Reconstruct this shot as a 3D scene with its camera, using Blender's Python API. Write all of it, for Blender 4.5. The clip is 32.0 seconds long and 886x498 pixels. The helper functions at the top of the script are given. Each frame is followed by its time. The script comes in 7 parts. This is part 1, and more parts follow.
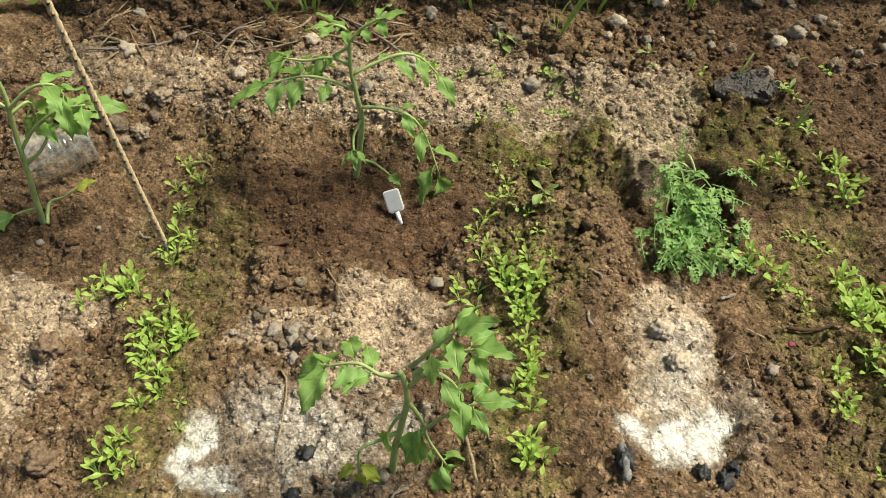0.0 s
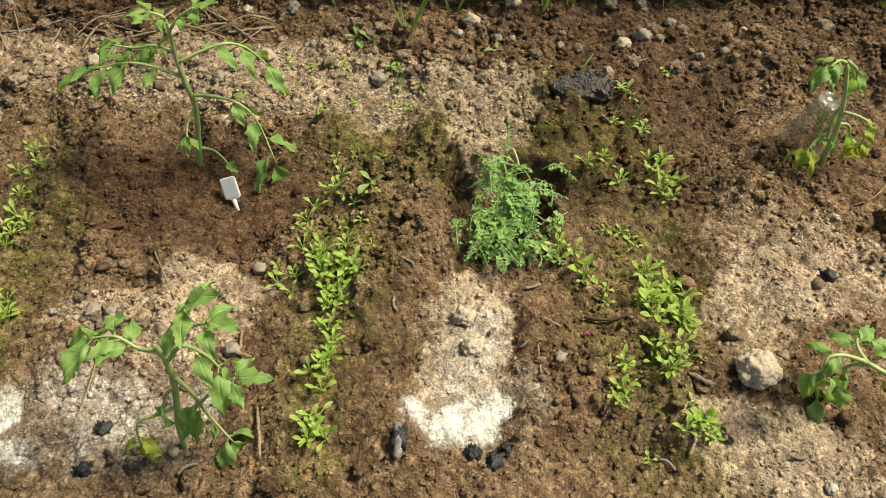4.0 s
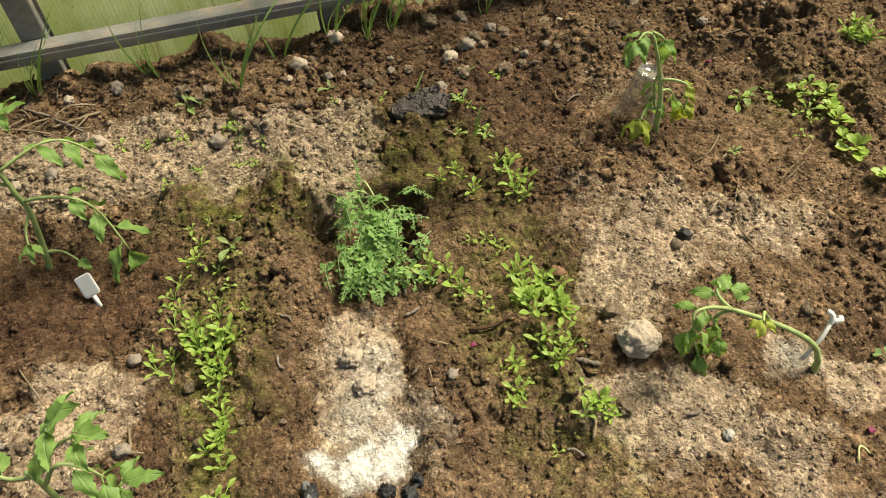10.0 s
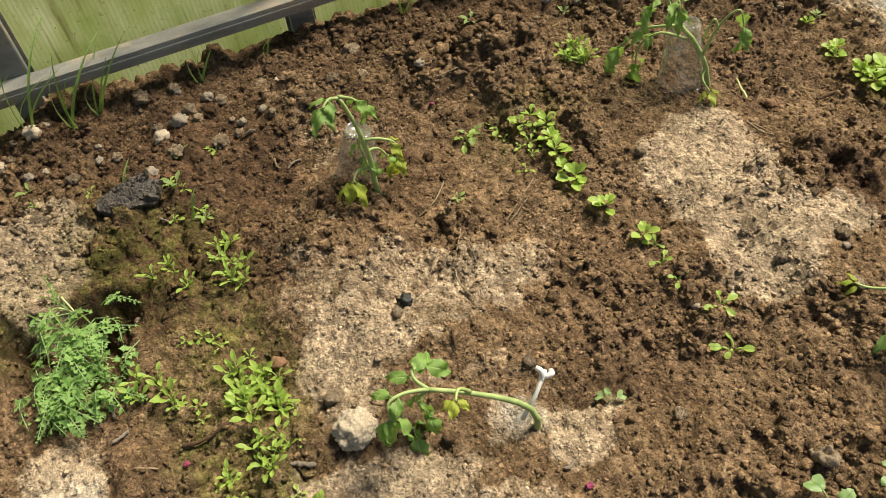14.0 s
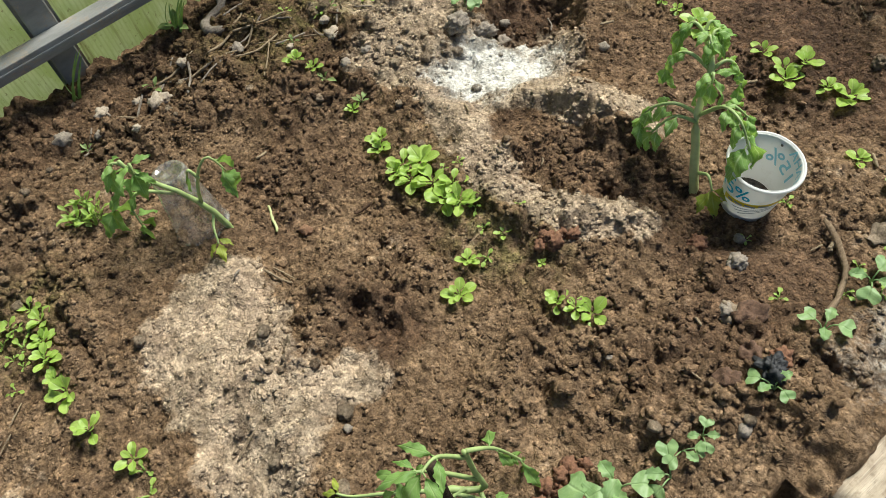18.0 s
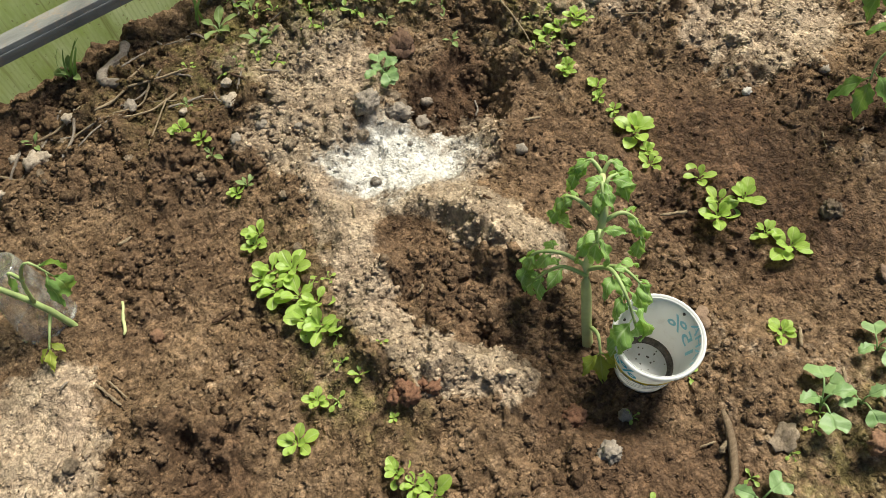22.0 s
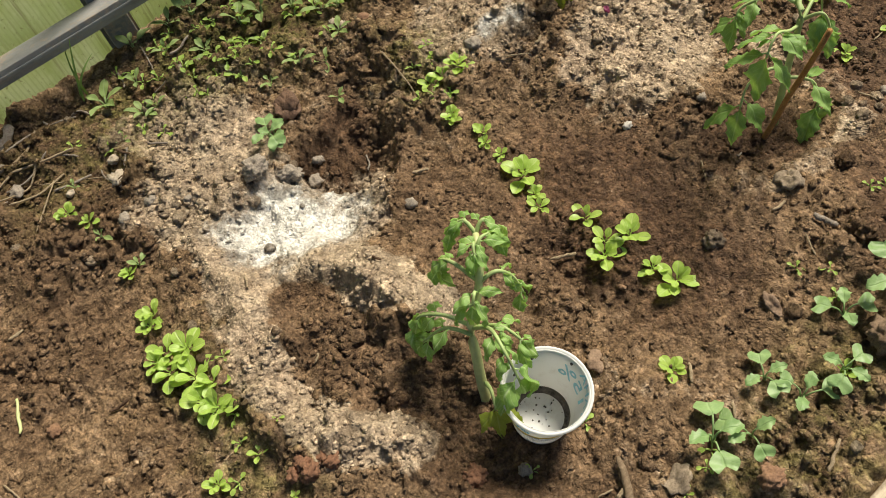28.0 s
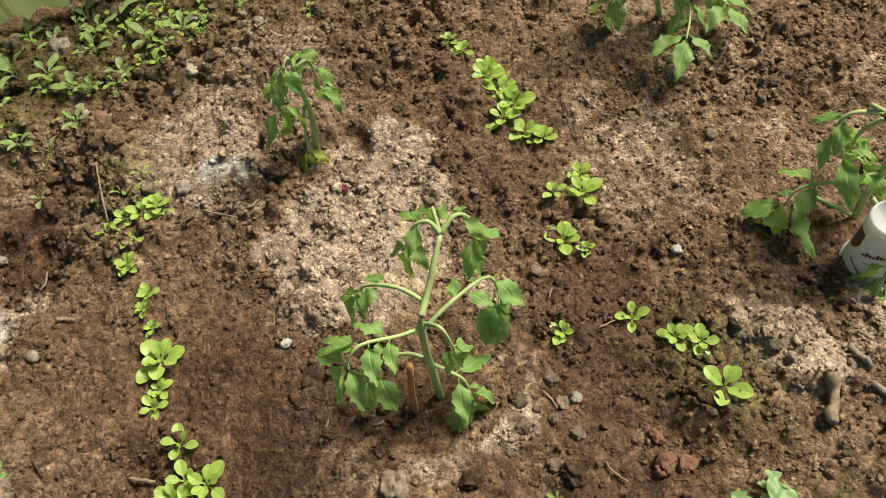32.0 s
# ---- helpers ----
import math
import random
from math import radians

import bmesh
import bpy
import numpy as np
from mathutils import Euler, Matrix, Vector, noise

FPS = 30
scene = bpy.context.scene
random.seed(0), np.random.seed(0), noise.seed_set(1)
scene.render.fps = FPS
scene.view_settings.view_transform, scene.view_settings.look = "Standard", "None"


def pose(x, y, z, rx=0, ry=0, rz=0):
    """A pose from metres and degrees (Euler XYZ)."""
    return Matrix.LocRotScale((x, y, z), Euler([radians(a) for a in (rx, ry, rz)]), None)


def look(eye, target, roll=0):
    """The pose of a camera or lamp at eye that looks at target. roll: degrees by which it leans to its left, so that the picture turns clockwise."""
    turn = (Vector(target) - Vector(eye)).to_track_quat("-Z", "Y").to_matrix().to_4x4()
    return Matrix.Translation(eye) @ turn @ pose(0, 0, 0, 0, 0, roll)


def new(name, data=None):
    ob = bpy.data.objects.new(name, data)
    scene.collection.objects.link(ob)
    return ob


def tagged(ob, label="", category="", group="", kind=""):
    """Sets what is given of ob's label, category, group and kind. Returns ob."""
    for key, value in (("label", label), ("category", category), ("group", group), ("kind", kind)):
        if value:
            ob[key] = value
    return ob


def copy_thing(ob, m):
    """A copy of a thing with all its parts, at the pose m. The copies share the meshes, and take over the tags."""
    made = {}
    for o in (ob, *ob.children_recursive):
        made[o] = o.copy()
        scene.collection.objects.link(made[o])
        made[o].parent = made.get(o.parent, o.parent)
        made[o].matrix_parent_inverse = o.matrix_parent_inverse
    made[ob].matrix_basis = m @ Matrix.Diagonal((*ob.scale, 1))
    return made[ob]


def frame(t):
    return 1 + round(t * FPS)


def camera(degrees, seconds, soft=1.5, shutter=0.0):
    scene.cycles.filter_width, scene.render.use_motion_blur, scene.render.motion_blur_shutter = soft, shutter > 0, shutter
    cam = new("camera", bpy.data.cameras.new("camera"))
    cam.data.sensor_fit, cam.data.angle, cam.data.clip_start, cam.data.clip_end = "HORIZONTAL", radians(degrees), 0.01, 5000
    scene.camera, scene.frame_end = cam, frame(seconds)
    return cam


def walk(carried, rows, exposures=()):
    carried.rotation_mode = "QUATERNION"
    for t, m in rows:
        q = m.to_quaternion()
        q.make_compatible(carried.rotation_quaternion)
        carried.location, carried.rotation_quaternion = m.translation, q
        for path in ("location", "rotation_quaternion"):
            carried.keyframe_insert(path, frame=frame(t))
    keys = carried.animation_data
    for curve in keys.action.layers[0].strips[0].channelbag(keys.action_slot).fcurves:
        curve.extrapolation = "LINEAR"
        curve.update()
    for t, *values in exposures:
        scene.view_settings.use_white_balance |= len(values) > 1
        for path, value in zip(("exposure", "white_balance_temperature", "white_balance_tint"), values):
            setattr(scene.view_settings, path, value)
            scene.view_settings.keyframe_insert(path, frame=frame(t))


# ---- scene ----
cam = camera(57.2, 32.0, soft=0.8)
PATH = [
    (0, (-0.213, -0.527, 0.796), (-0.288, 0.745, -0.745), -2.9),
    (0.5, (-0.224, -0.534, 0.783), (-0.267, 0.719, -0.775), -1.8),
    (1, (-0.215, -0.523, 0.78), (-0.215, 0.696, -0.805), -0.8),
    (1.5, (-0.182, -0.517, 0.786), (-0.157, 0.693, -0.806), -0.8),
    (2, (-0.137, -0.517, 0.785), (-0.113, 0.686, -0.813), -1.2),
    (2.5, (-0.089, -0.521, 0.796), (-0.106, 0.675, -0.807), -1.9),
    (3, (-0.04, -0.546, 0.795), (-0.095, 0.685, -0.78), -1.6),
    (3.5, (-0.009, -0.554, 0.798), (-0.067, 0.71, -0.75), -1.1),
    (5.5, (0.016, -0.557, 0.796), (0.008, 0.745, -0.722), -1.3),
    (6, (0.02, -0.553, 0.802), (0.043, 0.759, -0.707), -2.0),
    (6.5, (0.029, -0.557, 0.801), (0.063, 0.765, -0.699), -2.6),
    (7, (0.021, -0.56, 0.803), (0.071, 0.768, -0.691), -3.0),
    (7.5, (0.023, -0.564, 0.801), (0.072, 0.773, -0.685), -3.5),
    (8, (0.027, -0.565, 0.805), (0.087, 0.774, -0.68), -3.5),
    (8.5, (0.032, -0.567, 0.801), (0.101, 0.779, -0.676), -3.5),
    (9, (0.032, -0.566, 0.806), (0.105, 0.775, -0.675), -3.6),
    (9.5, (0.033, -0.565, 0.805), (0.135, 0.779, -0.672), -4.7),
    (10, (0.051, -0.552, 0.803), (0.234, 0.751, -0.703), -6.4),
    (10.5, (0.061, -0.515, 0.81), (0.388, 0.729, -0.722), -6.9),
    (11, (0.064, -0.504, 0.81), (0.497, 0.707, -0.721), -7.0),
    (11.5, (0.094, -0.5, 0.809), (0.542, 0.711, -0.719), -7.1),
    (12, (0.154, -0.496, 0.821), (0.59, 0.737, -0.692), -6.1),
    (12.5, (0.218, -0.499, 0.812), (0.639, 0.743, -0.698), -6.1),
    (13, (0.258, -0.509, 0.812), (0.675, 0.726, -0.705), -6.1),
    (13.5, (0.28, -0.513, 0.802), (0.688, 0.731, -0.711), -6.4),
    (15.5, (0.487, -0.545, 0.813), (1.036, 0.517, -0.79), -15.0),
    (16, (0.6, -0.493, 0.804), (1.211, 0.488, -0.828), -14.1),
    (16.5, (0.68, -0.455, 0.802), (1.338, 0.481, -0.838), -12.7),
    (17, (0.745, -0.467, 0.805), (1.419, 0.464, -0.832), -12.5),
    (17.5, (0.818, -0.488, 0.805), (1.409, 0.499, -0.831), -14.2),
    (18, (0.93, -0.514, 0.799), (1.446, 0.537, -0.823), -15.3),
    (18.5, (0.987, -0.523, 0.793), (1.477, 0.552, -0.821), -16.1),
    (19, (1.109, -0.484, 0.751), (1.577, 0.576, -0.879), -16.7),
    (19.5, (1.204, -0.419, 0.767), (1.667, 0.624, -0.875), -15.1),
    (20, (1.215, -0.398, 0.778), (1.667, 0.645, -0.868), -13.8),
    (20.5, (1.197, -0.421, 0.76), (1.58, 0.647, -0.887), -14.6),
    (21, (1.221, -0.45, 0.764), (1.59, 0.629, -0.88), -15.3),
    (21.5, (1.23, -0.453, 0.768), (1.605, 0.626, -0.874), -15.5),
    (22, (1.23, -0.451, 0.765), (1.608, 0.622, -0.88), -15.6),
    (22.5, (1.231, -0.452, 0.764), (1.61, 0.621, -0.881), -15.6),
    (23, (1.226, -0.449, 0.759), (1.606, 0.617, -0.889), -15.6),
    (23.5, (1.235, -0.447, 0.763), (1.649, 0.608, -0.886), -15.2),
    (24, (1.246, -0.452, 0.765), (1.684, 0.604, -0.876), -16.3),
    (24.5, (1.263, -0.451, 0.767), (1.708, 0.606, -0.871), -17.2),
    (26.5, (1.26, -0.453, 0.778), (1.722, 0.599, -0.86), -17.4),
    (27, (1.262, -0.453, 0.776), (1.728, 0.596, -0.862), -17.3),
    (27.5, (1.277, -0.453, 0.773), (1.744, 0.596, -0.865), -17.3),
    (28, (1.33, -0.464, 0.775), (1.789, 0.584, -0.865), -17.7),
    (28.5, (1.433, -0.488, 0.774), (1.887, 0.558, -0.869), -18.0),
    (29, (1.51, -0.522, 0.78), (1.978, 0.525, -0.859), -18.0),
    (29.5, (1.56, -0.549, 0.774), (2.035, 0.494, -0.865), -18.7),
    (30, (1.64, -0.54, 0.763), (2.133, 0.494, -0.876), -18.6),
    (30.5, (1.725, -0.493, 0.763), (2.272, 0.517, -0.875), -13.0),
    (31, (1.794, -0.469, 0.764), (2.251, 0.558, -0.89), -12.3),
    (31.5, (1.849, -0.444, 0.766), (2.184, 0.604, -0.904), -11.1),
    (32, (1.896, -0.433, 0.761), (2.154, 0.628, -0.914), -9.8),
]
LOOKS = [(0, 0.5, 6420, 6.5), (6, 0.45, 6870, 7.5), (9, 0.42, 6870, 7.5), (13.5, 0.43, 6820, 8.5), (16, 0.52, 6820, 9.5), (19, 0.36, 5470, 6.5), (21, 0.42, 5570, 6.5), (23, 0.42, 6620, 10.5), (28, 0.4, 6470, 10.5), (30, 0.26, 6420, 10.5), (32, 0.42, 6370, 11.5)]
walk(cam, [(t, look(e, g, r)) for t, e, g, r in PATH], LOOKS)

# ---- light ----
SUN_EL, SUN_AZ = 54.0, 78.0          # degrees above the horizon; degrees from +y towards +x
world = bpy.data.worlds.new("sky")
scene.world = world
world.use_nodes = True
_n = world.node_tree.nodes
_sky = _n.new("ShaderNodeTexSky")
_sky.sky_type, _sky.sun_disc = "NISHITA", False
_sky.sun_elevation, _sky.sun_rotation = radians(SUN_EL), radians(SUN_AZ)
_n["Background"].inputs["Strength"].default_value = 0.064
world.node_tree.links.new(_sky.outputs["Color"], _n["Background"].inputs["Color"])
sun = new("sun", bpy.data.lights.new("sun", "SUN"))
sun.data.energy, sun.data.angle, sun.data.color = 5.1, radians(20), (1.0, 0.92, 0.76)
_d = Vector((math.sin(radians(SUN_AZ)) * math.cos(radians(SUN_EL)), math.cos(radians(SUN_AZ)) * math.cos(radians(SUN_EL)), math.sin(radians(SUN_EL))))
sun.matrix_world = look(_d * 8, (0, 0, 0))

# ---- node material helpers ----


class Mat:
    """A node material under construction; every method returns an output socket."""

    def __init__(self, name):
        self.m = bpy.data.materials.new(name)
        self.m.use_nodes = True
        self.t = self.m.node_tree
        self.bsdf = self.t.nodes["Principled BSDF"]
        self.out = self.t.nodes["Material Output"]

    def node(self, kind, **given):
        n = self.t.nodes.new(kind)
        for k, v in given.items():
            n.inputs[k.replace("_", " ")].default_value = v
        return n

    def link(self, a, b):
        self.t.links.new(a, b)

    def coords(self, kind="Object"):
        return self.node("ShaderNodeTexCoord").outputs[kind]

    def world(self):
        return self.node("ShaderNodeNewGeometry").outputs["Position"]

    def noise(self, vec, scale, detail=3.0, rough=0.55, stretch=None):
        if stretch:
            mp = self.node("ShaderNodeMapping")
            mp.inputs["Scale"].default_value = stretch
            self.link(vec, mp.inputs["Vector"])
            vec = mp.outputs["Vector"]
        n = self.node("ShaderNodeTexNoise", Scale=scale, Detail=detail, Roughness=rough)
        self.link(vec, n.inputs["Vector"])
        return n.outputs["Fac"]

    def ramp(self, fac, *stops):
        n = self.node("ShaderNodeValToRGB")
        e = n.color_ramp.elements
        while len(e) < len(stops):
            e.new(0.5)
        for el, (p, c) in zip(e, stops):
            el.position = p
            el.color = (c, c, c, 1) if isinstance(c, (int, float)) else (*c, 1)
        self.link(fac, n.inputs["Fac"])
        return n.outputs["Color"]

    def mix(self, fac, a, b, mode="MIX"):
        n = self.node("ShaderNodeMix")
        n.data_type, n.blend_type = "RGBA", mode
        ins = [i for i in n.inputs if i.enabled]
        for sock, v in zip(ins, (fac, a, b)):
            if isinstance(v, (int, float)):
                sock.default_value = v if sock.type == "VALUE" else (v, v, v, 1)
            elif isinstance(v, tuple):
                sock.default_value = (*v, 1)
            else:
                self.link(v, sock)
        return [o for o in n.outputs if o.enabled][0]

    def math(self, op, a, b=0.0):
        n = self.node("ShaderNodeMath")
        n.operation = op
        for sock, v in zip(n.inputs, (a, b)):
            if isinstance(v, (int, float)):
                sock.default_value = v
            else:
                self.link(v, sock)
        return n.outputs[0]

    def attr(self, name):
        n = self.node("ShaderNodeAttribute")
        n.attribute_name = name
        return n.outputs["Fac"]

    def rand(self):
        return self.node("ShaderNodeObjectInfo").outputs["Random"]

    def set(self, **given):
        for k, v in given.items():
            sock = self.bsdf.inputs[k.replace("_", " ")]
            if isinstance(v, (int, float)):
                sock.default_value = v
            elif isinstance(v, tuple):
                sock.default_value = (*v, 1)
            else:
                self.link(v, sock)
        return self

    def bump(self, height, strength=0.5, distance=0.002):
        n = self.node("ShaderNodeBump", Strength=strength, Distance=distance)
        self.link(height, n.inputs["Height"])
        self.link(n.outputs["Normal"], self.bsdf.inputs["Normal"])
        return self


def soil_material():
    k = Mat("soil")
    p = k.world()
    dry, ash, moss, damp_shade = (k.attr(a) for a in ("dry", "ash", "moss", "damp_shade"))
    big = k.noise(p, 13, 5)
    mid = k.noise(p, 70, 5)
    fine = k.noise(p, 230, 3, 0.6)
    cells = k.node("ShaderNodeTexVoronoi", Scale=150.0)
    warp = k.mix(0.012, p, k.node("ShaderNodeTexNoise", Scale=300.0).outputs["Color"])
    k.link(warp, cells.inputs["Vector"])
    rough = k.math("ADD", k.math("MULTIPLY", k.math("SUBTRACT", mid, 0.5), 0.95), k.math("ADD", k.math("MULTIPLY", k.math("SUBTRACT", fine, 0.5), 0.8), k.math("MULTIPLY", k.math("SUBTRACT", big, 0.5), 0.7)))
    brown = k.mix(k.ramp(big, (0.32, 0.0), (0.68, 1.0)), (0.164, 0.103, 0.056), (0.240, 0.160, 0.093))
    brown = k.mix(k.ramp(mid, (0.40, 0.0), (0.75, 0.8)), brown, (0.320, 0.218, 0.134))
    # this mask holds painted shade of pits and the cup besides damp
    brown = k.mix(k.math("MULTIPLY", damp_shade, 0.9), brown, k.mix(k.ramp(mid, (0.35, 0.0), (0.7, 1.0)), (0.080, 0.043, 0.023), (0.135, 0.076, 0.043)))
    tan = k.mix(k.ramp(mid, (0.3, 0.0), (0.7, 1.0)), (0.380, 0.288, 0.194), (0.535, 0.425, 0.302))
    tan = k.mix(k.ramp(big, (0.40, 0.0), (0.70, 0.5)), tan, (0.440, 0.322, 0.232))
    col = k.mix(k.ramp(k.math("ADD", dry, rough), (0.22, 0.0), (0.72, 1.0)), brown, tan)
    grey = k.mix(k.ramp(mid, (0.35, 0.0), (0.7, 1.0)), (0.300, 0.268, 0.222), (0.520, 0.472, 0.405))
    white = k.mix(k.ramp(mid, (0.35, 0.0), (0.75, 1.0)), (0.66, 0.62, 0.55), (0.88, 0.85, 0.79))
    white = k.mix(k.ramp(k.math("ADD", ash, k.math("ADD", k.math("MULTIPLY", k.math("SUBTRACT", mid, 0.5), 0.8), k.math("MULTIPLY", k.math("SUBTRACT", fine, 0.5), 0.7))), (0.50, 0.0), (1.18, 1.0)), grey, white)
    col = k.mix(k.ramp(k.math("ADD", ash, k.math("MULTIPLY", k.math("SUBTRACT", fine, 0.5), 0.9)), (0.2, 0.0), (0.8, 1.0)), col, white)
    green = k.mix(k.ramp(mid, (0.35, 0.0), (0.7, 1.0)), (0.082, 0.098, 0.014), (0.175, 0.190, 0.038))
    mm = k.math("MULTIPLY", moss, k.ramp(k.noise(p, 48, 6, 0.72), (0.40, 0.0), (0.58, 0.9)))
    col = k.mix(mm, col, green)
    grit = k.ramp(k.noise(p, 420, 1), (0.70, 0.0), (0.76, 0.35))
    col = k.mix(grit, col, k.mix(0.5, col, (0.50, 0.43, 0.35)))
    speck = k.math("ADD", k.math("MULTIPLY", k.noise(p, 150, 3, 0.6), 0.6), k.math("MULTIPLY", k.noise(p, 340, 2, 0.55), 0.4))
    col = k.mix(k.ramp(k.math("MAXIMUM", ash, k.math("MULTIPLY", dry, 0.6)), (0.2, 0.9), (0.9, 0.5)), col, k.ramp(speck, (0.37, (0.48, 0.46, 0.44)), (0.5, (0.95, 0.95, 0.95)), (0.62, (1.58, 1.56, 1.53))), "MULTIPLY")
    lump = k.ramp(k.attr("tone"), (0.22, 0.0), (0.78, 1.0))
    col = k.mix(k.ramp(ash, (0.1, 0.8), (0.8, 0.35)), col, k.ramp(lump, (0.0, (0.56, 0.54, 0.52)), (0.5, (0.97, 0.97, 0.97)), (1.0, (1.50, 1.48, 1.45))), "MULTIPLY")
    k.set(Base_Color=col, Roughness=k.ramp(damp_shade, (0.0, 0.97), (1.0, 0.72)), Specular_IOR_Level=0.18)
    h = k.math("ADD", k.math("MULTIPLY", k.noise(p, 100, 4, 0.6), 0.8), k.math("MULTIPLY", fine, 0.45))
    small = k.node("ShaderNodeTexVoronoi", Scale=260.0)
    k.link(p, small.inputs["Vector"])
    h = k.math("SUBTRACT", h, k.math("MULTIPLY", cells.outputs["Distance"], 0.8))
    h = k.math("SUBTRACT", h, k.math("MULTIPLY", small.outputs["Distance"], 0.4))
    return k.bump(h, 1.0, 0.0036).m


def simple(name, color, rough=0.6, var=0.25, scale=40, metal=0.0, bump=0.0, spec=0.5, coords="Object"):
    k = Mat(name)
    n = k.noise(k.coords(coords), scale, 5)
    dark = tuple(c * (1 - var) for c in color)
    light = tuple(min(1, c * (1 + var)) for c in color)
    k.set(Base_Color=k.mix(k.ramp(n, (0.3, 0.0), (0.7, 1.0)), dark, light), Roughness=rough, Metallic=metal, Specular_IOR_Level=spec)
    if bump:
        k.bump(k.noise(k.coords(coords), scale * 6, 4), 0.6, bump)
    return k.m


def wood_material(name, light, dark, scale=1.0, saw=0.0, dirt=0.5):
    """Grain along the thing's own x, stains, soil smears and, for sawn timber, cross marks of the saw."""
    k = Mat(name)
    c = k.coords()
    grain = k.noise(c, 30 * scale, 6, 0.65, (0.12, 3.0, 3.0))
    fibre = k.noise(c, 120 * scale, 4, 0.6, (0.08, 3.0, 3.0))
    blot = k.noise(c, 12 * scale, 6, 0.65)
    spots_ = k.noise(c, 90 * scale, 5, 0.7)
    col = k.mix(k.ramp(k.math("ADD", k.math("MULTIPLY", grain, 0.6), k.math("MULTIPLY", fibre, 0.4)), (0.38, 0.0), (0.62, 1.0)), dark, light)
    col = k.mix(k.ramp(blot, (0.42, 0.0), (0.7, 0.75)), col, tuple(v * 0.5 for v in light))
    col = k.mix(k.ramp(k.math("ADD", k.math("MULTIPLY", spots_, 0.7), k.math("MULTIPLY", blot, 0.3)), (0.50, 0.0), (0.62, dirt)), col, (0.13, 0.085, 0.05))
    h = k.math("ADD", grain, k.math("MULTIPLY", fibre, 0.7))
    if saw:
        wave = k.node("ShaderNodeTexWave", Scale=saw, Distortion=5.0, Detail=3.0)
        wave.inputs["Detail Scale"].default_value = 0.6
        k.link(c, wave.inputs["Vector"])
        col = k.mix(k.ramp(wave.outputs["Fac"], (0.1, 0.05), (0.6, 0.0)), col, tuple(v * 0.5 for v in dark))
        h = k.math("ADD", h, k.math("MULTIPLY", wave.outputs["Fac"], 0.4))
    k.set(Base_Color=col, Roughness=0.9, Specular_IOR_Level=0.2)
    return k.bump(h, 0.9, 0.0025).m


def sheet_material():
    """Twin-wall polycarbonate, algae-stained; the green light of grass behind is in its colour."""
    k = Mat("polycarbonate")
    p = k.world()
    ribs = k.node("ShaderNodeTexWave", Scale=46.0, Distortion=0.5)
    k.link(p, ribs.inputs["Vector"])
    stain = k.noise(p, 11, 6, 0.65, (1.0, 1.0, 0.45))
    film = k.noise(p, 34, 6, 0.7, (1.0, 1.0, 0.30))
    streak = k.noise(p, 75, 4, 0.6, (1.0, 1.0, 0.05))
    speck = k.noise(p, 130, 5, 0.7)
    col = k.mix(k.ramp(stain, (0.32, 0.0), (0.68, 1.0)), (0.50, 0.58, 0.17), (0.88, 0.88, 0.62))
    col = k.mix(k.ramp(film, (0.46, 0.0), (0.70, 0.65)), col, (0.42, 0.50, 0.14))
    col = k.mix(k.ramp(ribs.outputs["Fac"], (0.0, 0.42), (0.5, 0.0)), col, (0.52, 0.56, 0.26))
    col = k.mix(k.ramp(streak, (0.58, 0.0), (0.7, 0.7)), col, (0.24, 0.20, 0.07))
    col = k.mix(k.ramp(speck, (0.60, 0.0), (0.66, 0.6)), col, (0.20, 0.14, 0.06))
    dif = k.node("ShaderNodeBsdfDiffuse")
    tra = k.node("ShaderNodeBsdfTranslucent")
    glo = k.node("ShaderNodeBsdfGlossy", Roughness=0.25)
    k.link(col, dif.inputs["Color"])
    k.link(col, tra.inputs["Color"])
    a = k.node("ShaderNodeMixShader", Fac=0.62)
    k.link(dif.outputs[0], a.inputs[1])
    k.link(tra.outputs[0], a.inputs[2])
    b = k.node("ShaderNodeMixShader", Fac=0.05)
    k.link(a.outputs[0], b.inputs[1])
    k.link(glo.outputs[0], b.inputs[2])
    k.link(b.outputs[0], k.out.inputs["Surface"])
    return k.m


def dirty_metal():
    """Dull zinc-grey steel with dried mud and streaks."""
    k = Mat("dirty_steel")
    p = k.world()
    base = k.mix(k.ramp(k.noise(p, 26, 6, 0.65, (0.4, 1.0, 1.0)), (0.35, 0.0), (0.65, 1.0)), (0.17, 0.17, 0.165), (0.32, 0.315, 0.30))
    mud = k.math("ADD", k.math("MULTIPLY", k.noise(p, 16, 5, 0.6), 0.6), k.math("MULTIPLY", k.noise(p, 160, 4, 0.7), 0.4))
    amount = k.ramp(mud, (0.50, 0.0), (0.60, 0.85))
    col = k.mix(amount, base, k.mix(k.noise(p, 240, 3), (0.24, 0.18, 0.125), (0.52, 0.44, 0.35)))
    k.set(Base_Color=col, Roughness=k.ramp(mud, (0.48, 0.5), (0.6, 0.95)), Metallic=0.1, Specular_IOR_Level=0.4)
    return k.bump(k.math("ADD", mud, k.noise(p, 500, 3)), 0.5, 0.0015).m


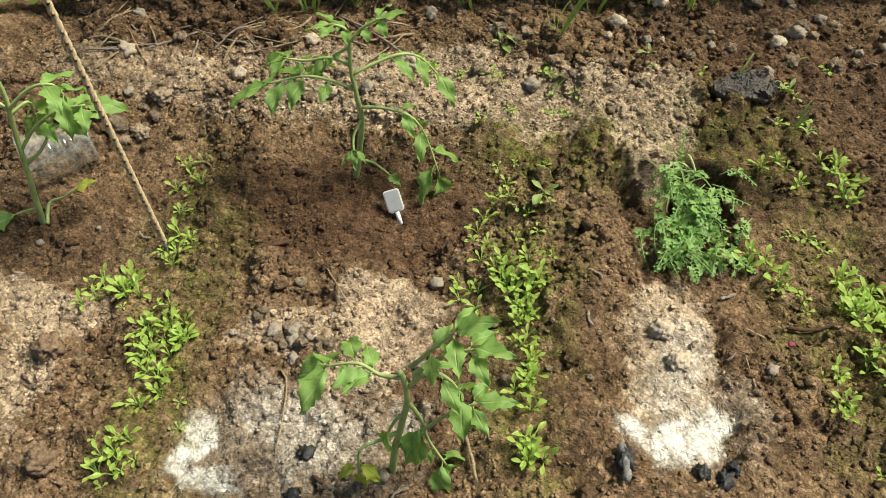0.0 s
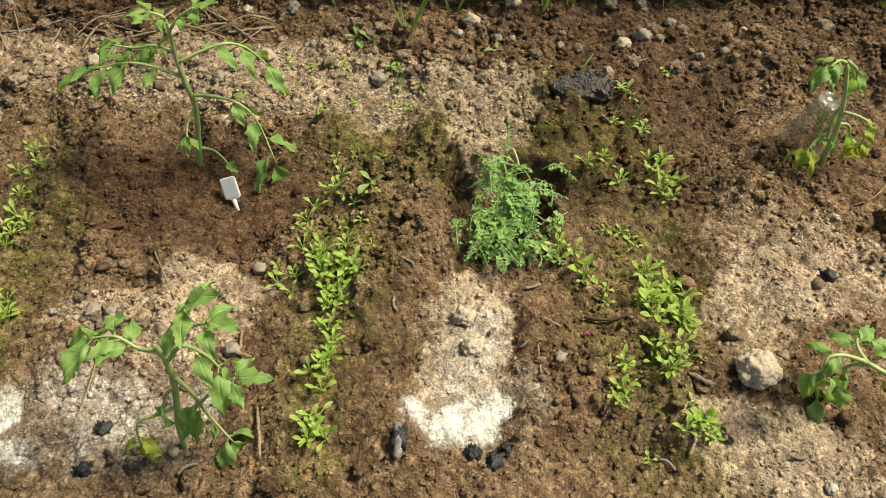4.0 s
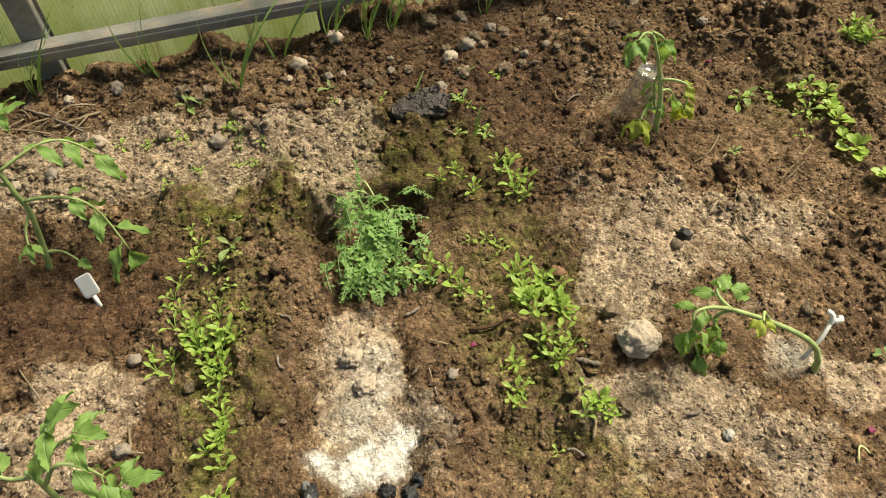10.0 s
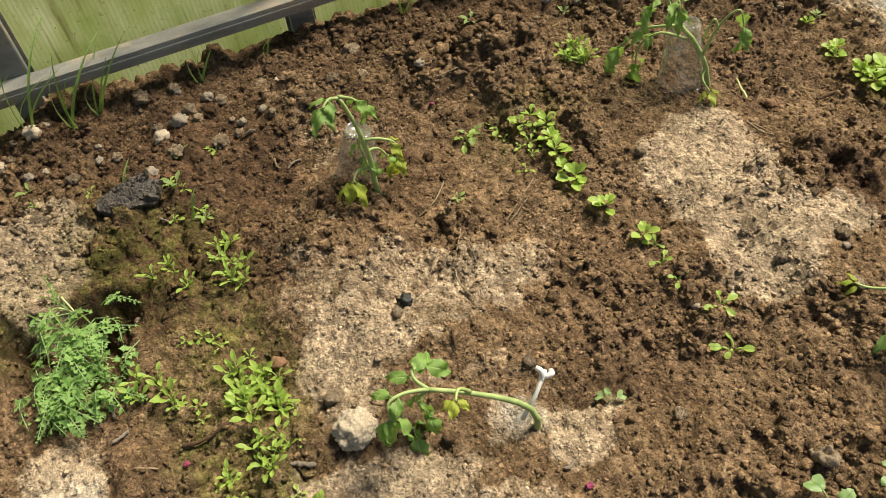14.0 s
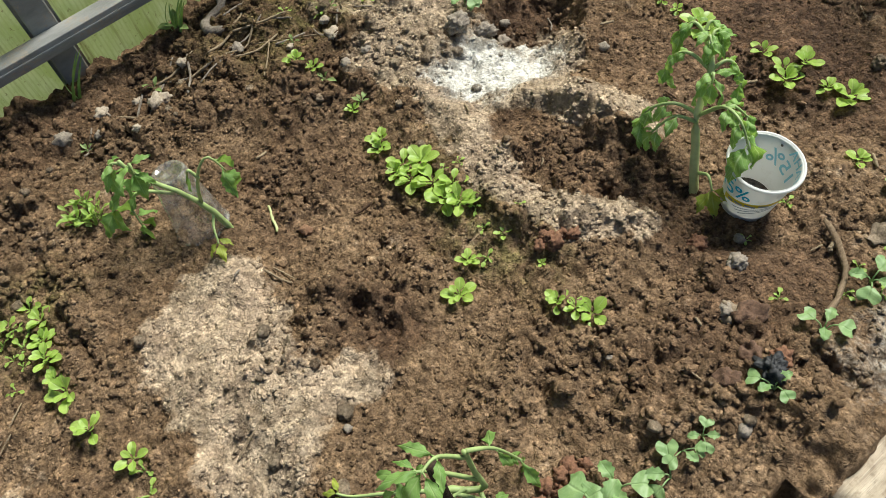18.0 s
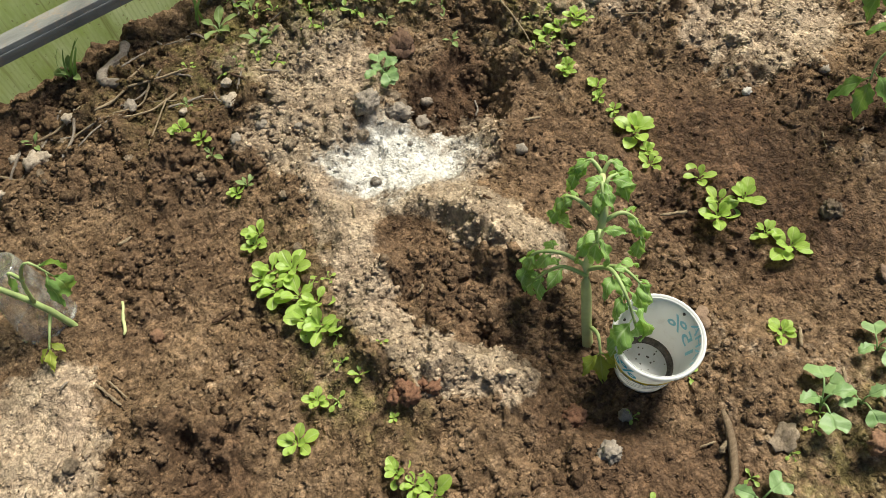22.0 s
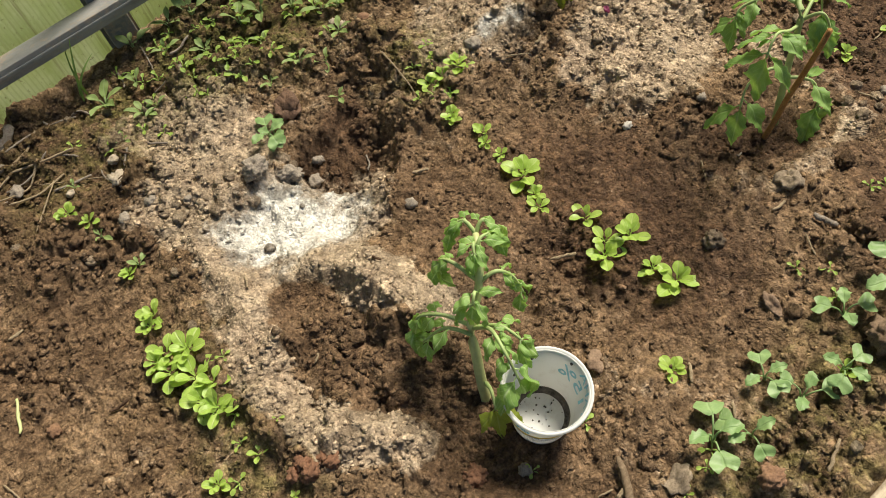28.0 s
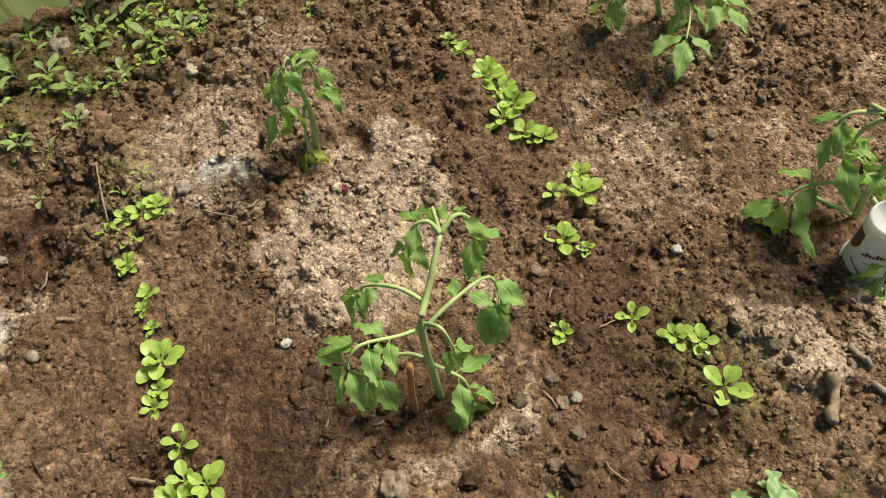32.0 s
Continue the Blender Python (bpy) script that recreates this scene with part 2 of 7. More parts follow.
M_SOIL = soil_material()
M_SHEET = sheet_material()
M_METAL = dirty_metal()
M_PLANK = wood_material("sawn_plank", (0.52, 0.42, 0.29), (0.31, 0.235, 0.15), 1.6, 0.0, 0.5)
M_LOG = wood_material("worn_plank", (0.62, 0.52, 0.39), (0.42, 0.335, 0.235), 1.2, 0.0, 0.5)
M_STRAWSLAB = wood_material("split_wood", (0.62, 0.52, 0.37), (0.26, 0.19, 0.12), 1.2)
M_GRASS = simple("turf", (0.075, 0.11, 0.025), 0.95, 0.5, 25, 0, 0.01, coords="Object")

# ---- mesh helpers ----


def mesh_object(name, verts, faces, material, smooth=True):
    me = bpy.data.meshes.new(name)
    verts, faces = np.asarray(verts, np.float32), np.asarray(faces, np.int32)
    count, k = faces.shape
    me.vertices.add(len(verts))
    me.vertices.foreach_set("co", verts.ravel())
    me.loops.add(count * k)
    me.loops.foreach_set("vertex_index", faces.ravel())
    me.polygons.add(count)
    me.polygons.foreach_set("loop_start", np.arange(0, count * k, k, dtype=np.int32))
    me.update(calc_edges=True)
    me.polygons.foreach_set("use_smooth", np.full(count, smooth))
    me.materials.append(material)
    me.update()
    return new(name, me)


def part(name, bm, material, parent=None, label="", smooth=True):
    """Links a bmesh as one mesh object, under a thing or a part."""
    me = bpy.data.meshes.new(name)
    bm.to_mesh(me)
    bm.free()
    me.materials.append(material)
    if smooth:
        me.polygons.foreach_set("use_smooth", [True] * len(me.polygons))
    ob = new(name, me)
    ob.parent = parent
    return tagged(ob, label)


def box(bm, lo, hi, bevel=0.0):
    made = bmesh.ops.create_cube(bm, size=1.0)["verts"]
    lo, hi = Vector(lo), Vector(hi)
    bmesh.ops.transform(bm, verts=made, matrix=Matrix.LocRotScale((lo + hi) / 2, None, hi - lo))
    if bevel:
        edges = list({e for v in made for e in v.link_edges})
        bmesh.ops.bevel(bm, geom=edges, offset=bevel, segments=2, affect="EDGES", profile=0.5)
    return made


def tube(bm, pts, radii, sides=7, cap=True):
    """A tapered tube along points."""
    pts = [Vector(p) for p in pts]
    rings = []
    up = Vector((0.31, 0.17, 0.94))
    for i, p in enumerate(pts):
        d = (pts[min(i + 1, len(pts) - 1)] - pts[max(i - 1, 0)]).normalized()
        a = d.cross(up)
        if a.length < 1e-3:
            a = d.cross(Vector((1, 0, 0)))
        a.normalize()
        b = d.cross(a)
        r = radii[i] if isinstance(radii, (list, tuple)) else radii
        rings.append([bm.verts.new(p + (a * math.cos(6.2832 * j / sides) + b * math.sin(6.2832 * j / sides)) * r) for j in range(sides)])
    for r0, r1 in zip(rings, rings[1:]):
        for j in range(sides):
            bm.faces.new((r0[j], r0[(j + 1) % sides], r1[(j + 1) % sides], r1[j]))
    if cap:
        bm.faces.new(rings[0][::-1])
        bm.faces.new(rings[-1])


def bezier(pts, n=10):
    """A smooth run of n + 1 points through the given ones."""
    pts = [Vector(p) for p in pts]
    if len(pts) == 2:
        return [pts[0].lerp(pts[1], i / n) for i in range(n + 1)]
    out = []
    segs = len(pts) - 1
    for i in range(n + 1):
        u = i / n * segs
        s = min(int(u), segs - 1)
        f = u - s
        p0, p1, p2, p3 = pts[max(s - 1, 0)], pts[s], pts[s + 1], pts[min(s + 2, segs)]
        out.append(0.5 * ((2 * p1) + (p2 - p0) * f + (2 * p0 - 5 * p1 + 4 * p2 - p3) * f * f + (3 * p1 - p0 - 3 * p2 + p3) * f ** 3))
    return out


# ---- the bed: relief and kinds of soil ----
# relief begins


def lattice(ix, iy, seed):
    h = (ix.astype(np.int64) * 374761393 + iy.astype(np.int64) * 668265263 + seed * 974634777) & 0x7FFFFFFF
    h = ((h ^ (h >> 13)) * 1274126177) & 0x7FFFFFFF
    return ((h ^ (h >> 16)) & 0xFFFF) / 65535.0


def vnoise(x, y, size, seed=0):
    """Smooth value noise, -1 to 1, with cells of the given size in metres."""
    x, y = np.asarray(x, float) / size + 1000.3 + seed * 7.7, np.asarray(y, float) / size + 1000.7 + seed * 3.1
    ix, iy = np.floor(x), np.floor(y)
    fx, fy = x - ix, y - iy
    fx, fy = fx * fx * fx * (fx * (fx * 6 - 15) + 10), fy * fy * fy * (fy * (fy * 6 - 15) + 10)
    a, b = lattice(ix, iy, seed), lattice(ix + 1, iy, seed)
    c, d = lattice(ix, iy + 1, seed), lattice(ix + 1, iy + 1, seed)
    return 2 * ((a + (b - a) * fx) * (1 - fy) + (c + (d - c) * fx) * fy) - 1


def smooth(a, b, v):
    u = np.clip((v - a) / (b - a), 0, 1)
    return u * u * (3 - 2 * u)


def spot(x, y, cx, cy, rx, ry, turn=0.0, edge=0.45, ragged=True):
    """1 inside an ellipse with a ragged rim, 0 outside."""
    wx, wy = x, y
    if ragged:
        wx = x + 0.024 * vnoise(x, y, 0.09, 5) + 0.016 * vnoise(x, y, 0.035, 6) + 0.010 * vnoise(x, y, 0.014, 11)
        wy = y + 0.024 * vnoise(x, y, 0.09, 7) + 0.016 * vnoise(x, y, 0.035, 8) + 0.010 * vnoise(x, y, 0.014, 12)
    c, s = math.cos(math.radians(turn)), math.sin(math.radians(turn))
    u, v = (wx - cx) * c + (wy - cy) * s, -(wx - cx) * s + (wy - cy) * c
    return smooth(1 + edge / 2, 1 - edge / 2, np.sqrt((u / rx) ** 2 + (v / ry) ** 2))


def spots(x, y, rows, edge=0.7):
    out = np.zeros(np.shape(x))
    wx = x + 0.024 * vnoise(x, y, 0.09, 5) + 0.016 * vnoise(x, y, 0.035, 6) + 0.010 * vnoise(x, y, 0.014, 11)
    wy = y + 0.024 * vnoise(x, y, 0.09, 7) + 0.016 * vnoise(x, y, 0.035, 8) + 0.010 * vnoise(x, y, 0.014, 12)
    for cx, cy, rx, ry, turn, w in rows:
        out = np.maximum(out, w * spot(wx, wy, cx, cy, rx, ry, turn, edge, False))
    return out


def domes(x, y, size, seed, tones=False):
    """Packed rounded lumps of the given size: 0 in the cracks, up to 1 on top."""
    gx, gy = np.asarray(x, float) / size + 500.0, np.asarray(y, float) / size + 500.0
    ix, iy = np.floor(gx), np.floor(gy)
    best, tone = np.zeros(np.shape(gx)), np.zeros(np.shape(gx))
    for dx in (-1, 0, 1):
        for dy in (-1, 0, 1):
            cx, cy = ix + dx, iy + dy
            px, py = cx + 0.1 + 0.8 * lattice(cx, cy, seed), cy + 0.1 + 0.8 * lattice(cx, cy, seed + 1)
            h = 0.25 + 0.75 * lattice(cx, cy, seed + 2) ** 1.5
            d2 = ((gx - px) ** 2 + (gy - py) ** 2) / (0.60 + 0.45 * h)
            top = h * np.sqrt(np.clip(1 - d2, 0, 1)) + 1e-6
            tone = np.where(top > best, lattice(cx, cy, seed + 3), tone)
            best = np.maximum(best, top)
    return (best, tone) if tones else best


def crumb_tone(x, y):
    """How light or dark each lump of the bed is, 0 to 1."""
    wx, wy = x + 0.004 * vnoise(x, y, 0.012, 13), y + 0.004 * vnoise(x, y, 0.012, 14)
    return 0.40 * domes(wx, wy, 0.0240, 41, True)[1] + 0.40 * domes(wx, wy, 0.0135, 51, True)[1] + 0.20 * domes(wx, wy, 0.0080, 71, True)[1]


def trail(x, y, pts, wide, edge=0.3, ragged=True):
    """1 within a ragged-rimmed strip of the given half-width along a line of points, 0 outside."""
    wx, wy = x, y
    if ragged:
        wx = x + 0.012 * vnoise(x, y, 0.06, 5) + 0.009 * vnoise(x, y, 0.024, 6) + 0.006 * vnoise(x, y, 0.011, 11)
        wy = y + 0.012 * vnoise(x, y, 0.06, 7) + 0.009 * vnoise(x, y, 0.024, 8) + 0.006 * vnoise(x, y, 0.011, 12)
    best = np.full(np.shape(x), 1e9)
    for (ax, ay), (bx, by) in zip(pts, pts[1:]):
        ex, ey = bx - ax, by - ay
        u = np.clip(((wx - ax) * ex + (wy - ay) * ey) / (ex * ex + ey * ey), 0, 1)
        best = np.minimum(best, np.hypot(wx - ax - u * ex, wy - ay - u * ey))
    return smooth(1 + edge / 2, 1 - edge / 2, best / wide)


# centre x, y, half-sizes, turn in degrees, strength
DRY_WEST = [(-0.70, 0.47, 0.17, 0.07, -3, 0.55), (-0.50, 0.40, 0.12, 0.06, 0, 0.5), (-0.28, 0.41, 0.28, 0.075, -6, 0.75), (0.01, 0.37, 0.11, 0.08, -10, 1.0), (0.02, 0.29, 0.05, 0.05, -30, 0.9), (-0.315, 0.055, 0.080, 0.058, 4, 1.0),
            (-0.44, 0.030, 0.060, 0.036, -10, 1.0), (-0.335, -0.010, 0.06, 0.03, 0, 0.8), (-0.78, 0.07, 0.10, 0.06, -10, 0.95), (-0.76, -0.05, 0.05, 0.06, 0, 0.7), (0.012, -0.02, 0.058, 0.105, -4, 1.0)]
DRY_MID = [(0.47, 0.09, 0.15, 0.085, -18, 0.60), (0.36, 0.03, 0.075, 0.10, 0, 0.8), (0.58, 0.06, 0.07, 0.06, -10, 0.65), (0.33, 0.16, 0.05, 0.09, 0, 0.6), (0.38, 0.36, 0.11, 0.13, 10, 0.35), (0.490, -0.132, 0.060, 0.032, -28, 1.0), (0.560, -0.180, 0.040, 0.030, -20, 0.8),
           (0.33, -0.17, 0.09, 0.075, -10, 0.95), (0.42, -0.24, 0.06, 0.04, 0, 0.7), (0.905, 0.115, 0.075, 0.090, -20, 1.0), (0.905, 0.0, 0.085, 0.125, -8, 1.0), (1.00, -0.06, 0.060, 0.045, -28, 1.0), (0.84, -0.08, 0.050, 0.060, 0, 0.85)]
DRY_EAST = [(1.43, 0.37, 0.075, 0.085, 15, 0.95), (1.35, 0.30, 0.060, 0.075, 20, 0.9), (1.46, 0.19, 0.115, 0.085, -15, 1.0), (1.95, 0.09, 0.105, 0.10, 30, 1.0), (1.86, 0.05, 0.055, 0.085, 10, 0.95), (2.01, 0.20, 0.05, 0.06, 20, 0.9),
            (1.79, 0.29, 0.09, 0.10, 0, 0.6), (1.90, 0.36, 0.09, 0.07, 0, 0.4), (2.28, -0.19, 0.05, 0.06, 0, 0.75), (2.27, 0.06, 0.08, 0.12, 0, 0.42), (2.42, -0.22, 0.10, 0.06, 0, 0.55), (1.40, 0.45, 0.13, 0.07, 10, 0.65)]
# loose earth thrown up along hollows: points, half-width, strength
DRY_TRAILS = [([(1.345, 0.21), (1.320, 0.116), (1.304, 0.050), (1.300, -0.017), (1.322, -0.076), (1.372, -0.118)], 0.031, 1.0), ([(1.430, 0.15), (1.450, 0.09), (1.468, 0.03), (1.488, -0.03)], 0.030, 0.9),
              ([(2.035, -0.03), (2.030, -0.10), (2.036, -0.155), (1.98, -0.185)], 0.020, 0.75), ([(1.93, -0.20), (1.85, -0.165), (1.81, -0.11)], 0.016, 0.45)]
# ashes; the grey at (0.075, -0.12) is painted shade beside the pale strip
ASH_AND_SHADE = [(0.004, -0.120, 0.044, 0.034, 0, 1.25), (1.440, 0.198, 0.078, 0.052, -42, 1.30), (-0.522, -0.125, 0.022, 0.055, 6, 0.95), (-0.500, -0.175, 0.035, 0.022, 0, 0.95), (-0.40, -0.11, 0.115, 0.075, 0, 0.62),
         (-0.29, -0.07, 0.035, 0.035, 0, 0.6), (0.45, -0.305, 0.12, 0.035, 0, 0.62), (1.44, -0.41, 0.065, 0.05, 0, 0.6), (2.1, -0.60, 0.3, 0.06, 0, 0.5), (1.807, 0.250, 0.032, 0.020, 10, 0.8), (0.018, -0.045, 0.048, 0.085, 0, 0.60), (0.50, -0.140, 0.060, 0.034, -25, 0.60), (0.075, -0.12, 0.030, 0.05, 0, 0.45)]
MOSSY = [(-0.15, 0.02, 0.05, 0.24, 0, 0.8), (0.22, 0.0, 0.07, 0.27, 0, 0.75), (-0.58, 0.02, 0.06, 0.26, 0, 0.8), (-0.11, 0.28, 0.10, 0.07, 0, 1.0), (0.16, 0.31, 0.11, 0.10, 0, 0.7), (0.74, 0.30, 0.08, 0.06, 0, 0.45),
         (1.70, 0.28, 0.06, 0.07, 0, 0.6), (1.24, 0.02, 0.05, 0.14, 0, 0.5), (1.60, 0.52, 0.40, 0.10, 0, 0.7), (1.30, 0.47, 0.12, 0.08, 0, 0.5), (1.05, -0.56, 0.3, 0.06, 0, 1.0), (2.17, -0.38, 0.10, 0.045, 0, 0.9), (1.65, -0.37, 0.18, 0.05, 0, 0.5), (2.2, -0.2, 0.06, 0.08, 0, 0.45)]
# soil darkened by colour: damp places, strip by the wall, shade in the pit
DAMP_SHADE = [(2.02, -0.29, 0.15, 0.07, 0, 0.85), (1.79, -0.02, 0.08, 0.12, 0, 0.62), (0.80, 0.57, 0.60, 0.085, 0, 0.5), (1.18, 0.46, 0.16, 0.10, 0, 0.4), (0.17, 0.28, 0.10, 0.11, 0, 0.95), (-0.11, 0.28, 0.08, 0.07, 0, 0.4), (0.27, 0.41, 0.15, 0.14, 0, 0.85), (-0.65, 0.56, 0.25, 0.07, 0, 0.5),
        (-0.39, 0.205, 0.165, 0.095, 0, 1.0), (-0.26, -0.05, 0.04, 0.16, 0, 0.6), (-0.10, -0.05, 0.035, 0.16, 0, 0.5), (0.11, -0.05, 0.03, 0.15, 0, 0.5), (1.93, -0.105, 0.080, 0.055, 0, 0.9), (1.545, 0.265, 0.06, 0.06, 0, 0.9), (-0.75, 0.2, 0.1, 0.08, 0, 0.5)]
# soil darkened in colour: damp, and shade in two holes and beside the cup
DAMP_SHADE_EAST = [(0.54, 0.29, 0.12, 0.07, 0, 0.35), (0.67, -0.08, 0.06, 0.14, 0, 0.35), (1.2, 0.36, 0.12, 0.08, 0, 0.5), (0.09, 0.24, 0.06, 0.06, 0, 0.9), (1.07, -0.03, 0.05, 0.05, 0, 0.8), (1.10, 0.24, 0.12, 0.09, 0, 0.45), (1.44, -0.19, 0.09, 0.05, 0, 0.7), (2.12, 0.16, 0.07, 0.16, 0, 0.5),
             (2.38, -0.1, 0.1, 0.06, 0, 0.6), (2.13, -0.14, 0.10, 0.15, 0, 0.9), (0.27, 0.24, 0.09, 0.16, 0, 0.6), (0.24, 0.55, 0.20, 0.08, 0, 0.6), (1.62, 0.53, 0.25, 0.08, 0, 0.4), (1.60, 0.03, 0.06, 0.16, 0, 0.55), (1.72, -0.07, 0.11, 0.17, 0, 1.0), (1.38, -0.29, 0.13, 0.07, 0, 0.7)]
TRENCH = [(1.375, 0.085), (1.388, 0.02), (1.412, -0.06), (1.448, -0.125)]
PIT = [(1.520, 0.262), (1.565, 0.220)]


def soil_kinds(x, y):
    dry = np.maximum(np.maximum(spots(x, y, DRY_WEST, 0.5), spots(x, y, DRY_MID, 0.5)), spots(x, y, DRY_EAST, 0.5))
    for pts, wide, strength in DRY_TRAILS:
        dry = np.maximum(dry, strength * trail(x, y, pts, wide, 0.5))
    patchy = 0.24 * smooth(0.1, 0.8, vnoise(x, y, 0.16, 21) + 0.5 * vnoise(x, y, 0.06, 22))
    floor = trail(x, y, TRENCH, 0.043, 0.4)
    damp_shade = np.maximum(np.maximum(spots(x, y, DAMP_SHADE, 0.6), spots(x, y, DAMP_SHADE_EAST, 0.9)), 0.55 * floor)
    dry = np.clip(np.maximum(dry, patchy) * (1 - 0.8 * floor) - 0.7 * damp_shade, 0, 1)
    return dry, spots(x, y, ASH_AND_SHADE, 1.5) * (1 - floor), spots(x, y, MOSSY, 1.2), damp_shade


def bed_edge(x):
    """The line of the timber edging: the bed ends here and the path lies lower."""
    return np.where(x < 1.25, -0.4370 - 0.045 * (1.22 - x), -0.4400 + 0.058 * (np.minimum(x, 2.6) - 1.85))


def relief(x, y, fine=True):
    x, y = np.asarray(x, float), np.asarray(y, float)
    u = x + 0.020 * vnoise(x, y, 0.09, 5) + 0.012 * vnoise(x, y, 0.035, 6) + 0.006 * vnoise(x, y, 0.014, 11)
    v = y + 0.020 * vnoise(x, y, 0.09, 7) + 0.012 * vnoise(x, y, 0.035, 8) + 0.006 * vnoise(x, y, 0.014, 12)
    z = 0.032 * smooth(0.27, 0.45, y) * (1 - 0.5 * smooth(0.55, 0.95, x) * (1 - smooth(1.35, 1.6, x)))
    z = z - 0.036 * smooth(-0.15, -0.35, x) * smooth(0.28, 0.05, y)
    z = z - 0.008 * np.cos((x - 0.22) / 0.47 * 6.2832) * smooth(0.45, 0.2, y)
    z = z - 0.018 * spot(u, v, -0.38, 0.21, 0.15, 0.09, 0, 0.9, ragged=False)
    z = z - 0.050 * spot(u, v, 0.045, 0.225, 0.075, 0.05, -10, 0.5, ragged=False) + 0.016 * spot(u, v, 0.0, 0.33, 0.09, 0.07, 0, 0.6, ragged=False)
    z = z - 0.045 * spot(x, y, -0.002, 0.246, 0.016, 0.012, 0, 0.6, ragged=False)
    z = z - 0.045 * spot(u, v, 0.105, 0.235, 0.050, 0.045, 0, 0.7, ragged=False)
    z = z - 0.012 * spot(u, v, 0.0, -0.03, 0.085, 0.17, 0, 0.5, ragged=False)
    z = z - 0.018 * spot(u, v, 0.50, -0.145, 0.11, 0.06, -10, 0.8, ragged=False) - 0.012 * spot(u, v, 0.51, 0.19, 0.03, 0.05, 0, 0.9, ragged=False)
    z = z - 0.020 * spot(u, v, 1.06, -0.015, 0.026, 0.024, 0, 0.7, ragged=False)
    z = z - 0.015 * trail(u, v, TRENCH, 0.050, 0.95, ragged=False) - 0.008 * spot(u, v, 1.46, -0.17, 0.07, 0.05, 0, 0.8, ragged=False)
    z = z - 0.034 * trail(u, v, PIT, 0.046, 0.8, ragged=False) - 0.016 * spot(u, v, 1.45, 0.20, 0.09, 0.06, 0, 0.8, ragged=False)
    z = z + 0.011 * trail(u, v, DRY_TRAILS[0][0], 0.030, 1.0, ragged=False) + 0.012 * trail(u, v, DRY_TRAILS[1][0], 0.030, 1.0, ragged=False)
    z = z + 0.012 * spot(u, v, 0.41, 0.07, 0.13, 0.13, 0, 0.8, ragged=False)
    z = z - 0.013 * spot(u, v, 1.96, 0.235, 0.03, 0.03, 0, 0.6, ragged=False) - 0.020 * spot(u, v, 1.94, -0.105, 0.10, 0.06, 0, 0.8, ragged=False)
    z = z + 0.012 * spot(u, v, 2.03, -0.13, 0.04, 0.12, 0, 0.9, ragged=False) + 0.03 * smooth(1.6, 1.75, x) * smooth(0.12, 0.25, y) * smooth(0.45, 0.3, y)
    z = z + 0.010 * vnoise(x, y, 0.16, 1) + 0.006 * vnoise(x, y, 0.06, 2)
    z = z - (0.060 - 0.022 * smooth(1.3, 1.6, x)) * smooth(0.0, 0.012, bed_edge(x) - y)
    near = 0.95 * spot(x, y, 1.482, -0.192, 0.080, 0.070, 0, 0.9, ragged=False)
    z = z * (1 - near) - 0.022 * near
    sunk = spot(x, y, 1.4966, -0.190, 0.0265, 0.0265, 0, 0.25, ragged=False)
    z = z * (1 - sunk) - 0.027 * sunk
    if fine:
        dry, ash, moss, damp_shade = soil_kinds(x, y)
        calm = 1 - 0.6 * np.maximum(0.8 * ash, np.maximum(0.25 * moss, np.maximum(0.40 * damp_shade, 0.40 * dry)))
        wx, wy = x + 0.005 * vnoise(x, y, 0.012, 13) + 0.0025 * vnoise(x, y, 0.006, 15), y + 0.005 * vnoise(x, y, 0.012, 14) + 0.0025 * vnoise(x, y, 0.006, 16)
        cloddy = 0.15 + 0.85 * smooth(-0.45, 0.5, vnoise(x, y, 0.11, 31)) + 0.45 * smooth(0.28, 0.45, y) + 0.4 * moss
        n = vnoise(x, y, 0.055, 3) * 0.0055 + cloddy * (np.abs(vnoise(wx, wy, 0.040, 81)) * 0.0180 + np.abs(vnoise(wx, wy, 0.021, 82)) * 0.0110) - 0.0075
        n = n + cloddy * domes(wx, wy, 0.024, 41) ** 2 * 0.0060 + (0.45 + 0.55 * cloddy) * (domes(wx, wy, 0.0135, 51) - 0.45) * 0.0074
        n = n + np.abs(vnoise(wx, wy, 0.0115, 83)) * 0.0060 + (domes(wx, wy, 0.0080, 71) - 0.45) * 0.0046
        z = z + calm * n * (1 - 0.5 * near) * (1 - sunk)
    return z


# relief ends


def axis(lo, hi, fine_lo, fine_hi, step, coarse):
    return np.concatenate([np.arange(lo, fine_lo, coarse), np.arange(fine_lo, fine_hi, step), np.arange(fine_hi, hi + coarse, coarse)])


def soil_attributes(me, x, y, tone):
    for name, v in zip(("dry", "ash", "moss", "damp_shade", "tone"), (*soil_kinds(x, y), tone)):
        me.attributes.new(name, "FLOAT", "POINT").data.foreach_set("value", np.broadcast_to(np.asarray(v, np.float32), np.shape(x)).copy())


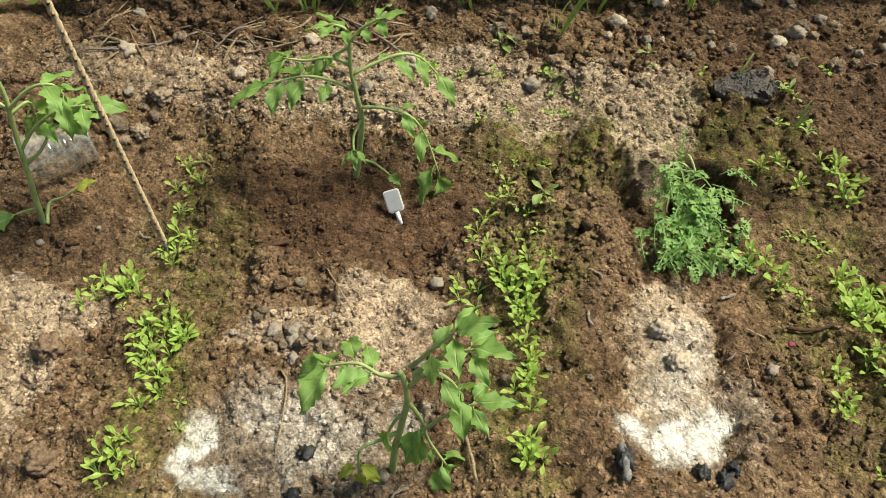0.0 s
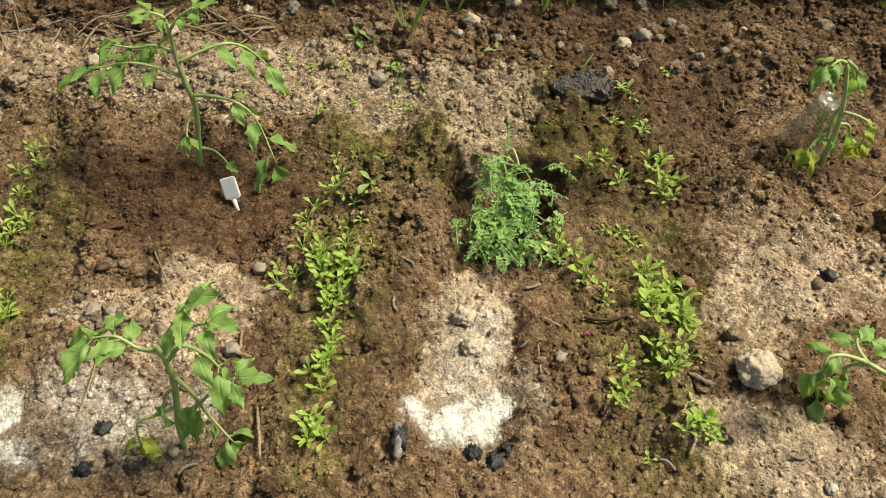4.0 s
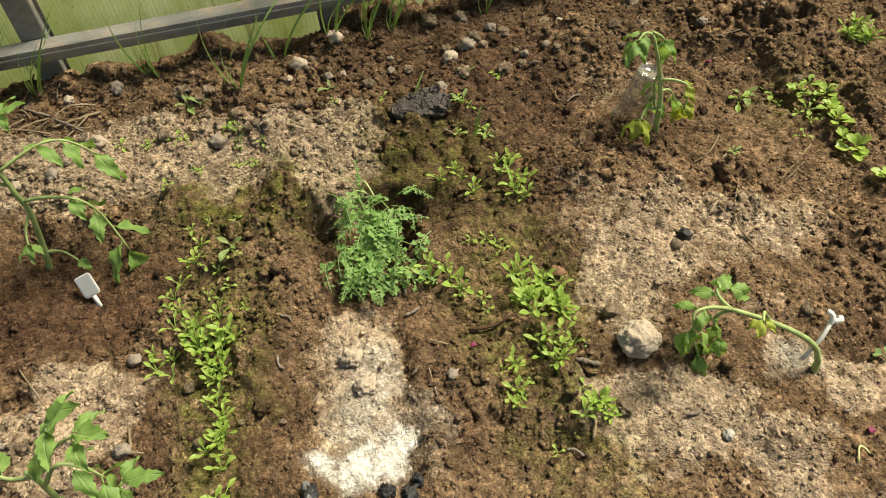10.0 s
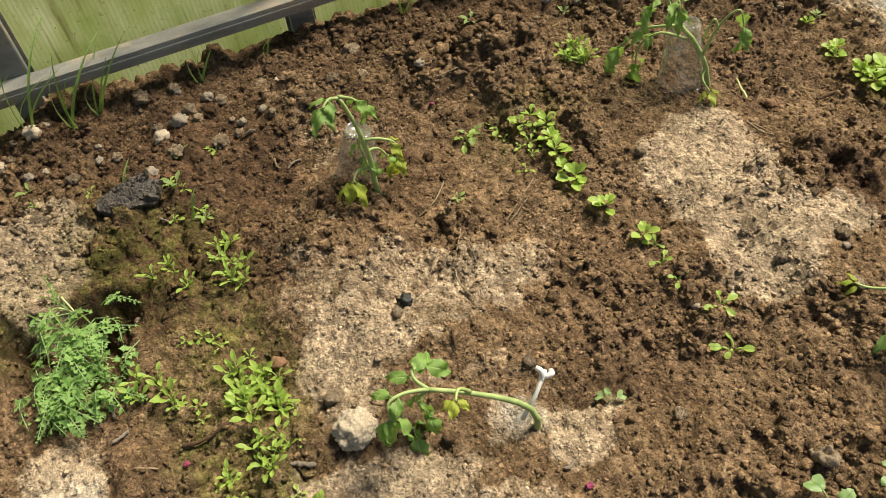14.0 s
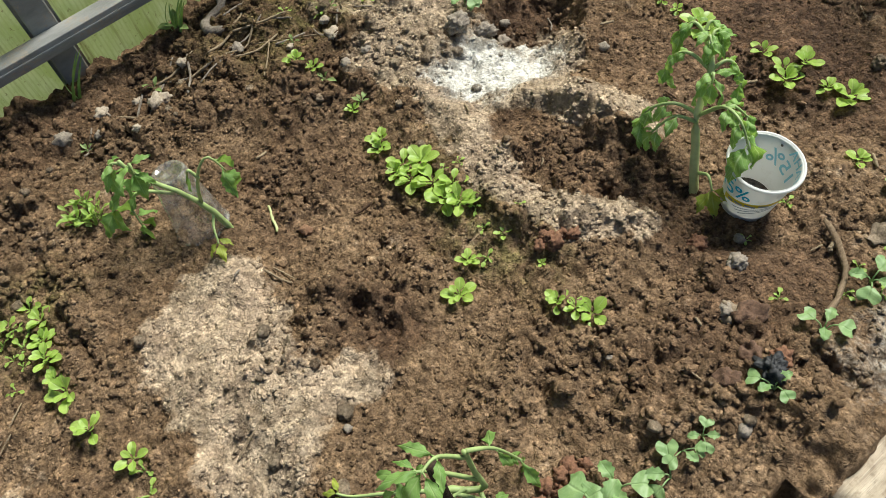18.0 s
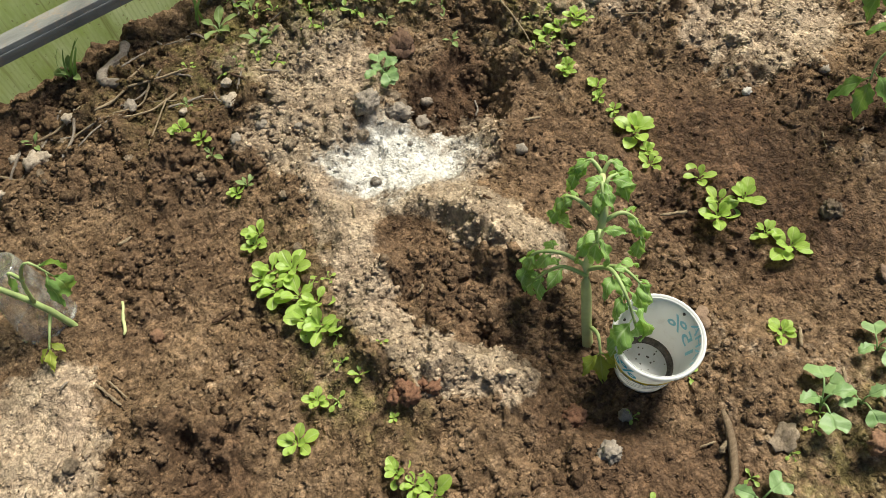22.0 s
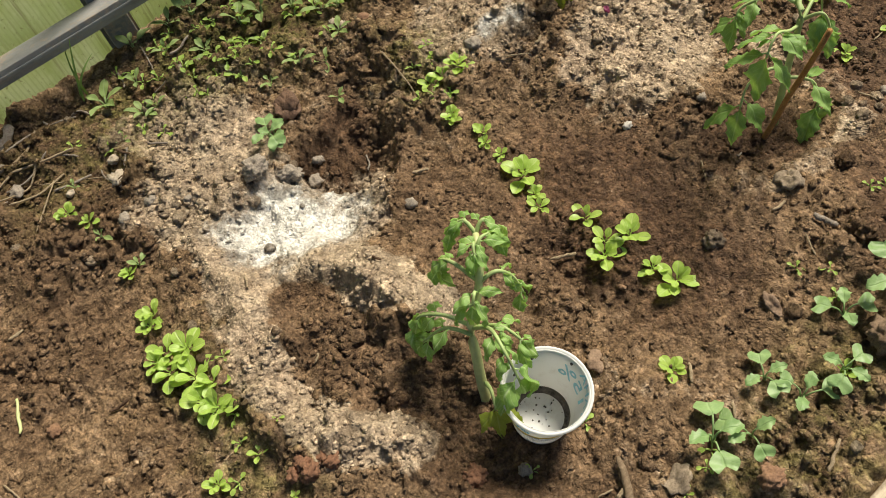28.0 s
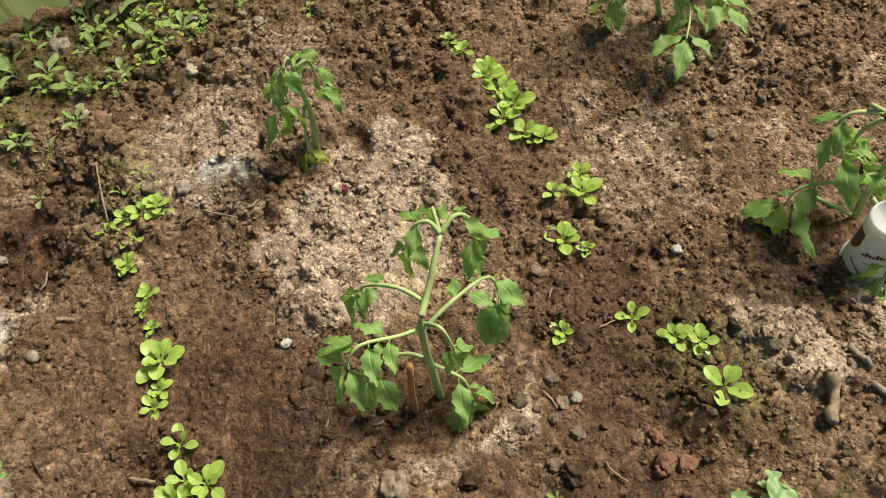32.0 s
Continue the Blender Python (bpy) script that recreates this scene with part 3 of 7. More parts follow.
def build_soil():
    gx, gy = axis(-1.7, 3.5, -0.95, 2.86, 0.0027, 0.02), np.concatenate([np.arange(-1.60, -0.65, 0.03), np.arange(-0.65, -0.47, 0.004), np.arange(-0.47, 0.652, 0.0027)])
    x, y = (a.ravel() for a in np.meshgrid(gx, gy, indexing="ij"))
    z = relief(x, y)
    nx, ny = len(gx), len(gy)
    i = np.arange(nx * ny).reshape(nx, ny)
    quads = np.stack([i[:-1, :-1], i[1:, :-1], i[1:, 1:], i[:-1, 1:]], -1).reshape(-1, 4)
    ob = mesh_object("soil_bed", np.stack([x, y, z], -1), quads, M_SOIL)
    # ground toned darker than the crumbs: shaded gaps between them, put into colour
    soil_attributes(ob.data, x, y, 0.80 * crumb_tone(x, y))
    return tagged(ob, "brown crumbly garden soil with dry sandy and ashy patches", "soil", kind="structure")


def ico(level):
    bm = bmesh.new()
    bmesh.ops.create_icosphere(bm, subdivisions=level, radius=1)
    v = np.array([p.co[:] for p in bm.verts])
    f = np.array([[q.index for q in p.verts] for p in bm.faces])
    bm.free()
    return v, f


def crumbs(name, count, lo, hi, level, rng, label):
    """Loose crumbs and clods strewn over the bed, joined into one mesh: larger where the soil is cloddy, finer where it is sandy."""
    v, f = ico(level)
    if level == 1:
        # small crumbs lie half sunk: their lowest corner and its faces are left out
        low = int(np.argmin(v[:, 2]))
        f = f[~(f == low).any(1)]
        f = np.where(f > low, f - 1, f)
        v = np.delete(v, low, 0)
    x, y = rng.uniform(-0.92, 2.84, count * 3), rng.uniform(-0.43, 0.635, count * 3)
    dry, ash, moss, damp_shade = soil_kinds(x, y)
    cloddy = smooth(-0.5, 0.6, vnoise(x, y, 0.11, 31)) + 0.5 * smooth(0.28, 0.45, y)
    keep = rng.random(count * 3) < np.clip((0.10 if level > 1 else 0.48) + (0.45 if level > 1 else 0.32) * cloddy + (0.0 if level > 1 else 0.2) * dry - 0.75 * ash - 0.30 * damp_shade - 0.15 * moss, 0.03, 1)
    keep &= np.hypot(x - 1.4966, y + 0.190) > 0.034
    x, y, cloddy, dry = (a[keep][:count] for a in (x, y, cloddy, dry))
    n = len(x)
    r = lo * (hi / lo) ** (rng.random(n) ** 2.0) * (0.75 + 0.35 * cloddy - 0.2 * dry)
    shape = np.clip(1 + rng.standard_normal((24, len(v))) * (0.26 if level > 1 else 0.36), 0.35, 1.8)
    kind = rng.integers(0, 24, n)
    yaw, tip = rng.uniform(0, 6.2832, n), rng.normal(0, 0.35, n)
    c, d, e, g = np.cos(yaw), np.sin(yaw), np.cos(tip), np.sin(tip)
    o = np.zeros(n)
    R = np.stack([c, -d * e, d * g, d, c * e, -c * g, o, g, e], -1).reshape(n, 3, 3)
    body = v[None] * shape[kind][..., None] * rng.uniform(0.55, 1.45, (n, 1, 3))
    P = np.einsum("nij,nvj->nvi", R, body) * r[:, None, None]
    P[..., 2] *= 0.62
    P += np.stack([x, y, relief(x, y) - r * 0.10], -1)[:, None]
    F = (f[None] + (np.arange(n) * len(v))[:, None, None]).reshape(-1, 3)
    ob = mesh_object(name, P.reshape(-1, 3), F, M_SOIL)
    soil_attributes(ob.data, np.repeat(x, len(v)), np.repeat(y, len(v)), np.repeat(rng.random(n) * 0.50 + 0.25, len(v)))
    return tagged(ob, label, "soil clods", kind="stuff")


RNG = np.random.default_rng(4)
build_soil()
crumbs("soil_clods", 2820, 0.0034, 0.0095, 2, RNG, "loose brown and tan clods of garden soil")
crumbs("soil_crumbs", 98000, 0.0019, 0.0054, 1, RNG, "fine crumbs of dry brown soil")


def z_at(x, y):
    """The height of the bed at a place, evened out over a finger's width."""
    return float(relief(x + np.array([0, 0.006, -0.006, 0, 0]), y + np.array([0, 0, 0, 0.006, -0.006])).mean())


# ---- greenhouse and surroundings ----


def build_ground():
    bm = bmesh.new()
    bmesh.ops.create_grid(bm, x_segments=60, y_segments=60, size=60)
    for v in bm.verts:
        v.co.z = -0.19
    tagged(part("ground", bm, M_GRASS), "short green turf around the greenhouse", "ground", kind="structure")


POSTS = (-1.31, -0.845, -0.38, 0.08, 0.515, 0.975, 1.43, 1.89, 2.35, 2.81, 3.27)


def build_wall():
    wall = tagged(new("wall_north"), "yellow-green translucent polycarbonate greenhouse wall on steel posts", "wall", kind="structure")
    for a, b in zip((-1.7,) + POSTS, POSTS + (3.5,)):
        bm = bmesh.new()
        box(bm, (a + 0.001, 0.662, -0.12), (b - 0.001, 0.668, 1.5))
        part("panel", bm, M_SHEET, wall, smooth=False).visible_shadow = False
    for x in POSTS:
        bm = bmesh.new()
        box(bm, (x - 0.020, 0.642, -0.12), (x + 0.020, 0.660, 1.5), 0.003)
        box(bm, (x - 0.025, 0.658, -0.12), (x + 0.025, 0.6605, 1.5))
        part("post", bm, M_METAL, wall, "grey steel post")
    bm = bmesh.new()
    for lo, hi in (((-1.7, 0.610, 0.091), (3.5, 0.613, 0.115)), ((-1.7, 0.613, 0.112), (3.5, 0.641, 0.115)), ((-1.7, 0.613, 0.091), (3.5, 0.641, 0.094))):
        box(bm, lo, hi, 0.001)
    box(bm, (-1.7, 0.6085, 0.099), (3.5, 0.611, 0.107), 0.001)
    part("rail", bm, M_METAL, wall, "dirty grey steel channel rail")


def saw_cut(name, a, b, width, top, depth, material, label, category, bow=0.0, rough=0.002):
    """A squared timber from a to b, with worn, slightly wavy edges; a and b lie on its middle line."""
    bm = bmesh.new()
    a, b = Vector((*a, 0)), Vector((*b, 0))
    d = (b - a).normalized()
    side = Vector((-d.y, d.x, 0))
    n = 90
    rings = []
    for i in range(n + 1):
        u = i / n
        p = a.lerp(b, u) + side * bow * math.sin(u * 9.0)
        ring = []
        for k, (v, w) in enumerate(((-1, 0), (-1, 0.86), (-0.93, 0.97), (-0.75, 1.0), (-0.4, 1.0), (0, 1.0), (0.4, 1.0), (0.75, 1.0), (0.93, 0.97), (1, 0.86), (1, 0))):
            q = p + side * v * width / 2
            q.z = top - depth * (1 - w) if w < 0.5 else top - 0.03 * (1 - w)
            j = noise.noise(Vector((u * 40, k * 2.1, top))) + 0.5 * noise.noise(Vector((u * 130, k * 3.7, 4)))
            q += (side * v * 0.6 + Vector((0, 0, 0.8 if w > 0.5 else 0))) * j * rough
            if i in (0, n):
                q -= d * (0.004 if i == n else -0.004) * (1.2 - w) + d * noise.noise(Vector((k * 1.3, 0, top))) * 0.004
            ring.append(bm.verts.new(q))
        rings.append(ring)
    for r0, r1 in zip(rings, rings[1:]):
        for j in range(len(r0) - 1):
            bm.faces.new((r0[j], r1[j], r1[j + 1], r0[j + 1]))
    bm.faces.new(rings[0])
    bm.faces.new(rings[-1][::-1])
    bmesh.ops.recalc_face_normals(bm, faces=bm.faces)
    return tagged(part(name, bm, material), label, category)


def build_boards():
    saw_cut("edging_board", (-1.60, -0.5764), (1.222, -0.4494), 0.028, 0.012, 0.12, M_PLANK, "weathered sawn timber board edging the bed", "board")
    saw_cut("edging_plank", (1.27, -0.4926), (2.95, -0.3952), 0.040, 0.004, 0.10, M_LOG, "worn grey-tan plank edging the bed", "plank", 0.002, 0.003)


def build_slab():
    saw_cut("wood_slab", (1.86, -0.562), (2.45, -0.530), 0.062, -0.020, 0.05, M_STRAWSLAB, "pale split wood slab with flaking fibres beside the bed", "wood slab", 0.006, 0.006)


build_slab()
build_ground()
build_wall()
build_boards()

# ---- plants ----


def leaf_material(name, dark, light, vein, rough=0.5, through_light=0.3, gloss=0.4, ribbed=0.55):
    k = Mat(name)
    c = k.coords()
    along, across = k.attr("along"), k.attr("across")
    blot = k.noise(c, 90, 4)
    col = k.mix(k.ramp(blot, (0.3, 0.0), (0.7, 1.0)), dark, light)
    col = k.mix(k.math("MULTIPLY", k.rand(), 0.35), col, light)
    side = k.math("ABSOLUTE", across)
    rib = k.ramp(side, (0.0, 1.0), (0.13, 0.0))
    ang = k.math("SUBTRACT", k.math("MULTIPLY", along, 46.0), k.math("MULTIPLY", side, 14.0))
    veins = k.ramp(k.math("SINE", ang), (0.80, 0.0), (1.0, 0.6))
    mask = k.math("MAXIMUM", rib, k.math("MULTIPLY", veins, 0.55))
    col = k.mix(k.math("MULTIPLY", mask, ribbed), col, vein)
    k.set(Base_Color=col, Roughness=rough, Specular_IOR_Level=gloss)
    k.bump(k.math("SUBTRACT", k.math("MULTIPLY", blot, 0.6), mask), 0.5, 0.0015)
    tra = k.node("ShaderNodeBsdfTranslucent")
    k.link(k.mix(0.5, col, (light[0] * 1.5, light[1] * 1.4, light[2] * 0.6)), tra.inputs["Color"])
    m = k.node("ShaderNodeMixShader", Fac=through_light)
    k.link(k.bsdf.outputs[0], m.inputs[1])
    k.link(tra.outputs[0], m.inputs[2])
    k.link(m.outputs[0], k.out.inputs["Surface"])
    return k.m


L_TOMATO = leaf_material("tomato_leaf", (0.14, 0.275, 0.060), (0.29, 0.46, 0.125), (0.42, 0.56, 0.22), 0.5, 0.38, 0.4, 0.75)
L_CURLED = leaf_material("curled_leaf", (0.16, 0.31, 0.065), (0.34, 0.52, 0.145), (0.58, 0.70, 0.36), 0.5, 0.38, 0.4, 0.95)
L_YELLOW = leaf_material("yellowed_leaf", (0.24, 0.33, 0.035), (0.42, 0.47, 0.07), (0.50, 0.55, 0.18))
L_LETTUCE = leaf_material("lettuce_leaf", (0.27, 0.44, 0.055), (0.46, 0.62, 0.130), (0.62, 0.72, 0.32), 0.4, 0.34, 0.5)
L_SALAD = leaf_material("seedling_leaf", (0.23, 0.38, 0.055), (0.43, 0.58, 0.125), (0.42, 0.55, 0.18), 0.42, 0.34, 0.45)
L_RADISH = leaf_material("radish_leaf", (0.17, 0.30, 0.095), (0.32, 0.46, 0.19), (0.42, 0.54, 0.28), 0.42, 0.25, 0.4, 0.22)
L_WEED = leaf_material("weed_leaf", (0.19, 0.285, 0.080), (0.33, 0.435, 0.155), (0.38, 0.47, 0.24))
L_FEATHER = leaf_material("feathery_leaf", (0.13, 0.285, 0.070), (0.31, 0.49, 0.145), (0.40, 0.52, 0.28))
L_GRASS = leaf_material("grass_blade", (0.13, 0.24, 0.05), (0.27, 0.40, 0.12), (0.30, 0.40, 0.16))
M_STEM = simple("green_stem", (0.33, 0.42, 0.155), 0.55, 0.25, 60)
M_PALESTEM = simple("pale_stem", (0.50, 0.53, 0.24), 0.5, 0.2, 60)


def width_at(kind, u):
    if kind == "tomato":
        return min(1.0, (u / 0.34) ** 0.7) if u < 0.34 else max(0.0, (1 - (u - 0.34) / 0.66)) ** 0.8
    if kind == "spoon":
        return 0.16 + 0.10 * u if u < 0.28 else 0.19 + 0.81 * max(0.0, math.sin(math.pi * min(1, (u - 0.24) / 0.77) ** 1.15)) ** 0.7
    if kind == "heart":
        return 0.22 + 0.78 * math.sin(1.5708 * min(1.0, u / 0.6)) if u < 0.6 else 1 - 0.42 * ((u - 0.6) / 0.4) ** 2
    if kind == "round":
        return max(0.0, math.sin(math.pi * u ** 1.15)) ** 0.55
    if kind == "blade":
        return min(1, u * 8 + 0.4) * (1 - u) ** 0.6
    return max(0.0, math.sin(math.pi * min(1, u * 0.97 + 0.03))) ** 0.8


def blade(bm, o, d, n, length, width, kind="oval", bend=0.5, fold=0.18, roll=0.0, segs=7, teeth=0.0, wave=0.0, seed=0.0):
    """One leaf blade with a folded midrib, growing from o along d with its upper side towards n."""
    la = bm.verts.layers.float.get("along") or bm.verts.layers.float.new("along")
    lc = bm.verts.layers.float.get("across") or bm.verts.layers.float.new("across")
    o, d = Vector(o), Vector(d).normalized()
    n = Vector(n)
    n = (n - d * n.dot(d)).normalized()
    s = d.cross(n)
    p, rows = o.copy(), []
    for i in range(segs + 1):
        u = i / segs
        a = -bend * u
        dd = d * math.cos(a) + n * math.sin(a)
        nn = n * math.cos(a) - d * math.sin(a)
        w = width * 0.5 * max(0.02, width_at(kind, u))
        if teeth and 0 < i < segs:
            w *= 1 + teeth * ((0.5, -0.1, -0.55)[i % 3] + 0.25 * math.sin(i * 5.1 + seed))
        row = []
        for v in (-1, -0.5, 0, 0.5, 1):
            lift = fold * abs(v) * w - roll * v * v * w + wave * width * 0.12 * math.sin(u * 9 + v * 2.5 + seed)
            q = p + s * (v * w * (1 - 0.35 * roll * abs(v))) + nn * lift
            if teeth and abs(v) == 1:
                q += dd * (length / segs) * 0.35
            if kind == "heart":
                q -= dd * length * 0.26 * (1 - abs(v)) * max(0.0, (u - 0.6) / 0.4) ** 2
            vert = bm.verts.new(q)
            vert[la], vert[lc] = u, v
            row.append(vert)
        rows.append(row)
        p = p + dd * (length / segs)
    for a, b in zip(rows, rows[1:]):
        for j in range(4):
            bm.faces.new((a[j], a[j + 1], b[j + 1], b[j]))


TOM = random.Random(11)


def tomato(at, label, grow=1.0):
    x, y = at
    ob = new("tomato_plant")
    ob.location = (x, y, z_at(x, y) - 0.004)
    ob.scale = (grow, grow, grow)
    return tagged(ob, label, "plant", "tomato plants in the bed")


def stem(owner, pts, thick=0.0045, material=None):
    line = bezier([(pts[0][0], pts[0][1], pts[0][2] - 0.012)] + list(pts), 16)
    bm = bmesh.new()
    tube(bm, [p + Vector((TOM.uniform(-1, 1), TOM.uniform(-1, 1), 0)) * 0.0007 for p in line], [thick * (1.08 - 0.55 * i / 16) for i in range(17)], 8)
    return part("stem", bm, material or M_STEM, owner)


def frond(owner, pts, size, pairs, yellow=False, curl=0.0, slim=0.54, material=None):
    """A compound leaf: a stalk through the points, with leaflets in pairs and one at the tip."""
    mat = material or (L_YELLOW if yellow else L_TOMATO)
    line = bezier(pts, 12)
    bm = bmesh.new()
    tube(bm, line, [0.0024 * (1.1 - 0.6 * i / 12) for i in range(13)], 5)
    leaf = part("leaf", bm, M_STEM, owner, "yellowed compound leaf" if yellow and not material else "")
    up = Vector((0, 0, 1))

    def leaflet(i, sideways, length):
        bm = bmesh.new()
        d = (line[min(i + 1, 12)] - line[i - 1]).normalized()
        side = d.cross(up)
        side = side.normalized() if side.length > 0.2 else Vector((TOM.uniform(-1, 1), TOM.uniform(-1, 1), 0)).normalized()
        way = d * TOM.uniform(0.45, 0.75) + side * sideways * TOM.uniform(0.7, 1.0) + up * TOM.uniform(-0.40, 0.10)
        if curl > 0.6:
            way = d * 0.6 + side * sideways * TOM.uniform(0.3, 0.9) + up * TOM.uniform(0.0, 0.7)
        elif not sideways:
            way = d + up * TOM.uniform(-0.35, 0.0)
        norm = up + side * sideways * 0.25 + Vector((TOM.uniform(-0.3, 0.3), TOM.uniform(-0.3, 0.3), 0))
        if abs(way.normalized().z) > 0.85:
            norm = side.cross(way) + side * TOM.uniform(-0.6, 0.6)
        o = line[i]
        if sideways:
            q = o + way.normalized() * length * 0.14
            tube(bm, [o, q], 0.0008, 4, False)
            o = q
        blade(bm, o, way, norm, length, length * slim * TOM.uniform(0.9, 1.15), "tomato", TOM.uniform(0.3, 0.9) + 1.6 * curl, TOM.uniform(-0.1, 0.4), curl * 0.6, 15, 0.29 - 0.11 * min(1, curl), 1.5 if curl > 0.6 else 0.8 + 0.4 * curl, TOM.random() * 6)
        part("leaflet", bm, mat, leaf)

    size = size * 0.98
    leaflet(12, 0, size)
    for j in range(pairs):
        i = round(11 - 7.2 * j / max(1, pairs - 0.4))
        ln = size * (0.92 - 0.13 * j) * TOM.uniform(0.8, 1.1)
        leaflet(i, 1, ln)
        leaflet(max(1, i - TOM.randint(0, 1)), -1, ln * TOM.uniform(0.8, 1.05))
        if pairs > 1 and j < pairs - 1:
            leaflet(max(1, i - 2), TOM.choice((-1, 1)), size * 0.32)
    return leaf


t = tomato((-0.377, 0.275), 'tall young tomato plant with toothed leaves beside a tag')
stem(t, [(0.000, 0.000, 0.001), (0.012, 0.001, 0.059), (0.019, 0.001, 0.109), (0.017, 0.001, 0.155), (0.015, 0.001, 0.190), (0.017, 0.001, 0.235)])
frond(t, [(0.016, 0.001, 0.181), (0.038, 0.007, 0.190), (0.074, 0.015, 0.200), (0.099, 0.024, 0.188), (0.121, 0.032, 0.153)], 0.056, 3)
frond(t, [(0.016, 0.001, 0.157), (-0.012, -0.006, 0.178), (-0.041, -0.015, 0.192), (-0.085, -0.025, 0.189)], 0.058, 3)
frond(t, [(0.016, 0.001, 0.194), (-0.008, 0.007, 0.202), (-0.041, 0.015, 0.192), (-0.072, 0.024, 0.190)], 0.045, 3)
frond(t, [(0.020, 0.001, 0.128), (0.048, -0.000, 0.128), (0.082, -0.001, 0.115), (0.101, -0.003, 0.083), (0.118, -0.022, 0.028)], 0.054, 3)
frond(t, [(0.017, 0.001, 0.227), (0.016, -0.001, 0.248), (0.003, -0.004, 0.258)], 0.034, 2)
frond(t, [(0.018, 0.001, 0.223), (-0.004, 0.008, 0.205), (-0.019, 0.019, 0.185)], 0.029, 2)
frond(t, [(0.019, 0.001, 0.231), (0.037, -0.001, 0.251), (0.057, -0.003, 0.264)], 0.034, 2)
frond(t, [(0.007, 0.000, 0.036), (0.026, 0.002, 0.028), (0.049, -0.020, 0.028)], 0.025, 0)
frond(t, [(0.019, 0.001, 0.109), (0.008, -0.012, 0.091), (0.008, -0.028, 0.080)], 0.027, 1)
t = tomato((-0.302, -0.153), 'leaning tomato plant with a yellowed lower leaf in ashy soil')
stem(t, [(-0.000, -0.000, 0.001), (0.006, 0.000, 0.052), (0.017, 0.001, 0.107), (0.026, 0.001, 0.152), (0.026, 0.001, 0.188), (0.023, 0.001, 0.208)])
frond(t, [(0.028, 0.001, 0.151), (0.037, 0.002, 0.116), (0.042, 0.003, 0.072), (0.059, -0.004, 0.028)], 0.056, 2)
frond(t, [(0.011, 0.000, 0.064), (0.045, -0.001, 0.110), (0.065, -0.003, 0.138), (0.092, -0.006, 0.165)], 0.040, 1)
frond(t, [(0.023, 0.001, 0.198), (0.003, 0.005, 0.197), (-0.016, 0.010, 0.208), (-0.048, 0.015, 0.194)], 0.049, 3)
frond(t, [(0.033, 0.001, 0.217), (0.045, -0.001, 0.235), (0.060, -0.005, 0.262), (0.075, -0.008, 0.285)], 0.043, 2)
frond(t, [(0.030, 0.001, 0.183), (0.049, 0.001, 0.208), (0.067, 0.001, 0.194), (0.076, 0.001, 0.169)], 0.047, 2)
frond(t, [(0.015, 0.001, 0.095), (-0.005, -0.006, 0.089), (-0.025, -0.015, 0.086), (-0.029, -0.023, 0.052)], 0.040, 1, True)
frond(t, [(0.022, 0.001, 0.130), (0.014, -0.002, 0.126), (0.005, -0.006, 0.107)], 0.047, 0)
frond(t, [(0.035, 0.002, 0.202), (0.064, -0.005, 0.245), (0.089, -0.014, 0.268)], 0.038, 1)
t = tomato((-0.800, 0.195), 'tomato plant with broad drooping leaves beside a fallen cup')
stem(t, [(0.000, 0.000, -0.000), (0.009, 0.001, 0.047), (0.022, 0.001, 0.109), (0.034, 0.002, 0.169), (0.046, 0.003, 0.221), (0.047, 0.003, 0.245)])
frond(t, [(0.026, 0.002, 0.113), (0.050, 0.007, 0.132), (0.068, 0.013, 0.154), (0.088, 0.020, 0.166)], 0.050, 1)
frond(t, [(0.029, 0.002, 0.137), (0.063, 0.000, 0.175), (0.103, -0.002, 0.203), (0.141, -0.005, 0.213)], 0.050, 2)
frond(t, [(0.040, 0.002, 0.200), (0.079, 0.004, 0.231), (0.106, 0.006, 0.234), (0.114, 0.006, 0.217)], 0.056, 2)
frond(t, [(0.037, 0.002, 0.191), (0.059, 0.016, 0.201), (0.048, 0.032, 0.166)], 0.052, 2)
frond(t, [(0.041, 0.002, 0.200), (0.019, 0.013, 0.208), (-0.021, 0.027, 0.180)], 0.052, 1)
frond(t, [(0.003, 0.000, 0.031), (-0.014, -0.002, 0.028), (-0.024, -0.007, 0.028)], 0.050, 0)
frond(t, [(0.025, -0.024, 0.028), (0.024, 0.002, 0.040), (0.046, 0.004, 0.049), (0.066, 0.006, 0.062)], 0.034, 0, True)
t = tomato((0.487, 0.255), 'small limp tomato seedling with yellowing leaves before a cup')
stem(t, [(0.000, -0.000, -0.000), (-0.001, 0.000, 0.040), (-0.003, 0.001, 0.090), (-0.013, 0.005, 0.144), (-0.023, 0.008, 0.176)])
frond(t, [(-0.023, 0.008, 0.176), (-0.036, 0.003, 0.183), (-0.047, -0.005, 0.180)], 0.039, 2, curl=0.3)
frond(t, [(-0.023, 0.008, 0.179), (-0.005, 0.015, 0.163), (0.009, 0.027, 0.139)], 0.039, 2, curl=0.3)
frond(t, [(-0.003, 0.001, 0.105), (0.016, -0.005, 0.103), (0.033, -0.011, 0.091), (0.030, -0.010, 0.054)], 0.042, 2, True, curl=0.3)
frond(t, [(-0.003, 0.001, 0.055), (-0.022, -0.003, 0.062), (-0.033, -0.013, 0.054)], 0.036, 1, True, curl=0.3)
frond(t, [(-0.006, 0.002, 0.115), (-0.010, 0.007, 0.094), (-0.004, 0.009, 0.055)], 0.039, 2, curl=0.3)
frond(t, [(-0.003, 0.001, 0.085), (0.012, 0.003, 0.082), (0.025, 0.009, 0.058)], 0.034, 1, curl=0.3)
t = tomato((0.514, -0.144), 'bent tomato seedling fallen over a white tie on pale clay')
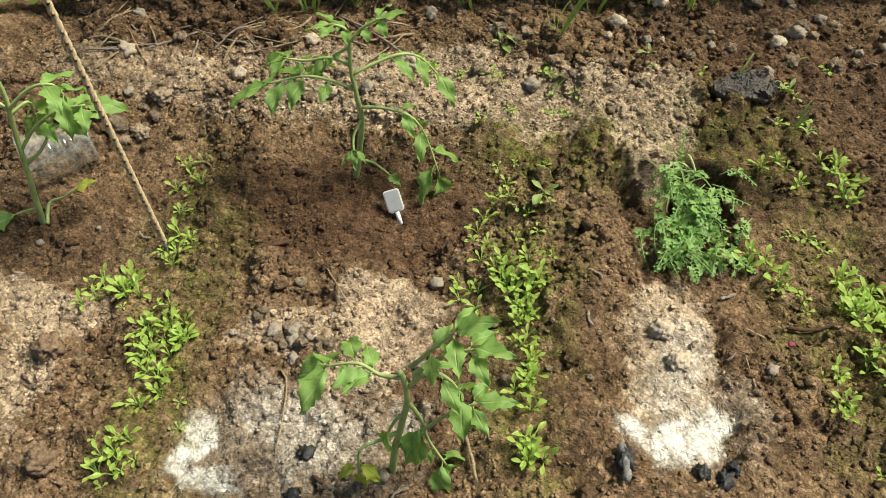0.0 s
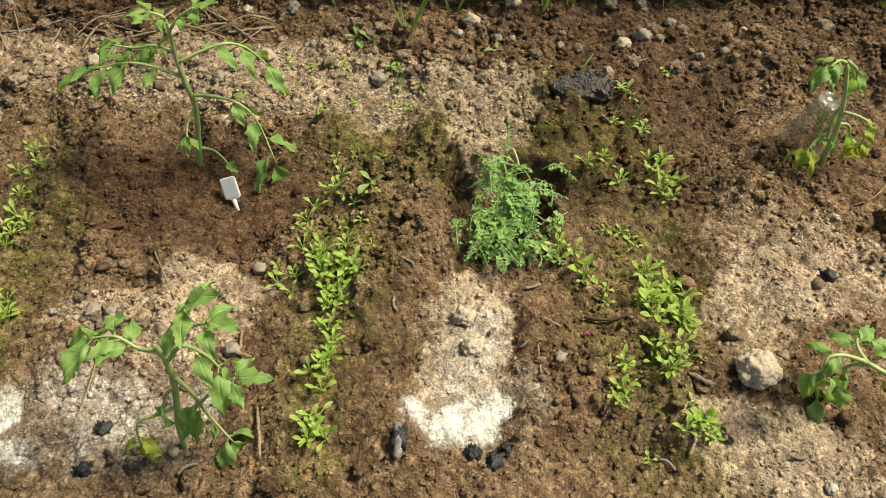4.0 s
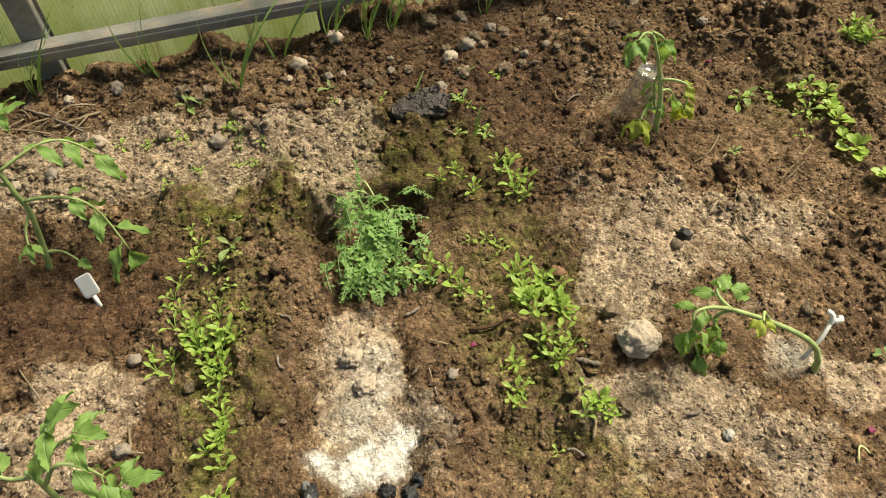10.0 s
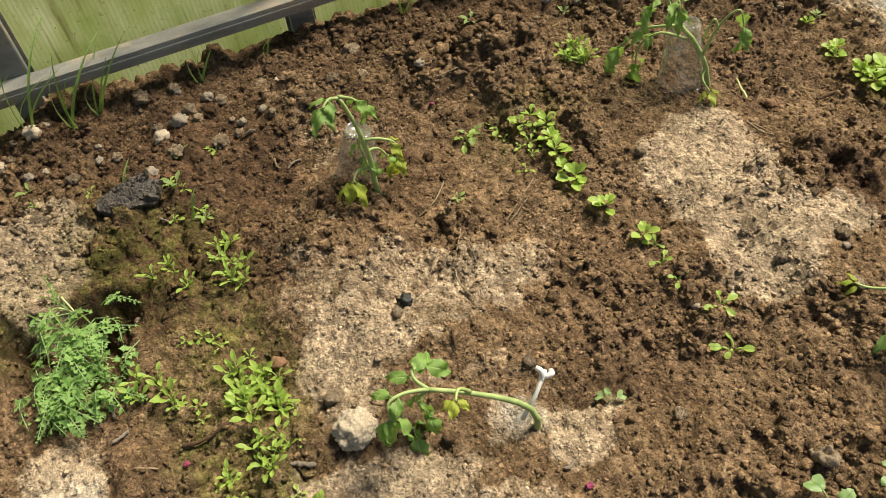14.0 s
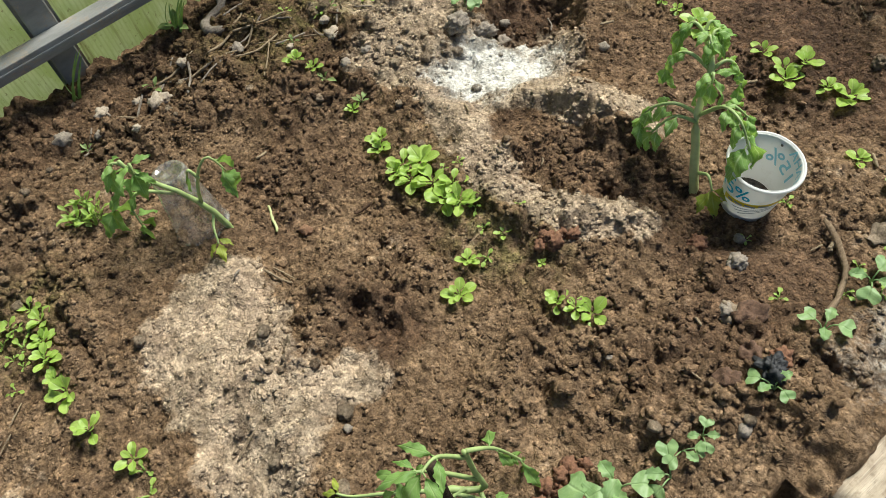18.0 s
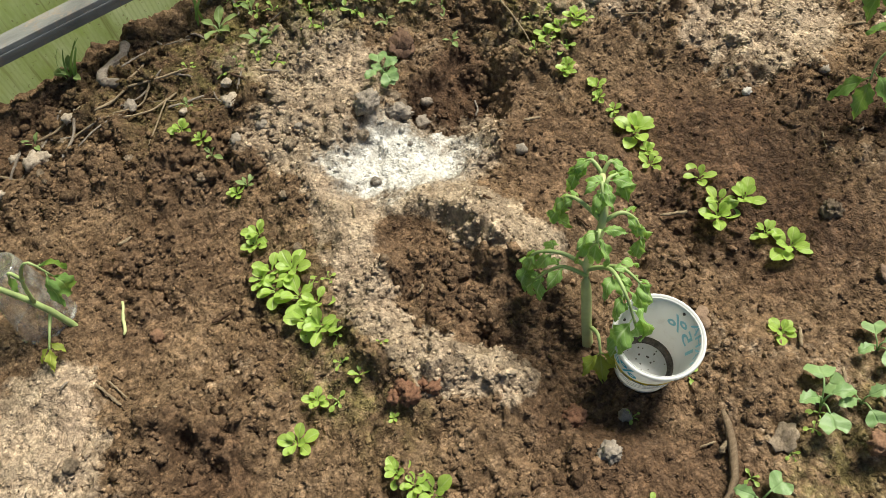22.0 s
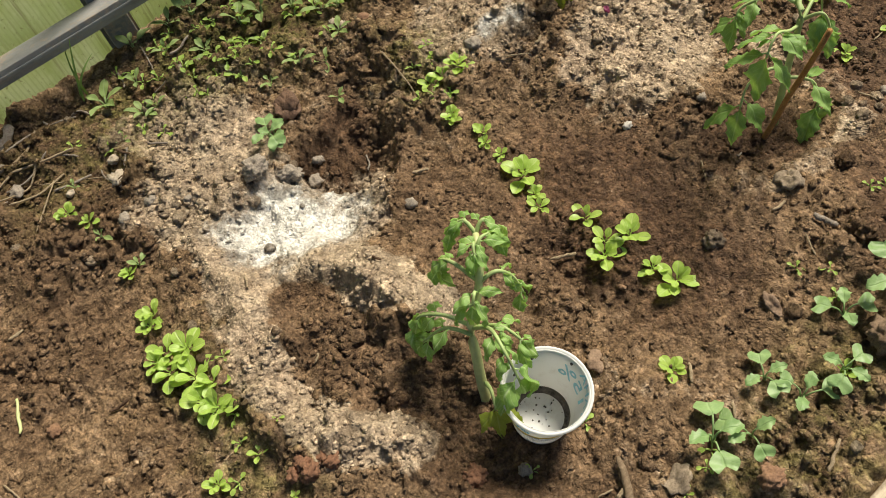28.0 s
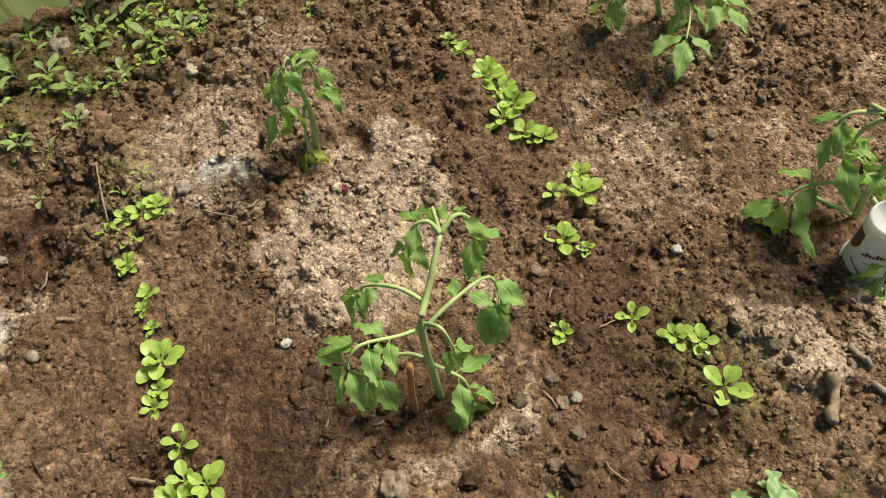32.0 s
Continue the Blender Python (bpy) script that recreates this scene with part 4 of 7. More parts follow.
stem(t, [(-0.000, 0.000, 0.000), (-0.000, 0.000, 0.024), (-0.016, 0.006, 0.058), (-0.055, 0.020, 0.086), (-0.104, 0.037, 0.109)])
frond(t, [(-0.104, 0.037, 0.109), (-0.112, 0.047, 0.117), (-0.112, 0.056, 0.121), (-0.099, 0.062, 0.118)], 0.040, 2, curl=0.45, slim=0.62)
frond(t, [(-0.104, 0.037, 0.109), (-0.129, 0.038, 0.119), (-0.147, 0.034, 0.120), (-0.150, 0.024, 0.105)], 0.045, 2, curl=0.45, slim=0.62)
frond(t, [(-0.104, 0.037, 0.107), (-0.116, 0.042, 0.090), (-0.107, 0.040, 0.059)], 0.040, 2, curl=0.45, slim=0.62)
frond(t, [(-0.131, 0.047, 0.089), (-0.135, 0.047, 0.059), (-0.125, 0.042, 0.033)], 0.052, 1, curl=0.45, slim=0.62)
frond(t, [(-0.065, 0.023, 0.095), (-0.079, 0.016, 0.121), (-0.088, 0.003, 0.126)], 0.022, 1, True, curl=0.45, slim=0.62)
t = tomato((1.005, 0.223), 'lanky tomato seedling arching over an upturned clear cup')
stem(t, [(-0.000, 0.000, 0.000), (-0.008, 0.005, 0.044), (-0.027, 0.017, 0.084), (-0.053, 0.033, 0.123), (-0.064, 0.040, 0.155)])
frond(t, [(-0.050, 0.031, 0.108), (-0.067, 0.048, 0.104), (-0.088, 0.070, 0.091), (-0.103, 0.089, 0.053)], 0.049, 2)
frond(t, [(-0.058, 0.036, 0.130), (-0.064, 0.042, 0.149), (-0.074, 0.050, 0.149), (-0.079, 0.056, 0.134)], 0.040, 2)
frond(t, [(-0.059, 0.036, 0.139), (-0.056, 0.027, 0.154), (-0.058, 0.019, 0.144)], 0.036, 2)
frond(t, [(-0.033, 0.021, 0.085), (-0.063, 0.046, 0.093), (-0.082, 0.066, 0.066), (-0.086, 0.065, 0.028)], 0.047, 2)
frond(t, [(-0.013, 0.008, 0.059), (-0.006, 0.004, 0.091), (0.006, -0.003, 0.120), (0.020, -0.012, 0.134), (0.029, -0.017, 0.106)], 0.049, 1)
frond(t, [(-0.001, 0.000, 0.103), (-0.006, 0.004, 0.119), (-0.011, 0.007, 0.109)], 0.027, 0)
frond(t, [(-0.006, 0.004, 0.040), (-0.017, -0.005, 0.028), (-0.026, -0.035, 0.028)], 0.027, 1, True)
t = tomato((1.001, -0.242), 'sprawling tomato plant tied to a dark stake')
stem(t, [(-0.000, 0.000, 0.001), (-0.002, 0.001, 0.032), (0.028, -0.018, 0.021), (0.025, -0.015, 0.079), (0.023, -0.014, 0.121)])
frond(t, [(0.022, -0.022, 0.028), (0.017, -0.043, 0.028), (0.011, -0.072, 0.028), (-0.017, -0.100, 0.028)], 0.048, 3, curl=0.28, slim=0.42)
frond(t, [(0.001, -0.004, 0.028), (0.020, -0.030, 0.028), (0.032, -0.054, 0.028), (0.029, -0.087, 0.028)], 0.042, 2, curl=0.28, slim=0.42)
frond(t, [(-0.008, 0.005, 0.033), (-0.032, -0.004, 0.028), (-0.074, 0.012, 0.028), (-0.091, -0.004, 0.028)], 0.046, 2, curl=0.28, slim=0.42)
frond(t, [(-0.029, -0.002, 0.028), (-0.058, -0.006, 0.028), (-0.068, -0.044, 0.028)], 0.046, 1, curl=0.28, slim=0.42)
frond(t, [(-0.002, 0.001, 0.032), (-0.041, 0.031, 0.036), (-0.074, 0.059, 0.027), (-0.086, 0.073, 0.028)], 0.022, 1, True, curl=0.28, slim=0.42)
frond(t, [(0.026, -0.016, 0.046), (-0.011, 0.001, 0.104), (-0.034, 0.008, 0.113), (-0.041, 0.004, 0.100)], 0.039, 3, curl=0.28, slim=0.42)
frond(t, [(0.022, -0.014, 0.107), (-0.001, -0.012, 0.146), (-0.020, -0.017, 0.152)], 0.042, 2, curl=0.28, slim=0.42)
frond(t, [(0.025, -0.015, 0.120), (0.050, -0.020, 0.092), (0.073, -0.025, 0.028)], 0.045, 2, curl=0.28, slim=0.42)
frond(t, [(0.014, -0.009, 0.029), (-0.014, -0.008, 0.028), (-0.036, -0.030, 0.028)], 0.039, 2, curl=0.28, slim=0.42)
t = tomato((1.468, -0.136), 'bushy leaning tomato plant with curled leaves beside a white cup')
stem(t, [(0, 0, 0.001), (0.008, 0.010, 0.050), (0.020, 0.025, 0.106), (0.045, 0.032, 0.151), (0.060, 0.050, 0.162), (0.073, 0.068, 0.165)], 0.0062, M_PALESTEM)
for size, pairs, pts in ((0.044, 3, [(0.020, 0.025, 0.106), (0.005, 0.045, 0.120), (-0.011, 0.066, 0.110), (-0.018, 0.075, 0.086)]), (0.038, 2, [(0.017, 0.021, 0.096), (0.000, 0.040, 0.106), (-0.022, 0.054, 0.086)]),
                         (0.036, 3, [(0.045, 0.032, 0.151), (0.062, 0.026, 0.158), (0.074, 0.019, 0.143), (0.078, 0.012, 0.116)]), (0.046, 3, [(0.020, 0.022, 0.105), (0.024, -0.005, 0.135), (0.018, -0.034, 0.137), (0.016, -0.052, 0.108)]),
                         (0.040, 2, [(0.022, 0.018, 0.110), (0.034, -0.008, 0.132), (0.042, -0.028, 0.120)]), (0.034, 3, [(0.073, 0.068, 0.165), (0.071, 0.083, 0.174), (0.060, 0.092, 0.160)]), (0.034, 3, [(0.073, 0.068, 0.165), (0.085, 0.070, 0.174), (0.094, 0.062, 0.156)]),
                         (0.030, 2, [(0.066, 0.058, 0.164), (0.058, 0.050, 0.182), (0.052, 0.042, 0.180)]), (0.037, 3, [(0.045, 0.034, 0.150), (0.036, 0.055, 0.168), (0.032, 0.073, 0.158), (0.030, 0.081, 0.134)]),
                         (0.034, 2, [(0.036, 0.030, 0.140), (0.030, 0.018, 0.166), (0.022, 0.012, 0.160)]), (0.032, 2, [(0.052, 0.040, 0.156), (0.064, 0.050, 0.180), (0.078, 0.052, 0.178)])):
    frond(t, pts, size, pairs, curl=0.58, slim=0.62, material=L_CURLED)
frond(t, [(0.006, 0.000, 0.032), (0.002, -0.016, 0.044), (-0.006, -0.030, 0.034)], 0.036, 1, True)
t = tomato((1.946, -0.109), 'upright tomato plant with drooping leaves beside a wooden stake', 0.93)
stem(t, [(0, 0, 0.001), (-0.002, -0.001, 0.090), (-0.002, -0.002, 0.179), (0.010, 0.012, 0.191), (0.026, 0.030, 0.211), (0.043, 0.050, 0.226)], 0.0046)
for size, pairs, pts in ((0.036, 2, [(0.043, 0.050, 0.226), (0.036, 0.060, 0.238), (0.022, 0.064, 0.231), (0.012, 0.060, 0.204)]), (0.036, 2, [(0.043, 0.050, 0.226), (0.060, 0.058, 0.234), (0.074, 0.060, 0.221), (0.080, 0.055, 0.190)]),
                         (0.032, 1, [(0.043, 0.050, 0.226), (0.045, 0.070, 0.238), (0.048, 0.082, 0.221)]), (0.046, 3, [(-0.002, -0.002, 0.172), (-0.025, -0.006, 0.181), (-0.060, -0.013, 0.205), (-0.078, -0.018, 0.188)]),
                         (0.050, 3, [(0.000, -0.001, 0.165), (0.035, 0.010, 0.176), (0.078, 0.028, 0.160), (0.086, 0.022, 0.112)]), (0.038, 2, [(0.010, 0.012, 0.186), (-0.010, 0.030, 0.201), (-0.035, 0.050, 0.191), (-0.045, 0.050, 0.180)]),
                         (0.034, 1, [(0.000, 0.000, 0.175), (0.012, -0.018, 0.188), (0.018, -0.030, 0.165)])):
    frond(t, pts, size * 1.12, pairs, slim=0.56)
frond(t, [(-0.002, -0.001, 0.100), (-0.020, 0.010, 0.110), (-0.045, 0.019, 0.097), (-0.060, 0.014, 0.070)], 0.054, 1)
frond(t, [(-0.001, 0.000, 0.088), (0.012, -0.015, 0.088), (0.024, -0.026, 0.075), (0.026, -0.036, 0.042)], 0.052, 2)
t = tomato((1.923, 0.229), 'wilted pale tomato seedling with hanging leaves')
stem(t, [(0.000, -0.000, -0.000), (0.008, -0.002, 0.068), (0.007, -0.002, 0.130), (0.008, -0.002, 0.161)])
frond(t, [(0.008, -0.002, 0.153), (0.003, -0.008, 0.171), (-0.005, -0.015, 0.166)], 0.038, 1, curl=0.3)
frond(t, [(0.009, -0.002, 0.149), (0.023, -0.001, 0.154), (0.027, 0.004, 0.128), (0.028, 0.010, 0.097)], 0.047, 2, curl=0.3)
frond(t, [(0.005, -0.001, 0.122), (-0.008, -0.003, 0.144), (-0.020, -0.006, 0.130), (-0.020, -0.013, 0.110)], 0.052, 2, curl=0.3)
frond(t, [(0.004, -0.001, 0.092), (-0.002, 0.009, 0.053), (-0.008, -0.011, 0.028)], 0.034, 1, True, curl=0.3)
frond(t, [(0.007, -0.002, 0.165), (0.013, -0.015, 0.179), (0.018, -0.031, 0.192)], 0.027, 1, curl=0.3)
t = tomato((2.438, -0.102), 'arching tomato plant leaning over an upturned white cup')
stem(t, [(-0.000, 0.000, 0.001), (0.001, -0.000, 0.075), (0.010, -0.005, 0.122), (-0.010, 0.004, 0.160), (-0.038, 0.017, 0.183)])
frond(t, [(0.000, -0.000, 0.082), (-0.038, 0.011, 0.076), (-0.077, 0.021, 0.075), (-0.091, 0.018, 0.056)], 0.056, 2)
frond(t, [(-0.019, -0.007, 0.028), (-0.046, 0.018, 0.042), (-0.068, 0.025, 0.054), (-0.062, 0.016, 0.028)], 0.047, 1)
frond(t, [(-0.026, 0.011, 0.173), (-0.054, 0.021, 0.176), (-0.064, 0.021, 0.158), (-0.050, 0.010, 0.125)], 0.056, 3)
frond(t, [(-0.023, 0.010, 0.163), (-0.032, 0.018, 0.143), (-0.030, 0.021, 0.109), (-0.010, 0.017, 0.087)], 0.052, 2)
frond(t, [(0.015, -0.007, 0.106), (0.042, -0.025, 0.089), (0.069, -0.044, 0.067), (0.065, -0.050, 0.044)], 0.056, 3)
frond(t, [(0.007, -0.003, 0.038), (0.007, -0.033, 0.028), (-0.012, -0.061, 0.028), (-0.042, -0.083, 0.028)], 0.038, 3)
frond(t, [(-0.010, 0.004, 0.160), (-0.008, -0.011, 0.182), (-0.007, -0.029, 0.186)], 0.045, 2)
frond(t, [(0.004, -0.003, 0.110), (-0.020, -0.060, 0.108), (-0.050, -0.088, 0.066), (-0.060, -0.100, 0.020)], 0.034, 3)
t = tomato((2.387, 0.234), 'tomato plant with hanging bright green leaves in damp soil')
stem(t, [(0.000, -0.000, 0.000), (-0.008, 0.002, 0.041), (-0.010, 0.002, 0.099), (-0.011, 0.003, 0.143)])
frond(t, [(-0.010, 0.002, 0.075), (-0.049, 0.010, 0.073), (-0.066, 0.011, 0.041)], 0.052, 2)
frond(t, [(-0.010, 0.003, 0.091), (0.013, -0.010, 0.062), (0.018, -0.034, 0.028), (-0.011, -0.074, 0.028)], 0.056, 3)
frond(t, [(-0.008, 0.002, 0.067), (0.054, -0.010, 0.030), (0.063, -0.047, 0.028)], 0.047, 2)
frond(t, [(-0.010, 0.003, 0.121), (0.015, -0.007, 0.126), (0.036, -0.016, 0.102)], 0.052, 2)
frond(t, [(-0.010, 0.003, 0.121), (-0.038, 0.015, 0.130), (-0.044, 0.025, 0.104)], 0.052, 2)

# ---- seedlings: each kind has a few shapes that are repeated ----
SOW = random.Random(5)
POOL = {}


def rosette(name, label, category, group, leaves, kind, length, width, rise, material, petiole=0.0, teeth=0.0, wave=0.2, bend=0.6):
    ob = tagged(new(name), label, category, group)
    turn = SOW.uniform(0, 360)
    for i in range(leaves):
        a = math.radians(turn + i * 137.5 + SOW.uniform(-18, 18))
        e = math.radians(rise + SOW.uniform(-14, 14) + 22 * i / leaves)
        k = 1 - 0.45 * i / leaves + SOW.uniform(-0.12, 0.12)
        d = Vector((math.cos(a) * math.cos(e), math.sin(a) * math.cos(e), math.sin(e)))
        n = Vector((-math.cos(a) * math.sin(e), -math.sin(a) * math.sin(e), math.cos(e)))
        bm = bmesh.new()
        o = Vector((math.cos(a), math.sin(a), 0)) * 0.0012
        o.z = -0.004 + 0.0012 * i
        if petiole:
            q = o + d * petiole * k * SOW.uniform(0.7, 1.2) + Vector((0, 0, petiole * 0.25))
            tube(bm, bezier([o, o.lerp(q, 0.5) + Vector((0, 0, petiole * 0.18)), q], 5), 0.0009, 5)
            o = q
            d = (d + Vector((0, 0, -0.35))).normalized()
        blade(bm, o, d, n, length * k, width * k * SOW.uniform(0.88, 1.12), kind, bend * SOW.uniform(0.5, 1.3), SOW.uniform(0.1, 0.4), 0.0, 8, teeth, wave, SOW.random() * 6)
        part("leaf", bm, material, ob)
    return ob


def radish():
    """Two notched seed leaves on long stalks and a toothed true leaf or two."""
    ob = tagged(new("radish_seedling"), "grey-green radish seedling with broad notched seed leaves", "seedling", "radish row")
    turn = SOW.uniform(0, 6.283)
    true = SOW.randint(1, 2)
    for i in range(2 + true):
        seedleaf = i < 2
        a = turn + (i * 3.14 if seedleaf else 1.57 + (i - 2) * 3.0) + SOW.uniform(-0.4, 0.4)
        out = Vector((math.cos(a), math.sin(a), 0))
        reach, lift = (SOW.uniform(0.013, 0.021), SOW.uniform(0.012, 0.020)) if seedleaf else (0.006, 0.014)
        tip = out * reach + Vector((0, 0, lift))
        bm = bmesh.new()
        tube(bm, bezier([(0, 0, -0.004), out * reach * 0.4 + Vector((0, 0, lift * 0.7)), tip], 6), 0.0010, 5)
        d = out + Vector((SOW.uniform(-0.2, 0.2), SOW.uniform(-0.2, 0.2), SOW.uniform(-0.3, 0.25) if seedleaf else 0.45))
        if seedleaf:
            blade(bm, tip, d, (0, 0, 1), 0.0195 * SOW.uniform(0.85, 1.1), 0.0255 * SOW.uniform(0.85, 1.1), "heart", SOW.uniform(0.3, 0.8), SOW.uniform(0.0, 0.22), 0.0, 9, 0.0, 0.35, SOW.random() * 6)
        else:
            blade(bm, tip, d, (0, 0, 1), 0.021, 0.0145, "oval", 0.6, 0.3, 0.0, 11, 0.30, 0.6, SOW.random() * 6)
        part("leaf", bm, L_RADISH, ob)
    return ob


def make(kind):
    if kind == "lettuce":
        return rosette("lettuce_seedling", "bright yellow-green young lettuce with rounded leaves", "seedling", "lettuce rows", SOW.randint(6, 9), "spoon", 0.027, 0.0155, 34, L_LETTUCE)
    if kind == "salad":
        return rosette("salad_seedling", "small fresh green salad seedling with oval leaves", "seedling", "sown salad rows", SOW.randint(4, 6), "oval", 0.0165, 0.0076, 52, L_SALAD, 0.015)
    if kind == "radish":
        return radish()
    if kind == "weed":
        return rosette("weed", "low green weed with narrow pointed leaves", "weed", "weeds", SOW.randint(4, 6), "oval", 0.0215, 0.0105, 42, L_WEED, 0.007, 0.0, 0.5)
    return rosette("sprout", "tiny green sprout with rounded leaves", "weed", "tiny sprouts", 4, "round", 0.0085, 0.006, 20, L_SALAD, 0.006)


def sow(kind, x, y, size=1.0, shapes=4):
    key = (kind, SOW.randrange(shapes))
    z = z_at(x, y) + 0.002
    lean = pose(0, 0, 0, SOW.uniform(-9, 9), SOW.uniform(-9, 9), SOW.uniform(0, 360))
    if key not in POOL:
        ob = make(kind)
        ob.matrix_basis = Matrix.Translation((x, y, z)) @ lean @ Matrix.Scale(size, 4)
        POOL[key] = (ob, size)
        return ob
    ob, first = POOL[key]
    return copy_thing(ob, Matrix.Translation((x, y, z)) @ lean @ Matrix.Scale(size / first, 4))


def sow_row(kind, rows, grow=1.0):
    for x, y, *s in rows:
        sow(kind, x, y, grow * (s[0] if s else 1.0) * SOW.uniform(0.85, 1.15))


def sow_clump(kind, cx, cy, rx, ry, count, size):
    for _ in range(round(count * 0.95)):
        a, r = SOW.uniform(0, 6.283), math.sqrt(SOW.random())
        sow(kind, cx + rx * r * math.cos(a), cy + ry * r * math.sin(a), size * SOW.uniform(0.62, 1.0))


# lettuce
sow_row("lettuce", [(0.748, 0.300, 0.7), (0.755, 0.265, 0.8), (0.745, 0.235, 0.8), (0.738, 0.208, 0.8), (0.740, 0.156, 1.0), (0.743, 0.086, 0.9), (0.765, 0.026, 0.8), (0.735, 0.180, 0.6), (0.720, 0.285, 0.6)], 1.0)
sow_row("sprout", [(0.760, -0.020, 1.6), (0.755, -0.058, 1.4), (0.775, -0.113, 1.6), (0.762, -0.160, 1.9), (0.768, 0.006, 1.3), (0.645, 0.312, 2.0), (0.72, 0.25, 1.6), (0.70, 0.31, 1.5)])
sow_row("lettuce", [(1.239, 0.212, 0.8), (1.228, 0.200, 0.7), (1.229, 0.143, 1.1), (1.249, 0.128, 1.1), (1.221, 0.117, 1.0), (1.240, 0.095, 1.1), (1.233, 0.062, 1.0), (1.243, 0.041, 1.0), (1.254, 0.068, 0.9), (1.215, 0.138, 0.8)])
sow_row("lettuce", [(1.250, -0.032, 0.5), (1.198, -0.025, 0.7), (1.160, -0.055, 0.9), (1.230, -0.149, 0.8), (1.249, -0.184, 1.0), (1.240, 0.370, 0.6), (1.225, 0.391, 0.6), (1.242, 0.282, 0.6), (1.256, -0.094, 0.35), (1.237, -0.170, 0.6)])
sow_row("lettuce", [(1.686, 0.049, 1.0), (1.668, 0.000, 0.6), (1.678, 0.018, 0.6), (1.689, -0.056, 0.8), (1.685, -0.093, 0.9), (1.706, -0.108, 0.9), (1.670, -0.107, 0.8), (1.697, -0.152, 0.7), (1.704, -0.180, 1.0), (1.691, 0.130, 0.7)])
sow_row("lettuce", [(1.679, 0.176, 0.6), (1.709, 0.232, 0.8), (1.690, 0.234, 0.7), (1.730, 0.222, 0.7), (1.675, 0.172, 0.5), (1.720, 0.262, 0.5), (1.682, 0.115, 0.5), (1.686, 0.090, 0.4)])
sow_row("lettuce", [(2.196, 0.076, 0.8), (2.184, 0.046, 0.9), (2.155, 0.059, 0.7), (2.138, 0.004, 0.9), (2.088, -0.097, 0.6), (2.161, -0.112, 0.7), (2.186, -0.152, 0.8), (2.208, -0.166, 0.8), (2.196, -0.221, 1.0), (2.155, -0.02, 0.5)])
sow_row("lettuce", [(2.150, 0.191, 0.9), (2.156, 0.252, 0.9), (2.144, 0.300, 0.7), (2.169, 0.166, 0.9), (2.160, 0.225, 1.0), (2.172, 0.205, 1.0), (2.165, 0.270, 0.8), (2.185, 0.15, 0.8), (2.17, 0.235, 0.8), (2.135, 0.325, 0.5)])
# radish
sow_row("radish", [(1.100, -0.348, 1.25), (1.128, -0.342, 1.1), (1.075, -0.362, 1.1), (0.975, -0.366, 0.9), (0.940, -0.368, 1.0), (0.885, -0.345, 0.75), (0.862, -0.352, 0.7), (0.795, -0.368, 0.8), (0.715, -0.363, 1.3), (0.603, -0.150, 0.6)], 0.95)
sow_row("radish", [(1.175, -0.366, 1.0), (1.200, -0.356, 0.8), (1.225, -0.360, 0.7), (1.309, -0.375, 0.7), (1.399, -0.365, 0.95), (1.487, -0.360, 0.9), (1.595, -0.325, 1.05), (1.625, -0.345, 1.1), (1.680, -0.315, 0.9)], 0.95)
sow_row("radish", [(1.690, -0.350, 0.9), (1.737, -0.358, 0.8), (1.786, -0.322, 0.9), (1.836, -0.340, 1.2), (1.955, -0.340, 1.15), (1.985, -0.360, 1.0), (2.075, -0.335, 0.7), (2.131, -0.336, 0.9), (2.158, -0.336, 1.0), (2.185, -0.322, 0.6)], 0.95)
sow_row("radish", [(1.488, 0.328, 1.0), (1.492, 0.322, 0.8)], 0.95)
sow_row("lettuce", [(1.625, -0.248, 0.8), (1.739, -0.362, 0.6)])
# salad rows
for cx, cy, rx, ry, n, s in ((-0.155, 0.065, 0.028, 0.050, 24, 1.0), (-0.155, -0.02, 0.014, 0.045, 10, 0.85), (-0.155, -0.075, 0.014, 0.025, 7, 0.85), (-0.158, -0.155, 0.020, 0.022, 9, 0.9), (-0.18, 0.20, 0.04, 0.05, 7, 0.8),
                             (-0.205, 0.08, 0.03, 0.07, 8, 0.85), (0.245, 0.035, 0.032, 0.055, 30, 1.05), (0.270, 0.240, 0.018, 0.05, 13, 0.85), (0.240, -0.055, 0.025, 0.03, 9, 0.85), (0.190, -0.085, 0.025, 0.04, 6, 0.85),
                             (0.256, -0.145, 0.018, 0.015, 8, 0.9), (0.195, 0.25, 0.025, 0.04, 6, 0.75), (0.140, 0.090, 0.022, 0.028, 5, 1.2), (-0.590, 0.015, 0.030, 0.040, 20, 1.0), (-0.595, -0.055, 0.02, 0.03, 9, 0.9),
                             (-0.605, -0.150, 0.022, 0.03, 8, 0.9), (-0.600, 0.26, 0.04, 0.04, 7, 0.8), (-0.605, 0.165, 0.02, 0.04, 8, 0.9), (-0.645, 0.085, 0.025, 0.022, 6, 1.2), (-0.690, 0.075, 0.025, 0.04, 5, 0.9), (0.87, 0.375, 0.025, 0.02, 10, 1.0)):
    sow_clump("salad", cx, cy, rx, ry, n, s)
# weeds
sow_row("weed", [(1.346, 0.563, 1.5), (1.380, 0.492, 1.2), (1.336, 0.469, 0.7), (1.400, 0.486, 0.9), (1.588, 0.398, 1.1), (1.618, 0.381, 0.9), (1.598, 0.513, 1.4), (1.638, 0.493, 1.2), (1.686, 0.444, 1.0), (1.568, 0.531, 1.3),
                 (1.523, 0.593, 1.3), (1.504, 0.528, 1.0), (1.399, 0.561, 0.9), (1.429, 0.620, 1.2), (1.249, 0.440, 0.6), (1.489, 0.603, 1.2), (1.538, 0.399, 0.8)])
